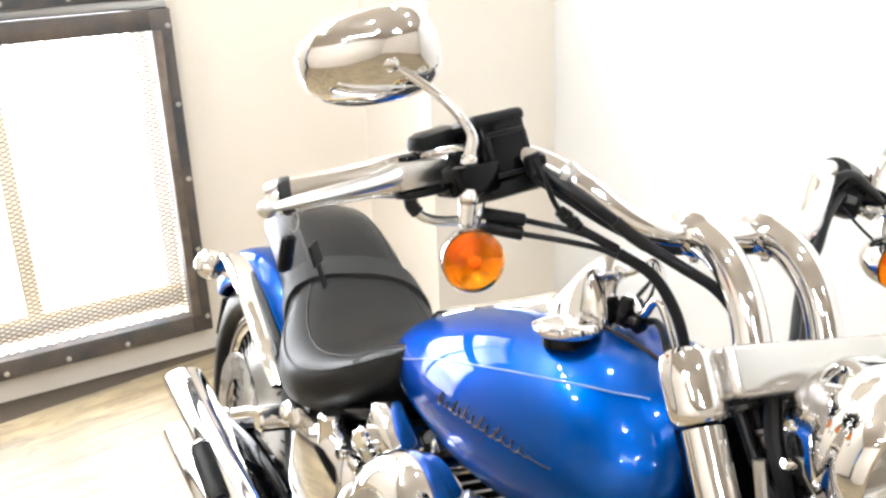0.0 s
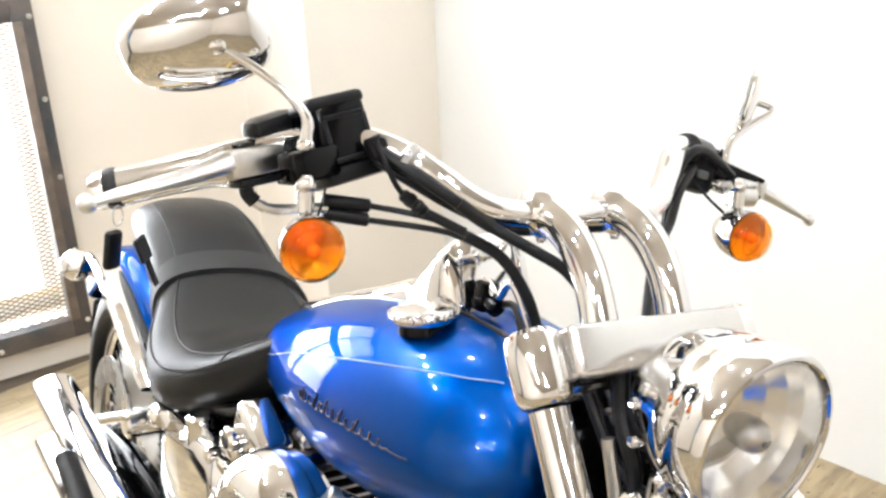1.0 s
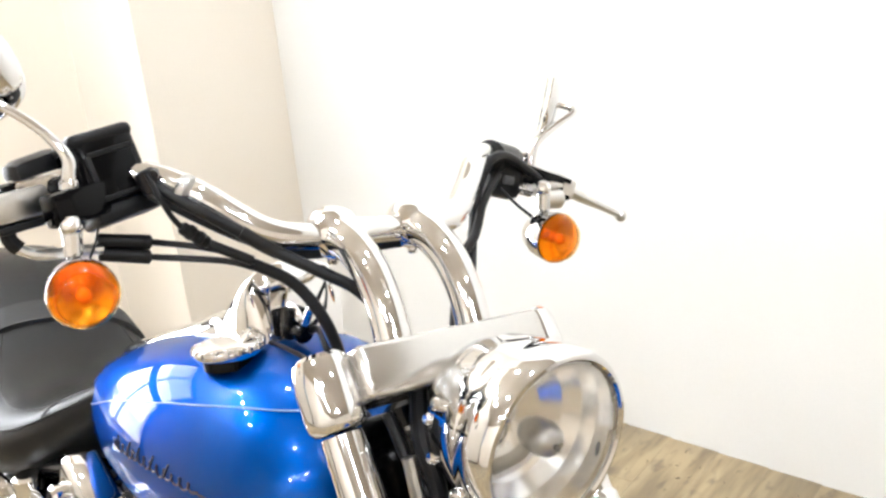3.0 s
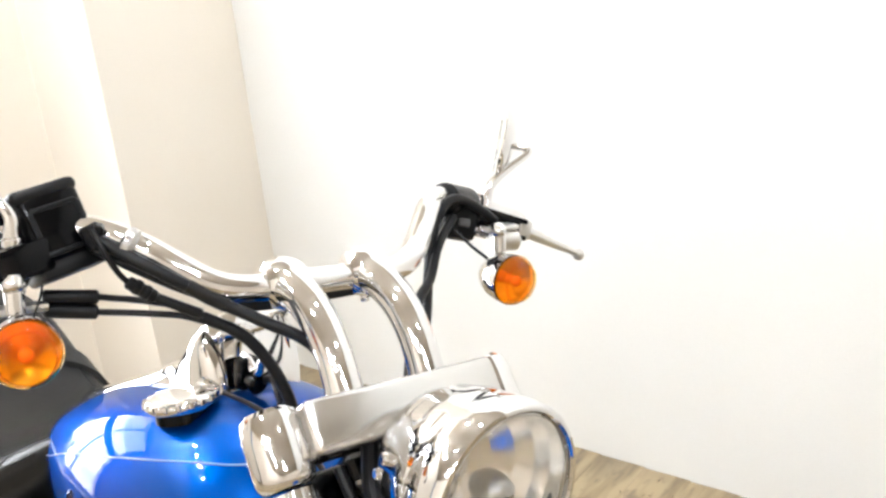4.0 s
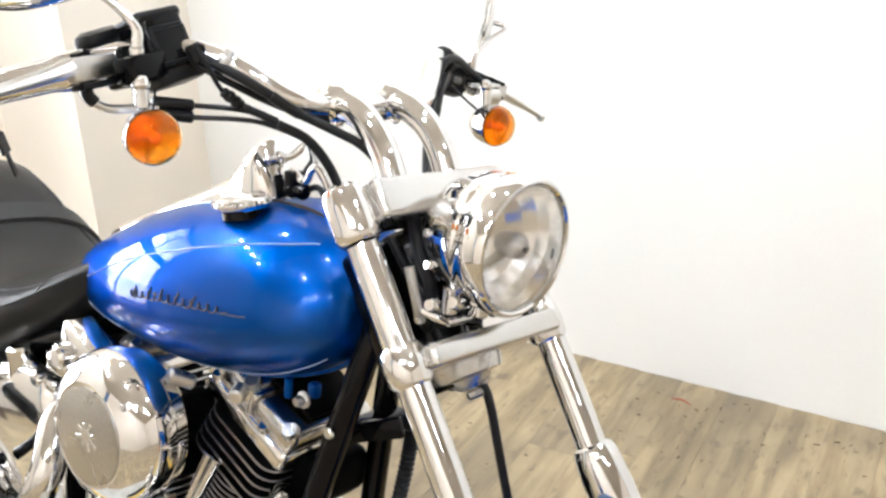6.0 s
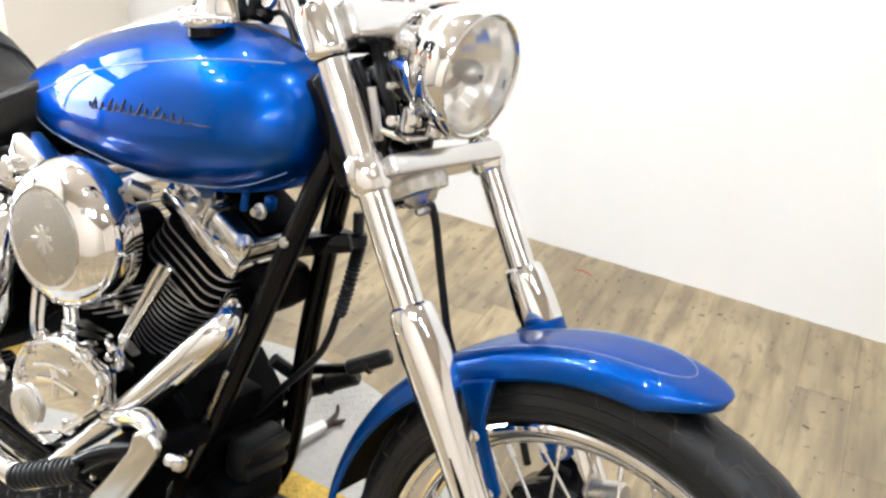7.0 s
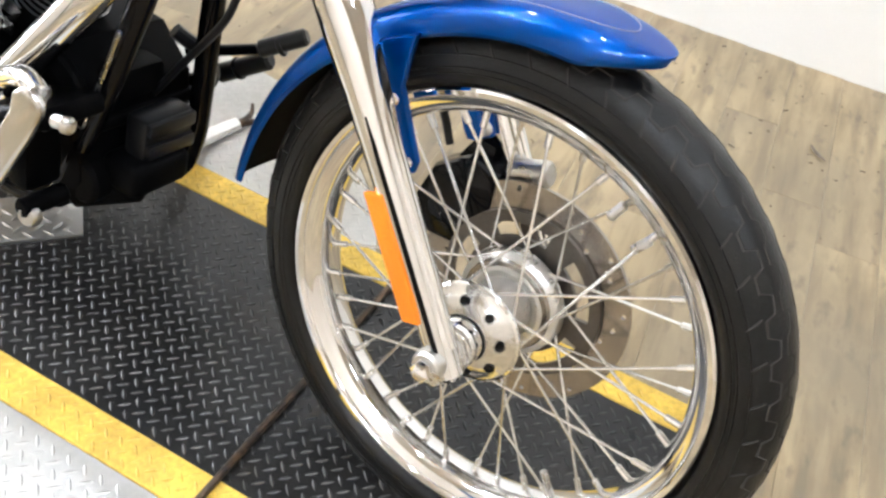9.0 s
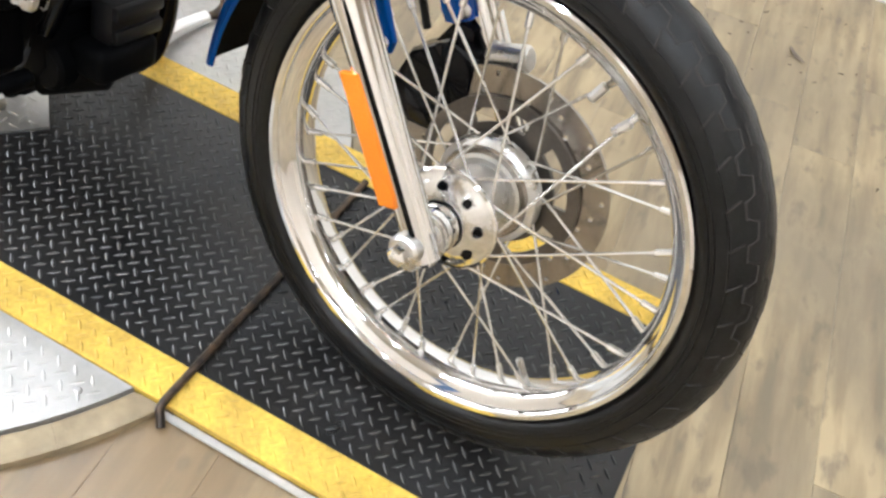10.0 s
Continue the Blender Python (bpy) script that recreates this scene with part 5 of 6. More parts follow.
front("throttle_cable_tail", tube([(-0.580, -0.112, 0.705), (-0.561, -0.085, 0.690), (-0.547, -0.065, 0.664), (-0.538, -0.050, 0.631), (-0.526, -0.042, 0.585)], 0.0058, 12, 6), CABLE)
front("switch_wire", tube([(-0.624, -0.192, 0.785), (-0.610, -0.187, 0.767), (-0.606, -0.176, 0.747), (-0.604, -0.160, 0.732), (-0.596, -0.136, 0.717), (-0.580, -0.113, 0.708), (-0.561, -0.086, 0.690)], 0.0026, 8, 6), CABLE)
front("wire_connector", joined(rod((-0.606, -0.170, 0.740), (-0.601, -0.146, 0.723), 0.0062, 10, 0.002), rod((-0.605, -0.164, 0.736), (-0.604, -0.159, 0.7325), 0.0072, 10, 0.001), rod((-0.603, -0.156, 0.730), (-0.602, -0.152, 0.727), 0.0072, 10, 0.001), rod((-0.601, -0.146, 0.723), (-0.580, -0.113, 0.708), 0.0048, 10, 0.001)), CABLE)
front("signal_wire", tube([(-0.622, -0.246, 0.712), (-0.640, -0.232, 0.728), (-0.656, -0.222, 0.752)], 0.0012, 6, 6), CABLE)
front("clutch_cable", tube([(-0.629, 0.290, 0.747), (-0.631, 0.270, 0.761), (-0.628, 0.240, 0.776), (-0.625, 0.217, 0.779), (-0.621, 0.197, 0.767), (-0.615, 0.181, 0.739), (-0.600, 0.165, 0.702), (-0.565, 0.135, 0.660), (-0.510, 0.080, 0.605)], 0.0056, 12, 6), CABLE, label="thick grey-black clutch cable")
front("left_switch_wire", tube([(-0.632, 0.226, 0.757), (-0.610, 0.187, 0.733), (-0.590, 0.160, 0.702), (-0.573, 0.130, 0.685), (-0.545, 0.100, 0.660), (-0.50, 0.06, 0.61)], 0.0054, 10, 6), CABLE)
front("left_signal_wire", tube([(-0.596, 0.250, 0.712), (-0.608, 0.235, 0.726), (-0.626, 0.225, 0.742)], 0.002, 6, 5), CABLE)

# wires, horn bracket and dark clutter behind the headlamp
for k, pts in enumerate(([(-0.43, -0.035, 0.62), (-0.405, -0.05, 0.59), (-0.385, -0.045, 0.55), (-0.40, -0.03, 0.50)], [(-0.45, 0.02, 0.63), (-0.40, -0.02, 0.60), (-0.375, -0.02, 0.56), (-0.38, 0.0, 0.52)], [(-0.44, -0.06, 0.60), (-0.40, -0.055, 0.555), (-0.375, -0.03, 0.53), (-0.37, 0.02, 0.525)], [(-0.46, 0.05, 0.62), (-0.42, 0.045, 0.57), (-0.39, 0.04, 0.53), (-0.38, 0.03, 0.50)])):
    front("wiring_loom", tube(pts, (0.008, 0.006, 0.005, 0.009)[k], 10, 6), CABLE)
front("silver_pipe", tube([(-0.405, -0.062, 0.575), (-0.392, -0.058, 0.535), (-0.388, -0.055, 0.515)], 0.006, 10, 4), ALLOY)
front("lamp_bracket", joined(block((0.05, 0.12, 0.010), (-0.365, 0, 0.528), 0.004), rod((-0.352, -0.05, 0.535), (-0.352, -0.05, 0.565), 0.009, 12, 0.002), rod((-0.335, -0.02, 0.53), (-0.335, -0.02, 0.556), 0.011, 12, 0.003), bent((0.03, 0.05, 0.02), (-0.34, 0.02, 0.54), ry=20)), CHROME, label="chrome headlamp bracket with bolts")
for k in range(3):
    front("bracket_bolt", bolt((-0.352 + 0.016 * k, -0.075 + 0.018 * k, 0.548 + 0.004 * k), (0.2, -1, 0.3), 0.008, 0.012), CHROME)
front("steering_head", moved(rod((0, 0, -0.17), (0, 0, 0.02), 0.034, 24, 0.006), leg_frame(on_leg(0.735, 0) - AXF * 0.055)), BLACK, label="black steering head")
front("frame_neck", moved(block((0.05, 0.150, 0.150), (0, 0, 0), 0.012, 3), leg_frame(on_leg(0.675, 0) - AXF * 0.072)), BLACK, label="black frame neck behind the fork")
front("lower_bearing_cup", moved(lathe([(0, -0.050), (0.016, -0.050), (0.022, -0.042), (0.026, -0.032), (0.040, -0.028), (0.043, -0.012), (0.043, 0.0), (0, 0.0)], 32), aim(on_leg(0.590, 0) - AXF * 0.034, WAYF) @ Matrix.Diagonal((1.0, 0.66, 1.0, 1))), SATIN, label="bare steel lower steering cup")
front("stem_cap", rod(on_leg(0.556, 0) - AXF * 0.034, on_leg(0.545, 0) - AXF * 0.034, 0.011, 8, 0.003), SATIN)
hose_pts = [(-0.392, -0.006, 0.430), (-0.372, -0.005, 0.436), (-0.358, -0.002, 0.442), (-0.348, 0.004, 0.445), (-0.338, 0.008, 0.438), (-0.329, 0.012, 0.415), (-0.321, 0.018, 0.379), (-0.303, 0.022, 0.322), (-0.288, 0.030, 0.269), (-0.270, 0.040, 0.235), (-0.235, 0.060, 0.205), (-0.19, 0.085, 0.165), (-0.165, 0.09, 0.12)]
front("front_brake_line", tube(hose_pts, 0.0054, 10, 6), CABLE, label="black front brake line")
front("brake_line_boot", tube([(-0.392, -0.006, 0.430), (-0.374, -0.005, 0.436), (-0.356, -0.001, 0.443)], [0.008, 0.0105, 0.0075], 12, 4), RUBBER)
# front brake caliper on the far side
caliper = front("brake_caliper", joined(moved(prism([(-0.180, 0.050), (-0.165, 0.100), (-0.120, 0.135), (-0.075, 0.122), (-0.070, 0.050), (-0.110, 0.010), (-0.150, 0.005)], 0.060, 0.010), Matrix.Translation((0, 0.088, 0))), moved(prism([(-0.16, 0.09), (-0.13, 0.15), (-0.10, 0.15), (-0.10, 0.11)], 0.03, 0.004), Matrix.Translation((0, 0.10, 0)))), BLACK, label="black front brake caliper")
front("caliper_pad_bridge", joined(moved(rod((-0.075, 0.066, 0.128), (-0.025, 0.066, 0.150), 0.017, 16, 0.004), Matrix.Translation((0, 0.025, 0))), moved(block((0.06, 0.05, 0.022), (-0.052, 0.09, 0.105), 0.005), Matrix())), SATIN, caliper)
front("caliper_bracket", moved(prism([(-0.160, 0.19), (-0.130, 0.205), (-0.110, 0.16), (-0.132, 0.145)], 0.018, 0.004), Matrix.Translation((0, 0.088, 0))), BLUE, caliper)
front("caliper_bolt", bolt((-0.118, 0.078, 0.170), (0, -1, 0), 0.009, 0.010), SATIN, caliper)
# fender stays
for s in (-1, 1):
    stay = prism([(-0.206, 0.277), (-0.154, 0.306), (-0.156, 0.275), (-0.157, 0.245), (-0.142, 0.217), (-0.126, 0.188), (-0.116, 0.171), (-0.118, 0.157), (-0.130, 0.153), (-0.140, 0.164), (-0.154, 0.190), (-0.176, 0.217), (-0.196, 0.242)], 0.012, 0.004)
    stay.transform(Matrix.Translation((0, s * 0.066, 0)))
    front("fender_stay", stay, BLUE, ff, "blue painted fender stay")
    for bx, bz in ((-0.127, 0.168), (-0.162, 0.228), (-0.176, 0.236)):
        front("stay_bolt", bolt((bx, s * 0.070, bz), (0, s, 0), 0.0075, 0.006), CHROME, ff)
front("fender_mount", joined(moved(lathe([(0.0285, -0.015), (0.0325, -0.013), (0.0325, 0.012), (0.0285, 0.014)], 24), aim(on_leg(0.356, 1), WAYF)), block((0.030, 0.030, 0.016), (-0.196, 0.082, 0.282), 0.005)), BLUE, ff, "blue collar that ties the fender to the leg")


def fender_line(y0, y1, a0, a1, n=24):
    pts = []
    for k in range(n + 1):
        t = k / n
        a, y = a0 + (a1 - a0) * t, y0 + (y1 - y0) * t
        t = (a - FEND_A0) / (FEND_A1 - FEND_A0)
        end = math.sqrt(max(1 - (1 - t / 0.14) ** 2, 0)) if t < 0.14 else 1.0
        u = math.asin(min(1, (abs(y) / (FEND_HALF * (0.12 + 0.88 * end))) ** (1 / 0.72))) / (math.pi / 2)
        lift, rise = nose(a)
        tail = max(0.0, (a - radians(128)) / radians(51))
        r, _ = fender_row(FEND_R + 0.0005 + FEND_GROW * rise + 0.006 * tail, FEND_HALF, FEND_DEEP * (1 - 0.80 * lift - 0.55 * tail), 1.0, u)
        pts.append((r * math.cos(a), y, r * math.sin(a)))
    return pts


for s in (-1, 1):
    line = fender_line(s * 0.040, s * 0.038, radians(172), radians(93))
    for k in range(1, 9):
        b = math.pi / 2 * k / 8
        line.append(fender_line(s * 0.038 * math.cos(b), 0, radians(93) - radians(9) * math.sin(b), 0, 1)[0])
    front("pinstripe", tube(line, 0.0004, 6, 1, smooth=False), STRIPE, ff, "thin silver pinstripe")

# ---- frame and engine, in the frame's own line ----
NEAR_TUBE = [(-0.462, -0.030, 0.505), (-0.472, -0.048, 0.430), (-0.494, -0.058, 0.340), (-0.550, -0.080, 0.115), (-0.604, -0.088, -0.040), (-0.655, -0.09, -0.150), (-0.72, -0.09, -0.185), (-1.0, -0.09, -0.190), (-1.35, -0.1, -0.17)]
FAR_TUBE = [(-0.484, 0.030, 0.505), (-0.502, 0.042, 0.430), (-0.515, 0.050, 0.358), (-0.533, 0.062, 0.251), (-0.550, 0.075, 0.144), (-0.563, 0.088, -0.001), (-0.572, 0.092, -0.085), (-0.600, 0.092, -0.150), (-0.68, 0.09, -0.185), (-1.0, 0.09, -0.190), (-1.35, 0.1, -0.17)]
for line in (NEAR_TUBE, FAR_TUBE):
    rear("frame_downtube", tube(line, 0.0165, 16, 6), BLACK, label="glossy black frame downtube")
rear("frame_backbone", tube([(-0.50, 0, 0.50), (-0.6, 0, 0.47), (-0.9, 0, 0.36), (-1.15, 0, 0.28), (-1.4, 0, 0.18)], 0.026, 16, 6), BLACK, label="black frame backbone")
for s in (-1, 1):
    rear("frame_rail", tube([(-0.98, s * 0.085, 0.335), (-1.10, s * 0.10, 0.290), (-1.25, s * 0.108, 0.215), (-1.42, s * 0.112, 0.120), (-1.60, s * 0.115, 0.02)], 0.014, 14, 6), BLACK, label="black rear frame rail")
rear("crossbar_bracket", joined(block((0.075, 0.012, 0.026), (-0.474, -0.01, 0.342), 0.003, 2, pose(0, 0, 0, 0, -22, 12)), block((0.03, 0.12, 0.02), (-0.50, 0, 0.335), 0.004)), BLACK)
rear("front_mount", joined(block((0.062, 0.10, 0.066), (-0.566, 0.005, 0.245), 0.020, 4), rod((-0.566, -0.045, 0.232), (-0.566, 0.035, 0.232), 0.028, 24, 0.006)), FINS, label="black engine front mount")
# added thin satin rods imitate the bright highlight down the near tube
rear("downtube_sleeve", joined(rod((-0.541, -0.097, 0.148), (-0.576, -0.101, 0.035), 0.0036, 10, 0.001), tube([(-0.576, -0.101, 0.035), (-0.590, -0.103, -0.008), (-0.597, -0.104, -0.010)], 0.0022, 8, 3)), SATIN)

rear("frame_bolt", bolt((-0.490, -0.074, 0.352), (0, -1, 0), 0.007, 0.005), SATIN)

# crankcase and covers
case = rear("crankcase", joined(moved(prism([(-0.985, -0.16), (-0.98, 0.03), (-0.92, 0.085), (-0.66, 0.075), (-0.60, 0.02), (-0.590, -0.10), (-0.64, -0.17)], 0.21, 0.012), Matrix()),
                                moved(rod((-0.80, -0.128, -0.03), (-0.80, 0.128, -0.03), 0.112, 40, 0.01), Matrix())), FINS, label="black V-twin crankcase")
for a in (radians(20), radians(-15), radians(-50), radians(-85), radians(60)):
    rear("case_bolt", bolt((-0.80 + 0.122 * math.cos(a), -0.108, -0.03 + 0.122 * math.sin(a)), (0, -1, 0), 0.006, 0.006), SATIN, case)
cover = rear("cam_cover", joined(moved(lathe([(0, 0.046), (0.030, 0.046), (0.044, 0.040), (0.050, 0.030), (0.066, 0.026), (0.074, 0.016), (0.076, 0.0), (0, 0.0)], 36), aim((-0.868, -0.135, -0.035), (0, -1, 0))),
                                 moved(prism([(-0.90, -0.02), (-0.885, 0.055), (-0.850, 0.090), (-0.795, 0.116), (-0.740, 0.112), (-0.692, 0.098), (-0.690, 0.045), (-0.722, 0.012), (-0.770, -0.036), (-0.83, -0.07)], 0.055, 0.010, 3), Matrix.Translation((0, -0.150, 0)))), CHROME, label="polished chrome cam cover")
rim_line = [(-0.898, 0.004), (-0.882, 0.050), (-0.848, 0.084), (-0.794, 0.108), (-0.742, 0.104), (-0.700, 0.090), (-0.698, 0.050), (-0.726, 0.018), (-0.772, -0.028)]
rear("cover_rim", tube([(x, -0.1775, z) for x, z in rim_line], 0.0058, 10, 4), CHROME, cover, "raised rounded rim")
for x, z in ((-0.697, 0.092), (-0.734, 0.110), (-0.758, 0.093), (-0.805, 0.104), (-0.838, 0.095), (-0.864, 0.066), (-0.885, 0.014), (-0.702, 0.050), (-0.768, -0.022)):
    rear("cover_boss", moved(lathe([(0, 0.0), (0.0125, 0.0), (0.0125, 0.008), (0.0110, 0.0105), (0.0076, 0.0110), (0.0070, 0.0070), (0, 0.0070)], 20), aim((x, -0.170, z), (0, -1, 0))), CHROME, cover)
    rear("cover_screw", bolt((x, -0.177, z), (0, -1, 0), 0.0060, 0.0055), SATIN, cover)
for pts in (((-0.850, 0.046), (-0.812, 0.062), (-0.768, 0.066)), ((-0.842, 0.028), (-0.800, 0.040), (-0.752, 0.042)), ((-0.812, 0.062), (-0.802, 0.040), (-0.800, 0.012))):
    rear("cover_web", tube([(x, -0.1775, z) for x, z in pts], 0.0045, 8, 4), CHROME, cover, "raised web cast on the cover")
rear("ignition_plate", moved(lathe([(0, 0.004), (0.028, 0.004), (0.034, 0.0), (0.034, -0.004), (0, -0.004)], 28), aim((-0.868, -0.183, -0.035), (0, -1, 0))), ALLOY, cover)
rear("lifter_block", joined(moved(block((0.075, 0.045, 0.040), (-0.80, -0.128, 0.092), 0.008), Matrix()), moved(block((0.046, 0.040, 0.040), (-0.736, -0.118, 0.094), 0.008, 2, pose(0, 0, 0, 0, 24, 0)), Matrix()), *[rod((x, -0.138, z), (x, -0.146, z), 0.0065, 8, 0.001) for x, z in ((-0.758, 0.108), (-0.726, 0.116), (-0.716, 0.092), (-0.742, 0.070), (-0.766, 0.086))]), CHROME)
rear("oil_filter_cap", moved(lathe([(0, 0.03), (0.018, 0.03), (0.024, 0.024), (0.024, 0.0), (0, 0)], 24), aim((-0.985, -0.13, -0.03), (0, -1, 0))), CHROME)


def plate(wide, deep, corner, thick):
    """A level plate with rounded corners, wide along x and deep along y."""
    pts = []
    for cx, cy, a0 in ((1, 1, 0), (-1, 1, 90), (-1, -1, 180), (1, -1, 270)):
        for k in range(6):
            a = radians(a0 + 18 * k)
            pts.append((cx * (wide / 2 - corner) + corner * math.cos(a), cy * (deep / 2 - corner) + corner * math.sin(a)))
    return moved(prism(pts, thick), Matrix.Rotation(radians(-90), 4, "X"))


def cylinder(base, lean, label, lift=0.0):
    """One air-cooled cylinder with round fins, a finned head and a chrome rocker box."""
    m = Matrix.Translation(base) @ Matrix.Rotation(lean, 4, "Y")
    mb = m @ Matrix.Translation((-0.014, 0, 0))
    barrel = rear("cylinder", moved(rod((0, 0, 0), (0, 0, 0.22 + lift), 0.046, 28), mb), FINS, label=label)
    count = 13 if not lift else 16
    for k in range(count):
        z = 0.045 + (0.129 + lift * 0.85) / count * k
        rear("cooling_fin", moved(rod((0, 0, z - 0.0021), (0, 0, z + 0.0021), 0.0620, 40, 0.0012), mb), FINS, barrel)
        rear("fin_edge", moved(lathe([(0.0616, -0.0018), (0.0627, -0.0014), (0.0627, 0.0014), (0.0616, 0.0018)], 40), mb @ Matrix.Translation((0, 0, z)) @ Matrix.Rotation(radians(90), 4, "X")), FINEDGE, barrel)
    for k in range(5):
        z = 0.182 + lift + 0.0145 * k
        wide, deep = 0.152 - 0.002 * k, 0.178 - 0.004 * k
        rear("head_fin", moved(plate(wide, deep, 0.028, 0.0056), m @ Matrix.Translation((0.004, 0, z))), FINS, barrel)
        rear("fin_edge", moved(plate(wide + 0.001, deep + 0.001, 0.0285, 0.0032), m @ Matrix.Translation((0.004, 0, z + 0.0008))), FINEDGE, barrel)
    rear("cylinder_head", moved(block((0.130, 0.110, 0.080), (0.003, 0, 0.215 + lift), 0.016), m), FINS, barrel)
    rear("rocker_base", moved(block((0.170, 0.156, 0.030), (-0.002, 0, 0.266 + lift), 0.008, 3), m), CHROME, barrel)
    for x, wide, high in ((-0.045, 0.078, 0.040), (0.041, 0.082, 0.034)):
        rear("rocker_cover", moved(block((wide, 0.146, high), (x, 0, 0.279 + high / 2 + lift), 0.012, 4), m), POLISHED, barrel, "stepped chrome rocker cover")
    rear("rocker_band", moved(block((0.006, 0.150, 0.036), (-0.003, 0, 0.296 + lift), 0.002, 2), m), CHROME, barrel)
    # lid painted black for the shade that lies under the tank
    rear("rocker_lid", moved(block((0.120, 0.100, 0.008), (0.006, 0.012, 0.320 + lift), 0.003, 3), m), FINS, barrel)
    for x, up in ((-0.020, 0.306), (0.066, 0.298)):
        rear("rocker_bolt", moved(joined(bolt((x, -0.058, up + lift), (0, -0.7, 1), 0.0125, 0.020), rod((x, -0.050, up - 0.008 + lift), (x, -0.054, up + 0.004 + lift), 0.0150, 16, 0.003)), m), SATIN, barrel)
    for x in (-0.074, 0.030):
        rear("rocker_bolt", moved(bolt((x, -0.070, 0.280 + lift), (0, -0.5, 1), 0.008, 0.010), m), CHROME, barrel)
    return m


cylinder((-0.768, 0, 0.020), radians(23), "black finned front cylinder", 0.047)
cylinder((-0.865, 0, 0.020), radians(-24), "black finned rear cylinder")
for k, (a, b) in enumerate((((-0.664, -0.102, 0.258), (-0.737, -0.122, 0.095)), ((-0.688, -0.096, 0.254), (-0.748, -0.118, 0.095)), ((-0.915, -0.095, 0.22), (-0.835, -0.12, 0.09)), ((-0.935, -0.09, 0.22), (-0.855, -0.12, 0.09)))):
    rear("pushrod_tube", joined(rod(a, b, 0.0056, 14), rod(a, Vector(a).lerp(Vector(b), 0.35), 0.0074, 14, 0.001), rod(Vector(a).lerp(Vector(b), 0.92), b, 0.0095, 14, 0.002)), CHROME, label="chrome pushrod tube")
for dx in (0.0, 0.022):
    rear("oil_line", tube([(-0.945 + dx, -0.11, 0.20), (-0.948 + dx, -0.115, 0.12), (-0.935 + dx, -0.125, 0.06), (-0.905 + dx, -0.13, 0.03)], 0.006, 10, 5), CHROME, label="bent chrome oil line")
rear("carburettor", joined(rod((-0.80, -0.02, 0.255), (-0.80, -0.125, 0.255), 0.036, 20, 0.004), block((0.08, 0.05, 0.06), (-0.80, -0.06, 0.21), 0.01)), FINS, label="black carburettor")
rear("carburettor_fittings", joined(block((0.03, 0.02, 0.022), (-0.805, -0.115, 0.158), 0.004), rod((-0.83, -0.11, 0.165), (-0.85, -0.11, 0.19), 0.006, 10), *[block((0.010, 0.014, 0.012), (-0.775 + 0.022 * k, -0.112, 0.168), 0.002) for k in range(3)]), SATIN)
for a, b in (((-0.665, -0.06, 0.352), (-0.648, -0.09, 0.345)), ((-0.72, -0.10, 0.345), (-0.735, -0.13, 0.36))):
    rear("choke_knob", rod(a, b, 0.011, 12, 0.003), SATIN)

# air cleaner: a round chrome cover with a flat badge
AC = Vector((-0.800, -0.142, 0.272))
ac_prof = [(0.070, 0.0), (0.101, 0.0), (0.1065, 0.006), (0.1075, 0.018), (0.1065, 0.030), (0.103, 0.040), (0.099, 0.046), (0.093, 0.054), (0.083, 0.061), (0.072, 0.066), (0.0695, 0.0655), (0, 0.0655)]
ACM = aim(AC, (0.05, -1, 0.02))
air = rear("air_cleaner", moved(lathe(ac_prof, 64), ACM), CHROME, label="round chrome air cleaner cover")
rear("badge_plate", moved(lathe([(0, 0.0675), (0.062, 0.0675), (0.0665, 0.0668), (0.0670, 0.064), (0, 0.064)], 56), ACM), SATIN, air, "flat satin round badge")
star = []
for k in range(8):
    a = 2 * math.pi * k / 8 + 0.3
    star.append(moved(block((0.006, 0.0016, 0.012 + 0.006 * (k % 3)), (0, 0, 0.012), 0.0006, 1), Matrix.Translation((0, 0.0680, 0)) @ Matrix.Rotation(a, 4, "Y")))
star.append(moved(lathe([(0, 0.0690), (0.010, 0.0690), (0.010, 0.067), (0, 0.067)], 16), Matrix()))
rear("badge_relief", moved(joined(*star), ACM), ALLOY, air, "raised plain emblem shape")
rear("air_cleaner_back", moved(lathe([(0, -0.030), (0.085, -0.030), (0.100, -0.016), (0.100, 0.002), (0, 0.002)], 48), ACM), CHROME, air)
for a in (0.3, 2.4, 4.5):
    rear("air_cleaner_bolt", moved(bolt((0.088 * math.cos(a), 0.058, 0.088 * math.sin(a)), (math.cos(a) * 0.5, 1, math.sin(a) * 0.5), 0.005, 0.003), ACM), SATIN, air)

# exhaust
rear("exhaust_pipe", tube([(-0.605, -0.045, 0.212), (-0.562, -0.080, 0.234), (-0.539, -0.112, 0.226), (-0.556, -0.136, 0.190), (-0.650, -0.158, 0.060), (-0.760, -0.170, -0.075), (-0.840, -0.176, -0.148), (-0.92, -0.18, -0.165), (-1.15, -0.185, -0.15), (-1.40, -0.19, -0.12)], [0.017, 0.0175, 0.0195, 0.0235, 0.0245, 0.025, 0.025, 0.025, 0.027, 0.028], 24, 7), CHROME, label="chrome front exhaust pipe with heat shield")
rear("exhaust_pipe", tube([(-0.99, -0.06, 0.24), (-1.02, -0.12, 0.20), (-0.99, -0.165, 0.12), (-1.05, -0.18, 0.02), (-1.2, -0.185, -0.03), (-1.40, -0.19, -0.01)], 0.025, 20, 7), CHROME, label="chrome rear exhaust pipe with heat shield")


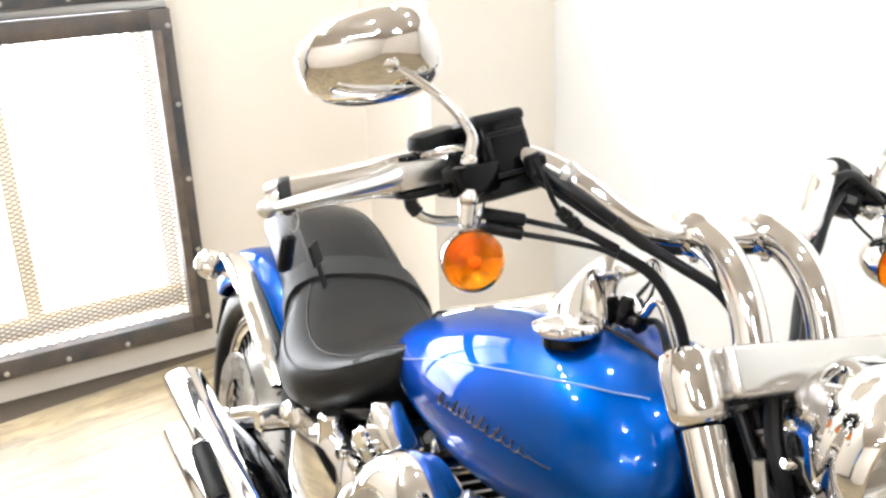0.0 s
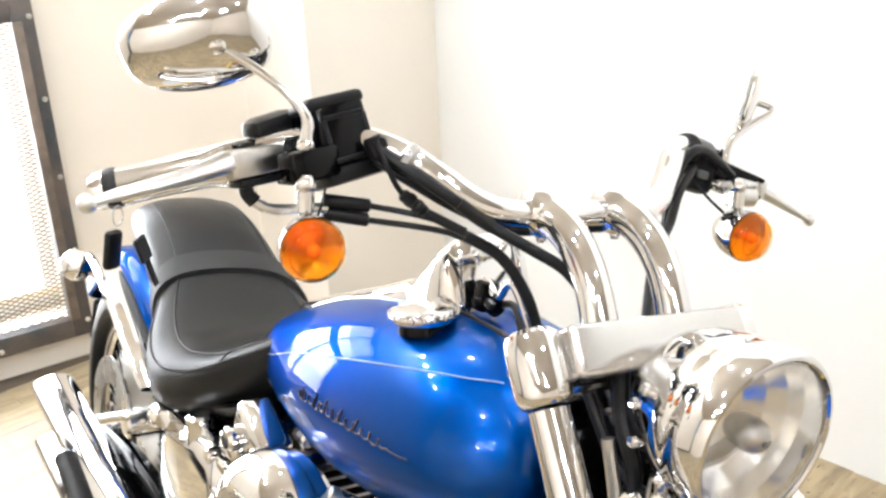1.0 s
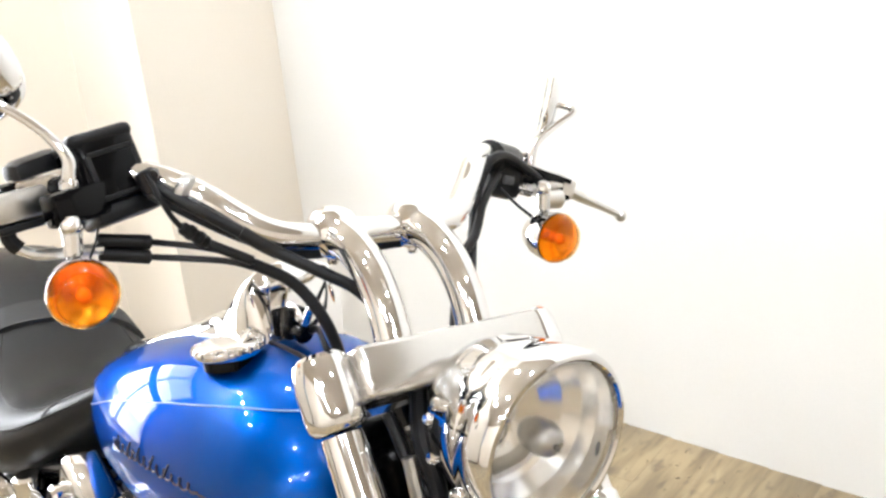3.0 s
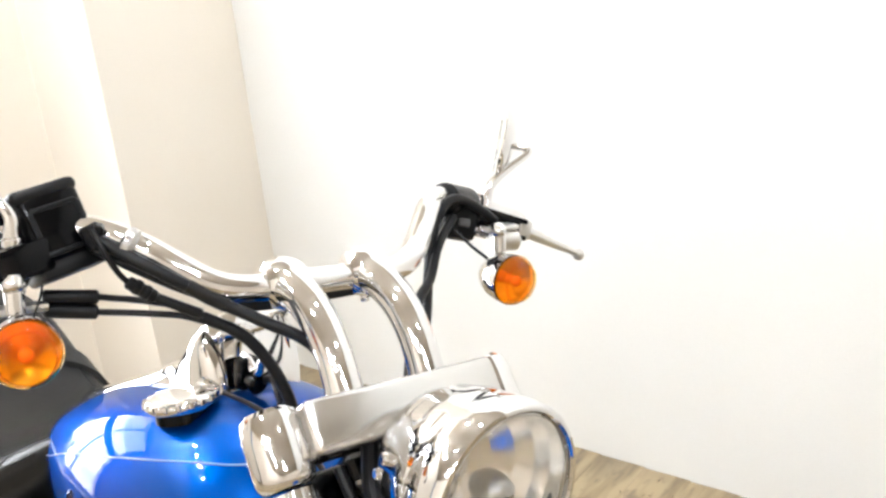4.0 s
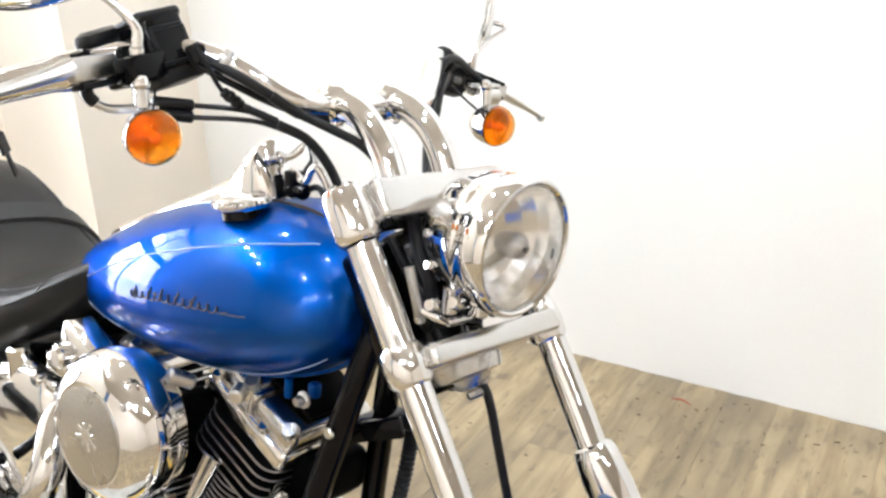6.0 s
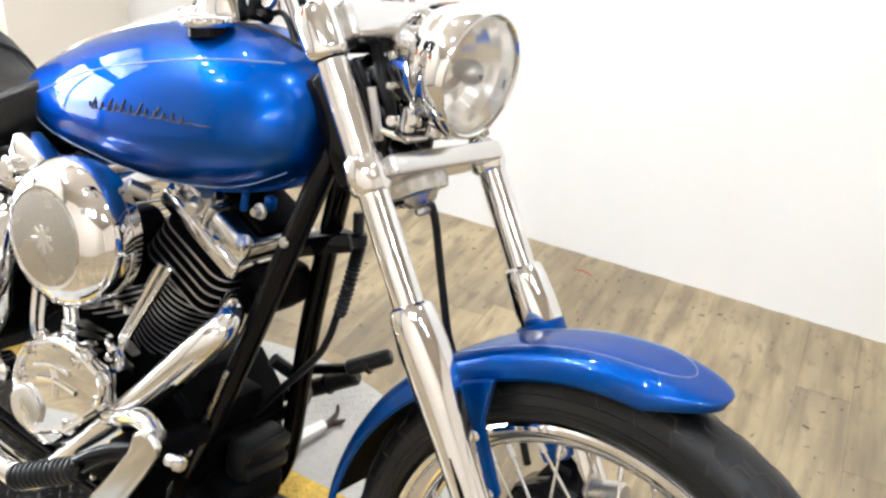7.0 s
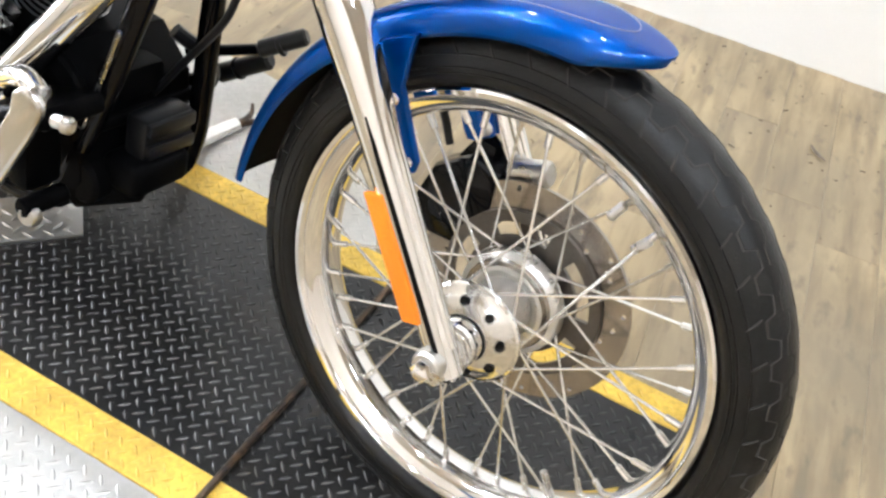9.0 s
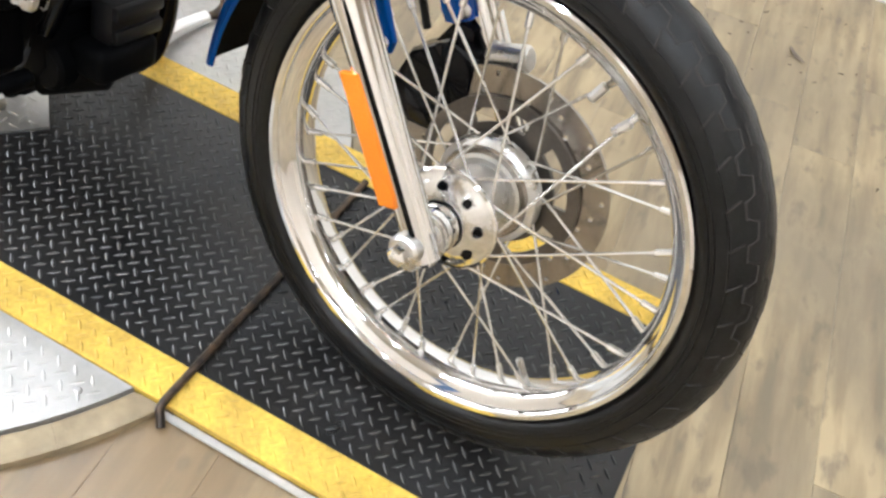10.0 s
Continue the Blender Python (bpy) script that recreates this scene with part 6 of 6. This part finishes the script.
def muffler(z0, z1, x0, x1, y):
    prof = [(0, 0.0), (0.028, 0.0), (0.039, 0.05), (0.0415, 0.10), (0.0415, 0.62), (0.040, 0.63), (0.0365, 0.63), (0.0365, 0.55), (0, 0.55)]
    bm = lathe(prof, 32)
    m = aim((x0, y, z0), (x1 - x0, -0.005, z1 - z0))
    for v in bm.verts:
        if v.co.y > 0.56:
            v.co.y += -0.9 * v.co.z
    mf = rear("muffler", moved(bm, m), CHROME, label="slash-cut chrome muffler")
    slots = [moved(block((0.040, 0.005, 0.004), (0, 0.10 + 0.010 * k, 0.0415), 0.001, 1), m @ Matrix.Rotation(radians(40), 4, "Y")) for k in range(12)]
    for slot in slots:
        rear("shield_vent", slot, FINS, mf)
    return mf


muffler(-0.005, 0.038, -1.20, -1.95, -0.180)
muffler(-0.145, -0.105, -1.22, -1.95, -0.172)
# passenger peg in front of the mufflers
ribbed = [(0, 0.0), (0.0150, 0.0)]
for k in range(26):
    ribbed += [(0.0150, 0.004 + 0.0056 * k), (0.0176, 0.0052 + 0.0056 * k), (0.0176, 0.0075 + 0.0056 * k), (0.0150, 0.0087 + 0.0056 * k)]
peg_line = aim((-1.348, -0.268, 0.118), (0.155, -0.008, -0.010))
pillion_peg = rear("foot_peg", moved(lathe(ribbed + [(0.0150, 0.156), (0, 0.156)], 20), peg_line), RUBBER, label="ribbed black rubber passenger peg")
rear("peg_end", moved(lathe([(0, -0.006), (0.014, -0.006), (0.0185, -0.002), (0.0185, 0.003), (0, 0.003)], 20), peg_line), CHROME, pillion_peg)
rear("peg_arm", tube([(-1.200, -0.275, 0.108), (-1.165, -0.262, 0.110), (-1.140, -0.215, 0.100), (-1.130, -0.160, 0.090)], [0.011, 0.010, 0.010, 0.010], 14, 4), BLACK, pillion_peg)

# regulator, low clutter and foot controls
reg = rear("voltage_regulator", block((0.042, 0.092, 0.068), (-0.552, -0.004, -0.026), 0.010), PLASTIC, label="black finned voltage regulator")
for k in range(2):
    rear("regulator_fin", block((0.012, 0.086, 0.022), (-0.530, -0.004, -0.006 - 0.034 * k), 0.005, 2), PLASTIC, reg)
rear("horn_cover", joined(block((0.07, 0.11, 0.055), (-0.555, -0.02, -0.080), 0.016, 3), rod((-0.60, -0.10, -0.10), (-0.60, 0.06, -0.10), 0.036, 24, 0.006)), FINS)
rear("front_engine_mount", joined(block((0.05, 0.08, 0.05), (-0.615, 0.0, 0.03), 0.01), rod((-0.60, -0.10, -0.02), (-0.60, 0.10, -0.02), 0.012, 12, 0.003)), FINS)
rear("engine_side_plate", moved(rod((-0.655, -0.105, 0.005), (-0.655, -0.09, 0.005), 0.070, 36, 0.004), Matrix()), FINS, label="round black cover below the front cylinder")
rear("oil_filter", joined(rod((-0.640, -0.08, -0.13), (-0.560, -0.02, -0.10), 0.038, 24, 0.008)), FINS, label="black oil filter")
pedal = rear("brake_pedal", joined(moved(prism([(-0.538, 0.112), (-0.518, 0.110), (-0.509, 0.100), (-0.510, 0.086), (-0.530, 0.046), (-0.592, -0.060), (-0.612, -0.086), (-0.640, -0.096), (-0.656, -0.084), (-0.640, -0.052), (-0.590, 0.024), (-0.560, 0.072), (-0.554, 0.100)], 0.014, 0.005, 3), Matrix.Translation((0, -0.233, 0)))), POLISHED, label="chrome forward brake pedal lever")
rear("pedal_arm", tube([(-0.525, -0.226, 0.104), (-0.565, -0.214, 0.106), (-0.630, -0.196, 0.070), (-0.690, -0.17, 0.03)], [0.015, 0.014, 0.012, 0.012], 14, 5), CHROME, pedal)
rear("pedal_pivot", joined(bolt((-0.640, -0.243, -0.083), (0, -1, 0), 0.015, 0.010), bolt((-0.655, -0.236, -0.085), (0, -1, 0), 0.022, 0.006)), ALLOY, pedal)
rear("pedal_bolt", joined(rod((-0.508, -0.222, 0.080), (-0.490, -0.216, 0.080), 0.008, 8, 0.002), rod((-0.496, -0.219, 0.080), (-0.482, -0.214, 0.080), 0.0105, 14, 0.003)), SATIN, pedal)
peg_m = [(-0.665, -0.225, -0.018), (-0.775, -0.255, -0.078)]
peg_prof = [(0, 0.0), (0.0165, 0.0)]
for k in range(12):
    peg_prof += [(0.0165, 0.010 + 0.0098 * k), (0.0195, 0.012 + 0.0098 * k), (0.0195, 0.0155 + 0.0098 * k), (0.0165, 0.0175 + 0.0098 * k)]
peg = rear("foot_peg", moved(lathe(peg_prof + [(0.0165, 0.129), (0, 0.129)], 20), aim(peg_m[0], Vector(peg_m[1]) - Vector(peg_m[0]))), RUBBER, label="ribbed black rubber foot peg")
rear("peg_arm", joined(tube([(-0.590, -0.20, 0.040), (-0.640, -0.212, 0.012), (-0.672, -0.226, -0.016)], [0.014, 0.014, 0.016], 14, 4), bolt((-0.660, -0.238, -0.008), (0, -1, 0), 0.010, 0.006)), BLACK, peg)
rear("control_bracket", joined(block((0.10, 0.10, 0.03), (-0.60, -0.15, 0.03), 0.008, 2, pose(0, 0, 0, 0, -20, 0)), block((0.04, 0.06, 0.09), (-0.625, -0.15, -0.05), 0.01), rod((-0.59, -0.20, -0.10), (-0.59, -0.13, -0.10), 0.014, 14, 0.003)), FINS)
rear("master_cylinder_bolt", joined(bolt((-0.585, -0.185, -0.110), (0.2, -1, 0), 0.016, 0.014), bolt((-0.60, -0.17, -0.125), (0.2, -1, 0), 0.012, 0.01)), SATIN)
# left side pegs
lp = rear("foot_peg", joined(rod((-0.560, 0.20, 0.045), (-0.500, 0.235, 0.085), 0.014, 16, 0.004), rod((-0.535, 0.215, 0.058), (-0.530, 0.218, 0.062), 0.017, 16, 0.001)), RUBBER, label="black rubber shift peg")
rear("shift_lever", tube([(-0.680, 0.18, -0.005), (-0.62, 0.19, 0.020), (-0.555, 0.20, 0.048)], 0.009, 12, 4), BLACK, lp)
lp2 = rear("foot_peg", rod((-0.640, 0.21, -0.035), (-0.560, 0.235, 0.020), 0.016, 16, 0.005), RUBBER, label="ribbed black rubber foot peg")
rear("peg_arm", joined(rod((-0.70, 0.16, -0.07), (-0.64, 0.21, -0.035), 0.011, 12, 0.002), rod((-0.61, 0.219, -0.015), (-0.606, 0.220, -0.012), 0.0185, 16, 0.001)), BLACK, lp2)
# clutch cable with its ribbed boot, and a loop of wire
boot_line = spline([(-0.4535, 0.035, 0.338), (-0.456, 0.035, 0.310), (-0.461, 0.035, 0.270), (-0.468, 0.035, 0.228)], 8)
fine = spline(boot_line, 6)
rear("cable_boot", tube(fine, [0.0082 + 0.0021 * math.sin(2 * math.pi * k / 9) for k in range(len(fine))], 16, 1, smooth=False), CABLE, label="ribbed rubber cable boot")
rear("boot_head", joined(rod((-0.458, 0.035, 0.356), (-0.4562, 0.035, 0.337), 0.0135, 14, 0.003), rod((-0.462, 0.034, 0.385), (-0.458, 0.035, 0.356), 0.008, 12, 0.002)), CABLE)
rear("clutch_cable_lower", tube([(-0.471, 0.035, 0.230), (-0.481, 0.035, 0.185), (-0.501, 0.035, 0.141), (-0.560, 0.035, 0.060), (-0.610, 0.03, -0.01), (-0.68, 0.04, -0.06)], 0.0055, 10, 6), CABLE)
rear("wire_loop", tube([(-0.60, 0.06, 0.09), (-0.57, 0.10, 0.05), (-0.58, 0.12, 0.0), (-0.63, 0.10, -0.05)], 0.011, 10, 6), CABLE)
rear("primary_cover_edge", joined(block((0.36, 0.05, 0.18), (-0.93, 0.15, -0.05), 0.03, 3), rod((-0.775, 0.12, -0.07), (-0.775, 0.185, -0.07), 0.085, 32, 0.012)), BLACK, label="black primary cover")
stand = rear("side_stand", tube([(-0.70, 0.10, -0.17), (-0.725, 0.18, -0.215), (-0.760, 0.30, -0.262), (-0.774, 0.37, -0.270), (-0.767, 0.435, -0.262)], [0.015, 0.015, 0.0155, 0.016, 0.0135], 14, 5), CHROME, label="chrome side stand folded out")
rear("stand_foot", joined(tube([(-0.768, 0.425, -0.264), (-0.766, 0.455, -0.262), (-0.772, 0.482, -0.254), (-0.780, 0.492, -0.240)], [0.010, 0.008, 0.005, 0.003], 10, 4), tube([(-0.766, 0.450, -0.262), (-0.755, 0.470, -0.262), (-0.748, 0.482, -0.258)], [0.008, 0.006, 0.003], 8, 4)), RODMAT, stand, "bent dark end of the stand")

# ---- seat and tail ----
SEAT = [  # x, half width, top, bottom
    (-0.985, 0.030, 0.452, 0.425), (-1.00, 0.060, 0.450, 0.385), (-1.06, 0.100, 0.418, 0.320), (-1.15, 0.140, 0.370, 0.255), (-1.25, 0.162, 0.352, 0.210), (-1.34, 0.158, 0.368, 0.200),
    (-1.42, 0.136, 0.410, 0.225), (-1.50, 0.124, 0.466, 0.270), (-1.58, 0.116, 0.490, 0.320), (-1.67, 0.104, 0.480, 0.355), (-1.75, 0.080, 0.440, 0.370), (-1.79, 0.035, 0.405, 0.382)]
SEAT = smooth_rows([(x, w * (1.0 - 0.07 * max(0.0, min(1.0, (-1.32 - x) / 0.12))), top - 0.014 * max(0.0, min(1.0, (-1.42 - x) / 0.1)), low) for x, w, top, low in SEAT], 5)


def seat_at(row, a, out=0.0):
    x, w, top, low = row
    zc = top * 0.55 + low * 0.45
    c, s = math.cos(a), math.sin(a)
    n = 2.6
    h = (top - zc) if s >= 0 else (zc - low)
    y = 0.026 * max(-0.35, min(1.0, (-1.27 - x) / 0.16)) - (w + out) * math.copysign(abs(c) ** (2 / n), c)
    z = zc + (h + out) * math.copysign(abs(s) ** (2 / n), s)
    return Vector((x, y, z))


seat = rear("seat", skin([[seat_at(r, 2 * math.pi * k / 40) for k in range(40)] for r in SEAT]), LEATHER, label="stepped black leather two-up seat", sharp=1.3)
mid = [r for r in SEAT if -1.66 < r[0] < -1.03]
for a in (50, 130):
    rear("seat_seam", tube([seat_at(r, radians(a), 0.0003) for r in mid], 0.0017, 6, 1, smooth=False), LEATHER_MATT, seat)
for a in (18, 162):
    rear("seat_piping", tube([seat_at(r, radians(a), 0.0003) for r in mid if r[0] > -1.45], 0.0022, 6, 1, smooth=False), LEATHER_MATT, seat)
cross_row = min(SEAT, key=lambda r: abs(r[0] + 1.10))
rear("seat_seam", tube([seat_at(cross_row, radians(a), 0.0004) for a in range(22, 160, 6)], 0.0016, 6, 1, smooth=False), LEATHER_MATT, seat)


def seat_row(x):
    """The seat's cross-section at x."""
    rows = sorted(SEAT)
    return (x, *[float(np.interp(x, [r[0] for r in rows], [r[k] for r in rows])) for k in (1, 2, 3)])


strap_ring = []
for a in range(-16, 198, 6):
    near, far = seat_row(-1.425 + 0.05 * a / 180), seat_row(-1.462 + 0.05 * a / 180)
    strap_ring.append([seat_at(near, radians(a), 0.008), seat_at(far, radians(a), 0.008), seat_at(far, radians(a), -0.002), seat_at(near, radians(a), -0.002)])
rear("seat_strap", skin(strap_ring), LEATHER_MATT, seat, "black leather passenger strap")

# rear fender, struts, rear wheel
RAX = Vector((-1.690, 0, -0.020))
RM = Matrix.Translation(RAX)
rf = rear("rear_fender", moved(fender(0.372, radians(38), radians(138), 0.098, 0.075, 60, 0.0, 0.06), RM), BLUE, label="glossy blue rear fender")
for s in (-1, 1):
    strut = tube([(-1.36, s * 0.125, 0.215), (-1.45, s * 0.122, 0.255), (-1.60, s * 0.118, 0.310), (-1.74, s * 0.113, 0.330), (-1.86, s * 0.108, 0.300)], [0.022, 0.030, 0.030, 0.026, 0.012], 16, 6, flat=0.35)
    rear("fender_strut", strut, CHROME, rf, "broad chrome fender strut")
    at = Vector((-1.815, s * 0.142, 0.294))
    ts = rear("rear_turn_signal", moved(lathe([(0, -0.044), (0.012, -0.042), (0.023, -0.032), (0.030, -0.016), (0.0325, 0.004), (0.030, 0.008), (0, 0.008)], 32), aim(at, (-1, 0, 0))), CHROME, label="chrome bullet rear turn signal")
    rear("lens", moved(lathe([(0, 0.022), (0.014, 0.020), (0.024, 0.014), (0.029, 0.006), (0, 0.004)], 32), aim(at, (-1, 0, 0))), ORANGE, ts)
    rear("stalk", tube([at + Vector((0.01, -s * 0.02, -0.01)), at + Vector((0.03, -s * 0.045, -0.02))], 0.009, 12, 3), CHROME, ts)
plate = rear("number_plate_holder", block((0.012, 0.18, 0.11), (-1.985, 0.025, 0.105), 0.006, 2, pose(0, 0, 0, 0, 18, 0)), PLASTIC, label="black plate holder on the rear fender")
rear("holder_arm", joined(block((0.14, 0.03, 0.012), (-1.925, -0.005, 0.14), 0.003), block((0.012, 0.10, 0.016), (-1.922, -0.015, 0.125), 0.003)), BLACK, plate)
for z in (0.048, 0.075, 0.098):
    rear("plate_bar", block((0.003, 0.030 if z > 0.05 else 0.06, 0.005), (-1.972, -0.015, z + 0.02), 0.001, 1, pose(0, 0, 0, 0, 18, 0)), WALL, plate)
rwheel = rear("rear_wheel", moved(lathe([(0.232, -0.058), (0.232, -0.053), (0.220, -0.050), (0.206, -0.040), (0.198, -0.02), (0.198, 0.02), (0.206, 0.04), (0.22, 0.05), (0.232, 0.053), (0.232, 0.058), (0.216, 0.060), (0.196, 0.050), (0.188, 0.02), (0.188, -0.02), (0.196, -0.05), (0.216, -0.06)], 72, close=True), RM), CHROME, label="polished disc-style rear wheel")
rear("tyre", moved(tyre(0.328, 0.232, 0.078, 96), RM), RUBBER, rwheel, "wide black rear tyre")
rear("wheel_disc", moved(lathe([(0.20, -0.040), (0.16, -0.050), (0.10, -0.052), (0.05, -0.060), (0.0, -0.060), (0.0, 0.06), (0.05, 0.06), (0.10, 0.052), (0.16, 0.050), (0.20, 0.040)], 60), RM), ALLOY, rwheel)
slots = []
for k in range(40):
    a = 2 * math.pi * k / 40
    slots.append(moved(block((0.005, 0.006, 0.050), (0, -0.048, 0.170), 0.001, 1), RM @ Matrix.Rotation(a, 4, "Y")))
for slot in slots:
    rear("wheel_slot", slot, FINS, rwheel)
rear("rear_brake_disc", moved(rotor(0.146, 0.09, -0.095, 27), RM), SATIN, rwheel, "drilled steel rear disc")
rear("rear_axle_cover", moved(lathe([(0, 0.145), (0.02, 0.142), (0.03, 0.13), (0.03, 0.06), (0, 0.06)], 24), RM @ aim((0, 0, 0), (0, -1, 0))), CHROME, rwheel)
# swing arm and chrome pivot cover
rear("swing_arm", joined(tube([(-1.22, -0.12, 0.02), (-1.45, -0.125, 0.03), (-1.69, -0.12, -0.02)], 0.022, 14, 5), tube([(-1.22, 0.12, 0.02), (-1.45, 0.125, 0.03), (-1.69, 0.12, -0.02)], 0.022, 14, 5)), BLACK, label="black swing arm")
rear("peg_mount", joined(rod((-1.285, -0.125, 0.195), (-1.285, -0.195, 0.195), 0.022, 20, 0.005), rod((-1.255, -0.15, 0.225), (-1.225, -0.15, 0.225), 0.020, 20, 0.005), tube([(-1.29, -0.15, 0.19), (-1.36, -0.17, 0.17), (-1.42, -0.19, 0.14)], 0.010, 12, 4)), CHROME, label="chrome passenger peg mount")
# oil tank under the seat
tank_out = [(-1.235, -0.02), (-1.268, 0.10), (-1.262, 0.20), (-1.225, 0.238), (-1.10, 0.262), (-1.03, 0.258), (-1.005, 0.20), (-1.00, 0.06), (-1.05, -0.04), (-1.15, -0.05)]
oil = rear("oil_tank", joined(moved(prism(tank_out, 0.31, 0.034, 5), Matrix.Translation((0, 0.005, 0)))), CHROME, label="chrome horseshoe oil tank below the seat")
rear("oil_filler_cap", joined(moved(lathe([(0, 0.034), (0.016, 0.034), (0.021, 0.030), (0.0215, 0.0), (0.024, -0.02), (0.022, -0.06), (0, -0.06)], 28), aim((-1.125, -0.128, 0.245), (-0.05, -0.12, 1)))), CHROME, oil, "chrome filler cap")
rear("tank_strap", joined(block((0.016, 0.012, 0.16), (-1.045, -0.128, 0.15), 0.004), block((0.05, 0.02, 0.02), (-1.035, -0.13, 0.245), 0.006), rod((-1.05, -0.13, 0.25), (-1.05, -0.15, 0.25), 0.012, 12, 0.003)), CHROME, oil)
rear("coil_cover", joined(block((0.10, 0.05, 0.06), (-0.965, -0.105, 0.315), 0.012, 3, pose(0, 0, 0, 0, 20, 0)), block((0.06, 0.04, 0.035), (-1.005, -0.12, 0.285), 0.010, 3), rod((-0.99, -0.12, 0.305), (-0.99, -0.148, 0.305), 0.018, 18, 0.005)), CHROME, label="chrome bracket cover behind the air cleaner")
rear("battery_side", block((0.10, 0.20, 0.16), (-1.34, 0.0, 0.07), 0.02), BLACK)

# ---- plank floor and floor litter, last ----
PW, PL = 0.128, 1.06
PA = radians(13.6)
PD = Vector((-math.sin(PA), math.cos(PA), 0))      # along the planks
PX = Vector((math.cos(PA), math.sin(PA), 0))
plank_bm = block((PW - 0.0004, PL - 0.0004, 0.012), (0, 0, 0), 0.0006, 1)
plank_me = bpy.data.meshes.new("floor_plank")
plank_bm.to_mesh(plank_me)
plank_bm.free()
plank_me.materials.append(WOOD)
rng = random.Random(7)
ROOM = [p.xy for p in (SOUTH, SOUTH + U * 6.9, NORTH_END, CORNER_B, CORNER_A, APEX, WIN + VW * 0.7)]


def stretch(p, way):
    """How far a line on plan runs inside the room, before and after p."""
    hits = []
    for a, b in zip(ROOM, ROOM[1:] + ROOM[:1]):
        e = b - a
        den = way.x * e.y - way.y * e.x
        if abs(den) > 1e-6:
            d = a - p
            s, t = (d.x * e.y - d.y * e.x) / den, (d.x * way.y - d.y * way.x) / den
            if 0 <= t <= 1:
                hits.append(s)
    return (min(hits), max(hits)) if len(hits) > 1 else (0.0, 0.0)


for i in range(-34, 40):
    off = rng.uniform(0, PL)
    low, high = stretch((PX * (i * PW)).xy, PD.xy)
    for j in range(-6, 7):
        s0, s1 = max(low, j * PL + off - PL / 2), min(high, j * PL + off + PL / 2)
        if s1 - s0 < 0.02:
            continue
        me = plank_me
        if s1 - s0 < PL - 0.001:
            cut = block((PW - 0.0004, s1 - s0 - 0.0004, 0.012), (0, 0, 0), 0.0006, 1)
            me = bpy.data.meshes.new("floor_plank")
            cut.to_mesh(me)
            cut.free()
            me.materials.append(WOOD)
        ob = new("floor_plank", me)
        ob.matrix_world = Matrix.Translation(PX * (i * PW) + PD * ((s0 + s1) / 2) + Vector((0, 0, WOODZ - 0.006))) @ Matrix.Rotation(PA, 4, "Z")
        ob.parent = sub

# dust, lint and small scraps that have gathered towards the wall
def litter(count, seed):
    rng = random.Random(seed)
    out = []
    for _ in range(count):
        d = abs(rng.gauss(0, 0.16)) + 0.012
        if rng.random() < 0.45:
            d = rng.uniform(0.05, 0.75)
        p = Vector((-1.0, 1.385, 0)) + U * rng.uniform(-0.5, 1.9) - V * d
        z = WOODZ + 0.0012
        n = rng.randint(1, 4)
        a = rng.uniform(0, math.pi)
        pts = [Vector((p.x, p.y, z))]
        for _k in range(n):
            a += rng.uniform(-0.9, 0.9)
            pts.append(pts[-1] + Vector((math.cos(a), math.sin(a), 0)) * rng.uniform(0.0015, 0.0055))
        out.append(tube(pts, rng.uniform(0.0004, 0.0012), 5, 2))
    return joined(*out)


tagged(part("floor_litter", litter(230, 3), LINT, None), "dark lint and crumbs of dirt on the plank floor", "litter", kind="stuff")
scrap = tube([(-0.79, 1.350, WOODZ + 0.003), (-0.765, 1.362, WOODZ + 0.004), (-0.735, 1.357, WOODZ + 0.003)], [0.002, 0.004, 0.002], 6, 4, flat=0.5)
tagged(part("red_scrap", scrap, REDLINT, None), "small red plastic scrap on the floor by the wall", "scrap")
chip = tube([(0.105, 1.27, WOODZ + 0.003), (0.125, 1.245, WOODZ + 0.005), (0.15, 1.235, WOODZ + 0.003)], [0.003, 0.006, 0.002], 6, 4, flat=0.4)
tagged(part("leaf_scrap", chip, RUSTY, None), "curled brown leaf scrap on the plank floor", "scrap")
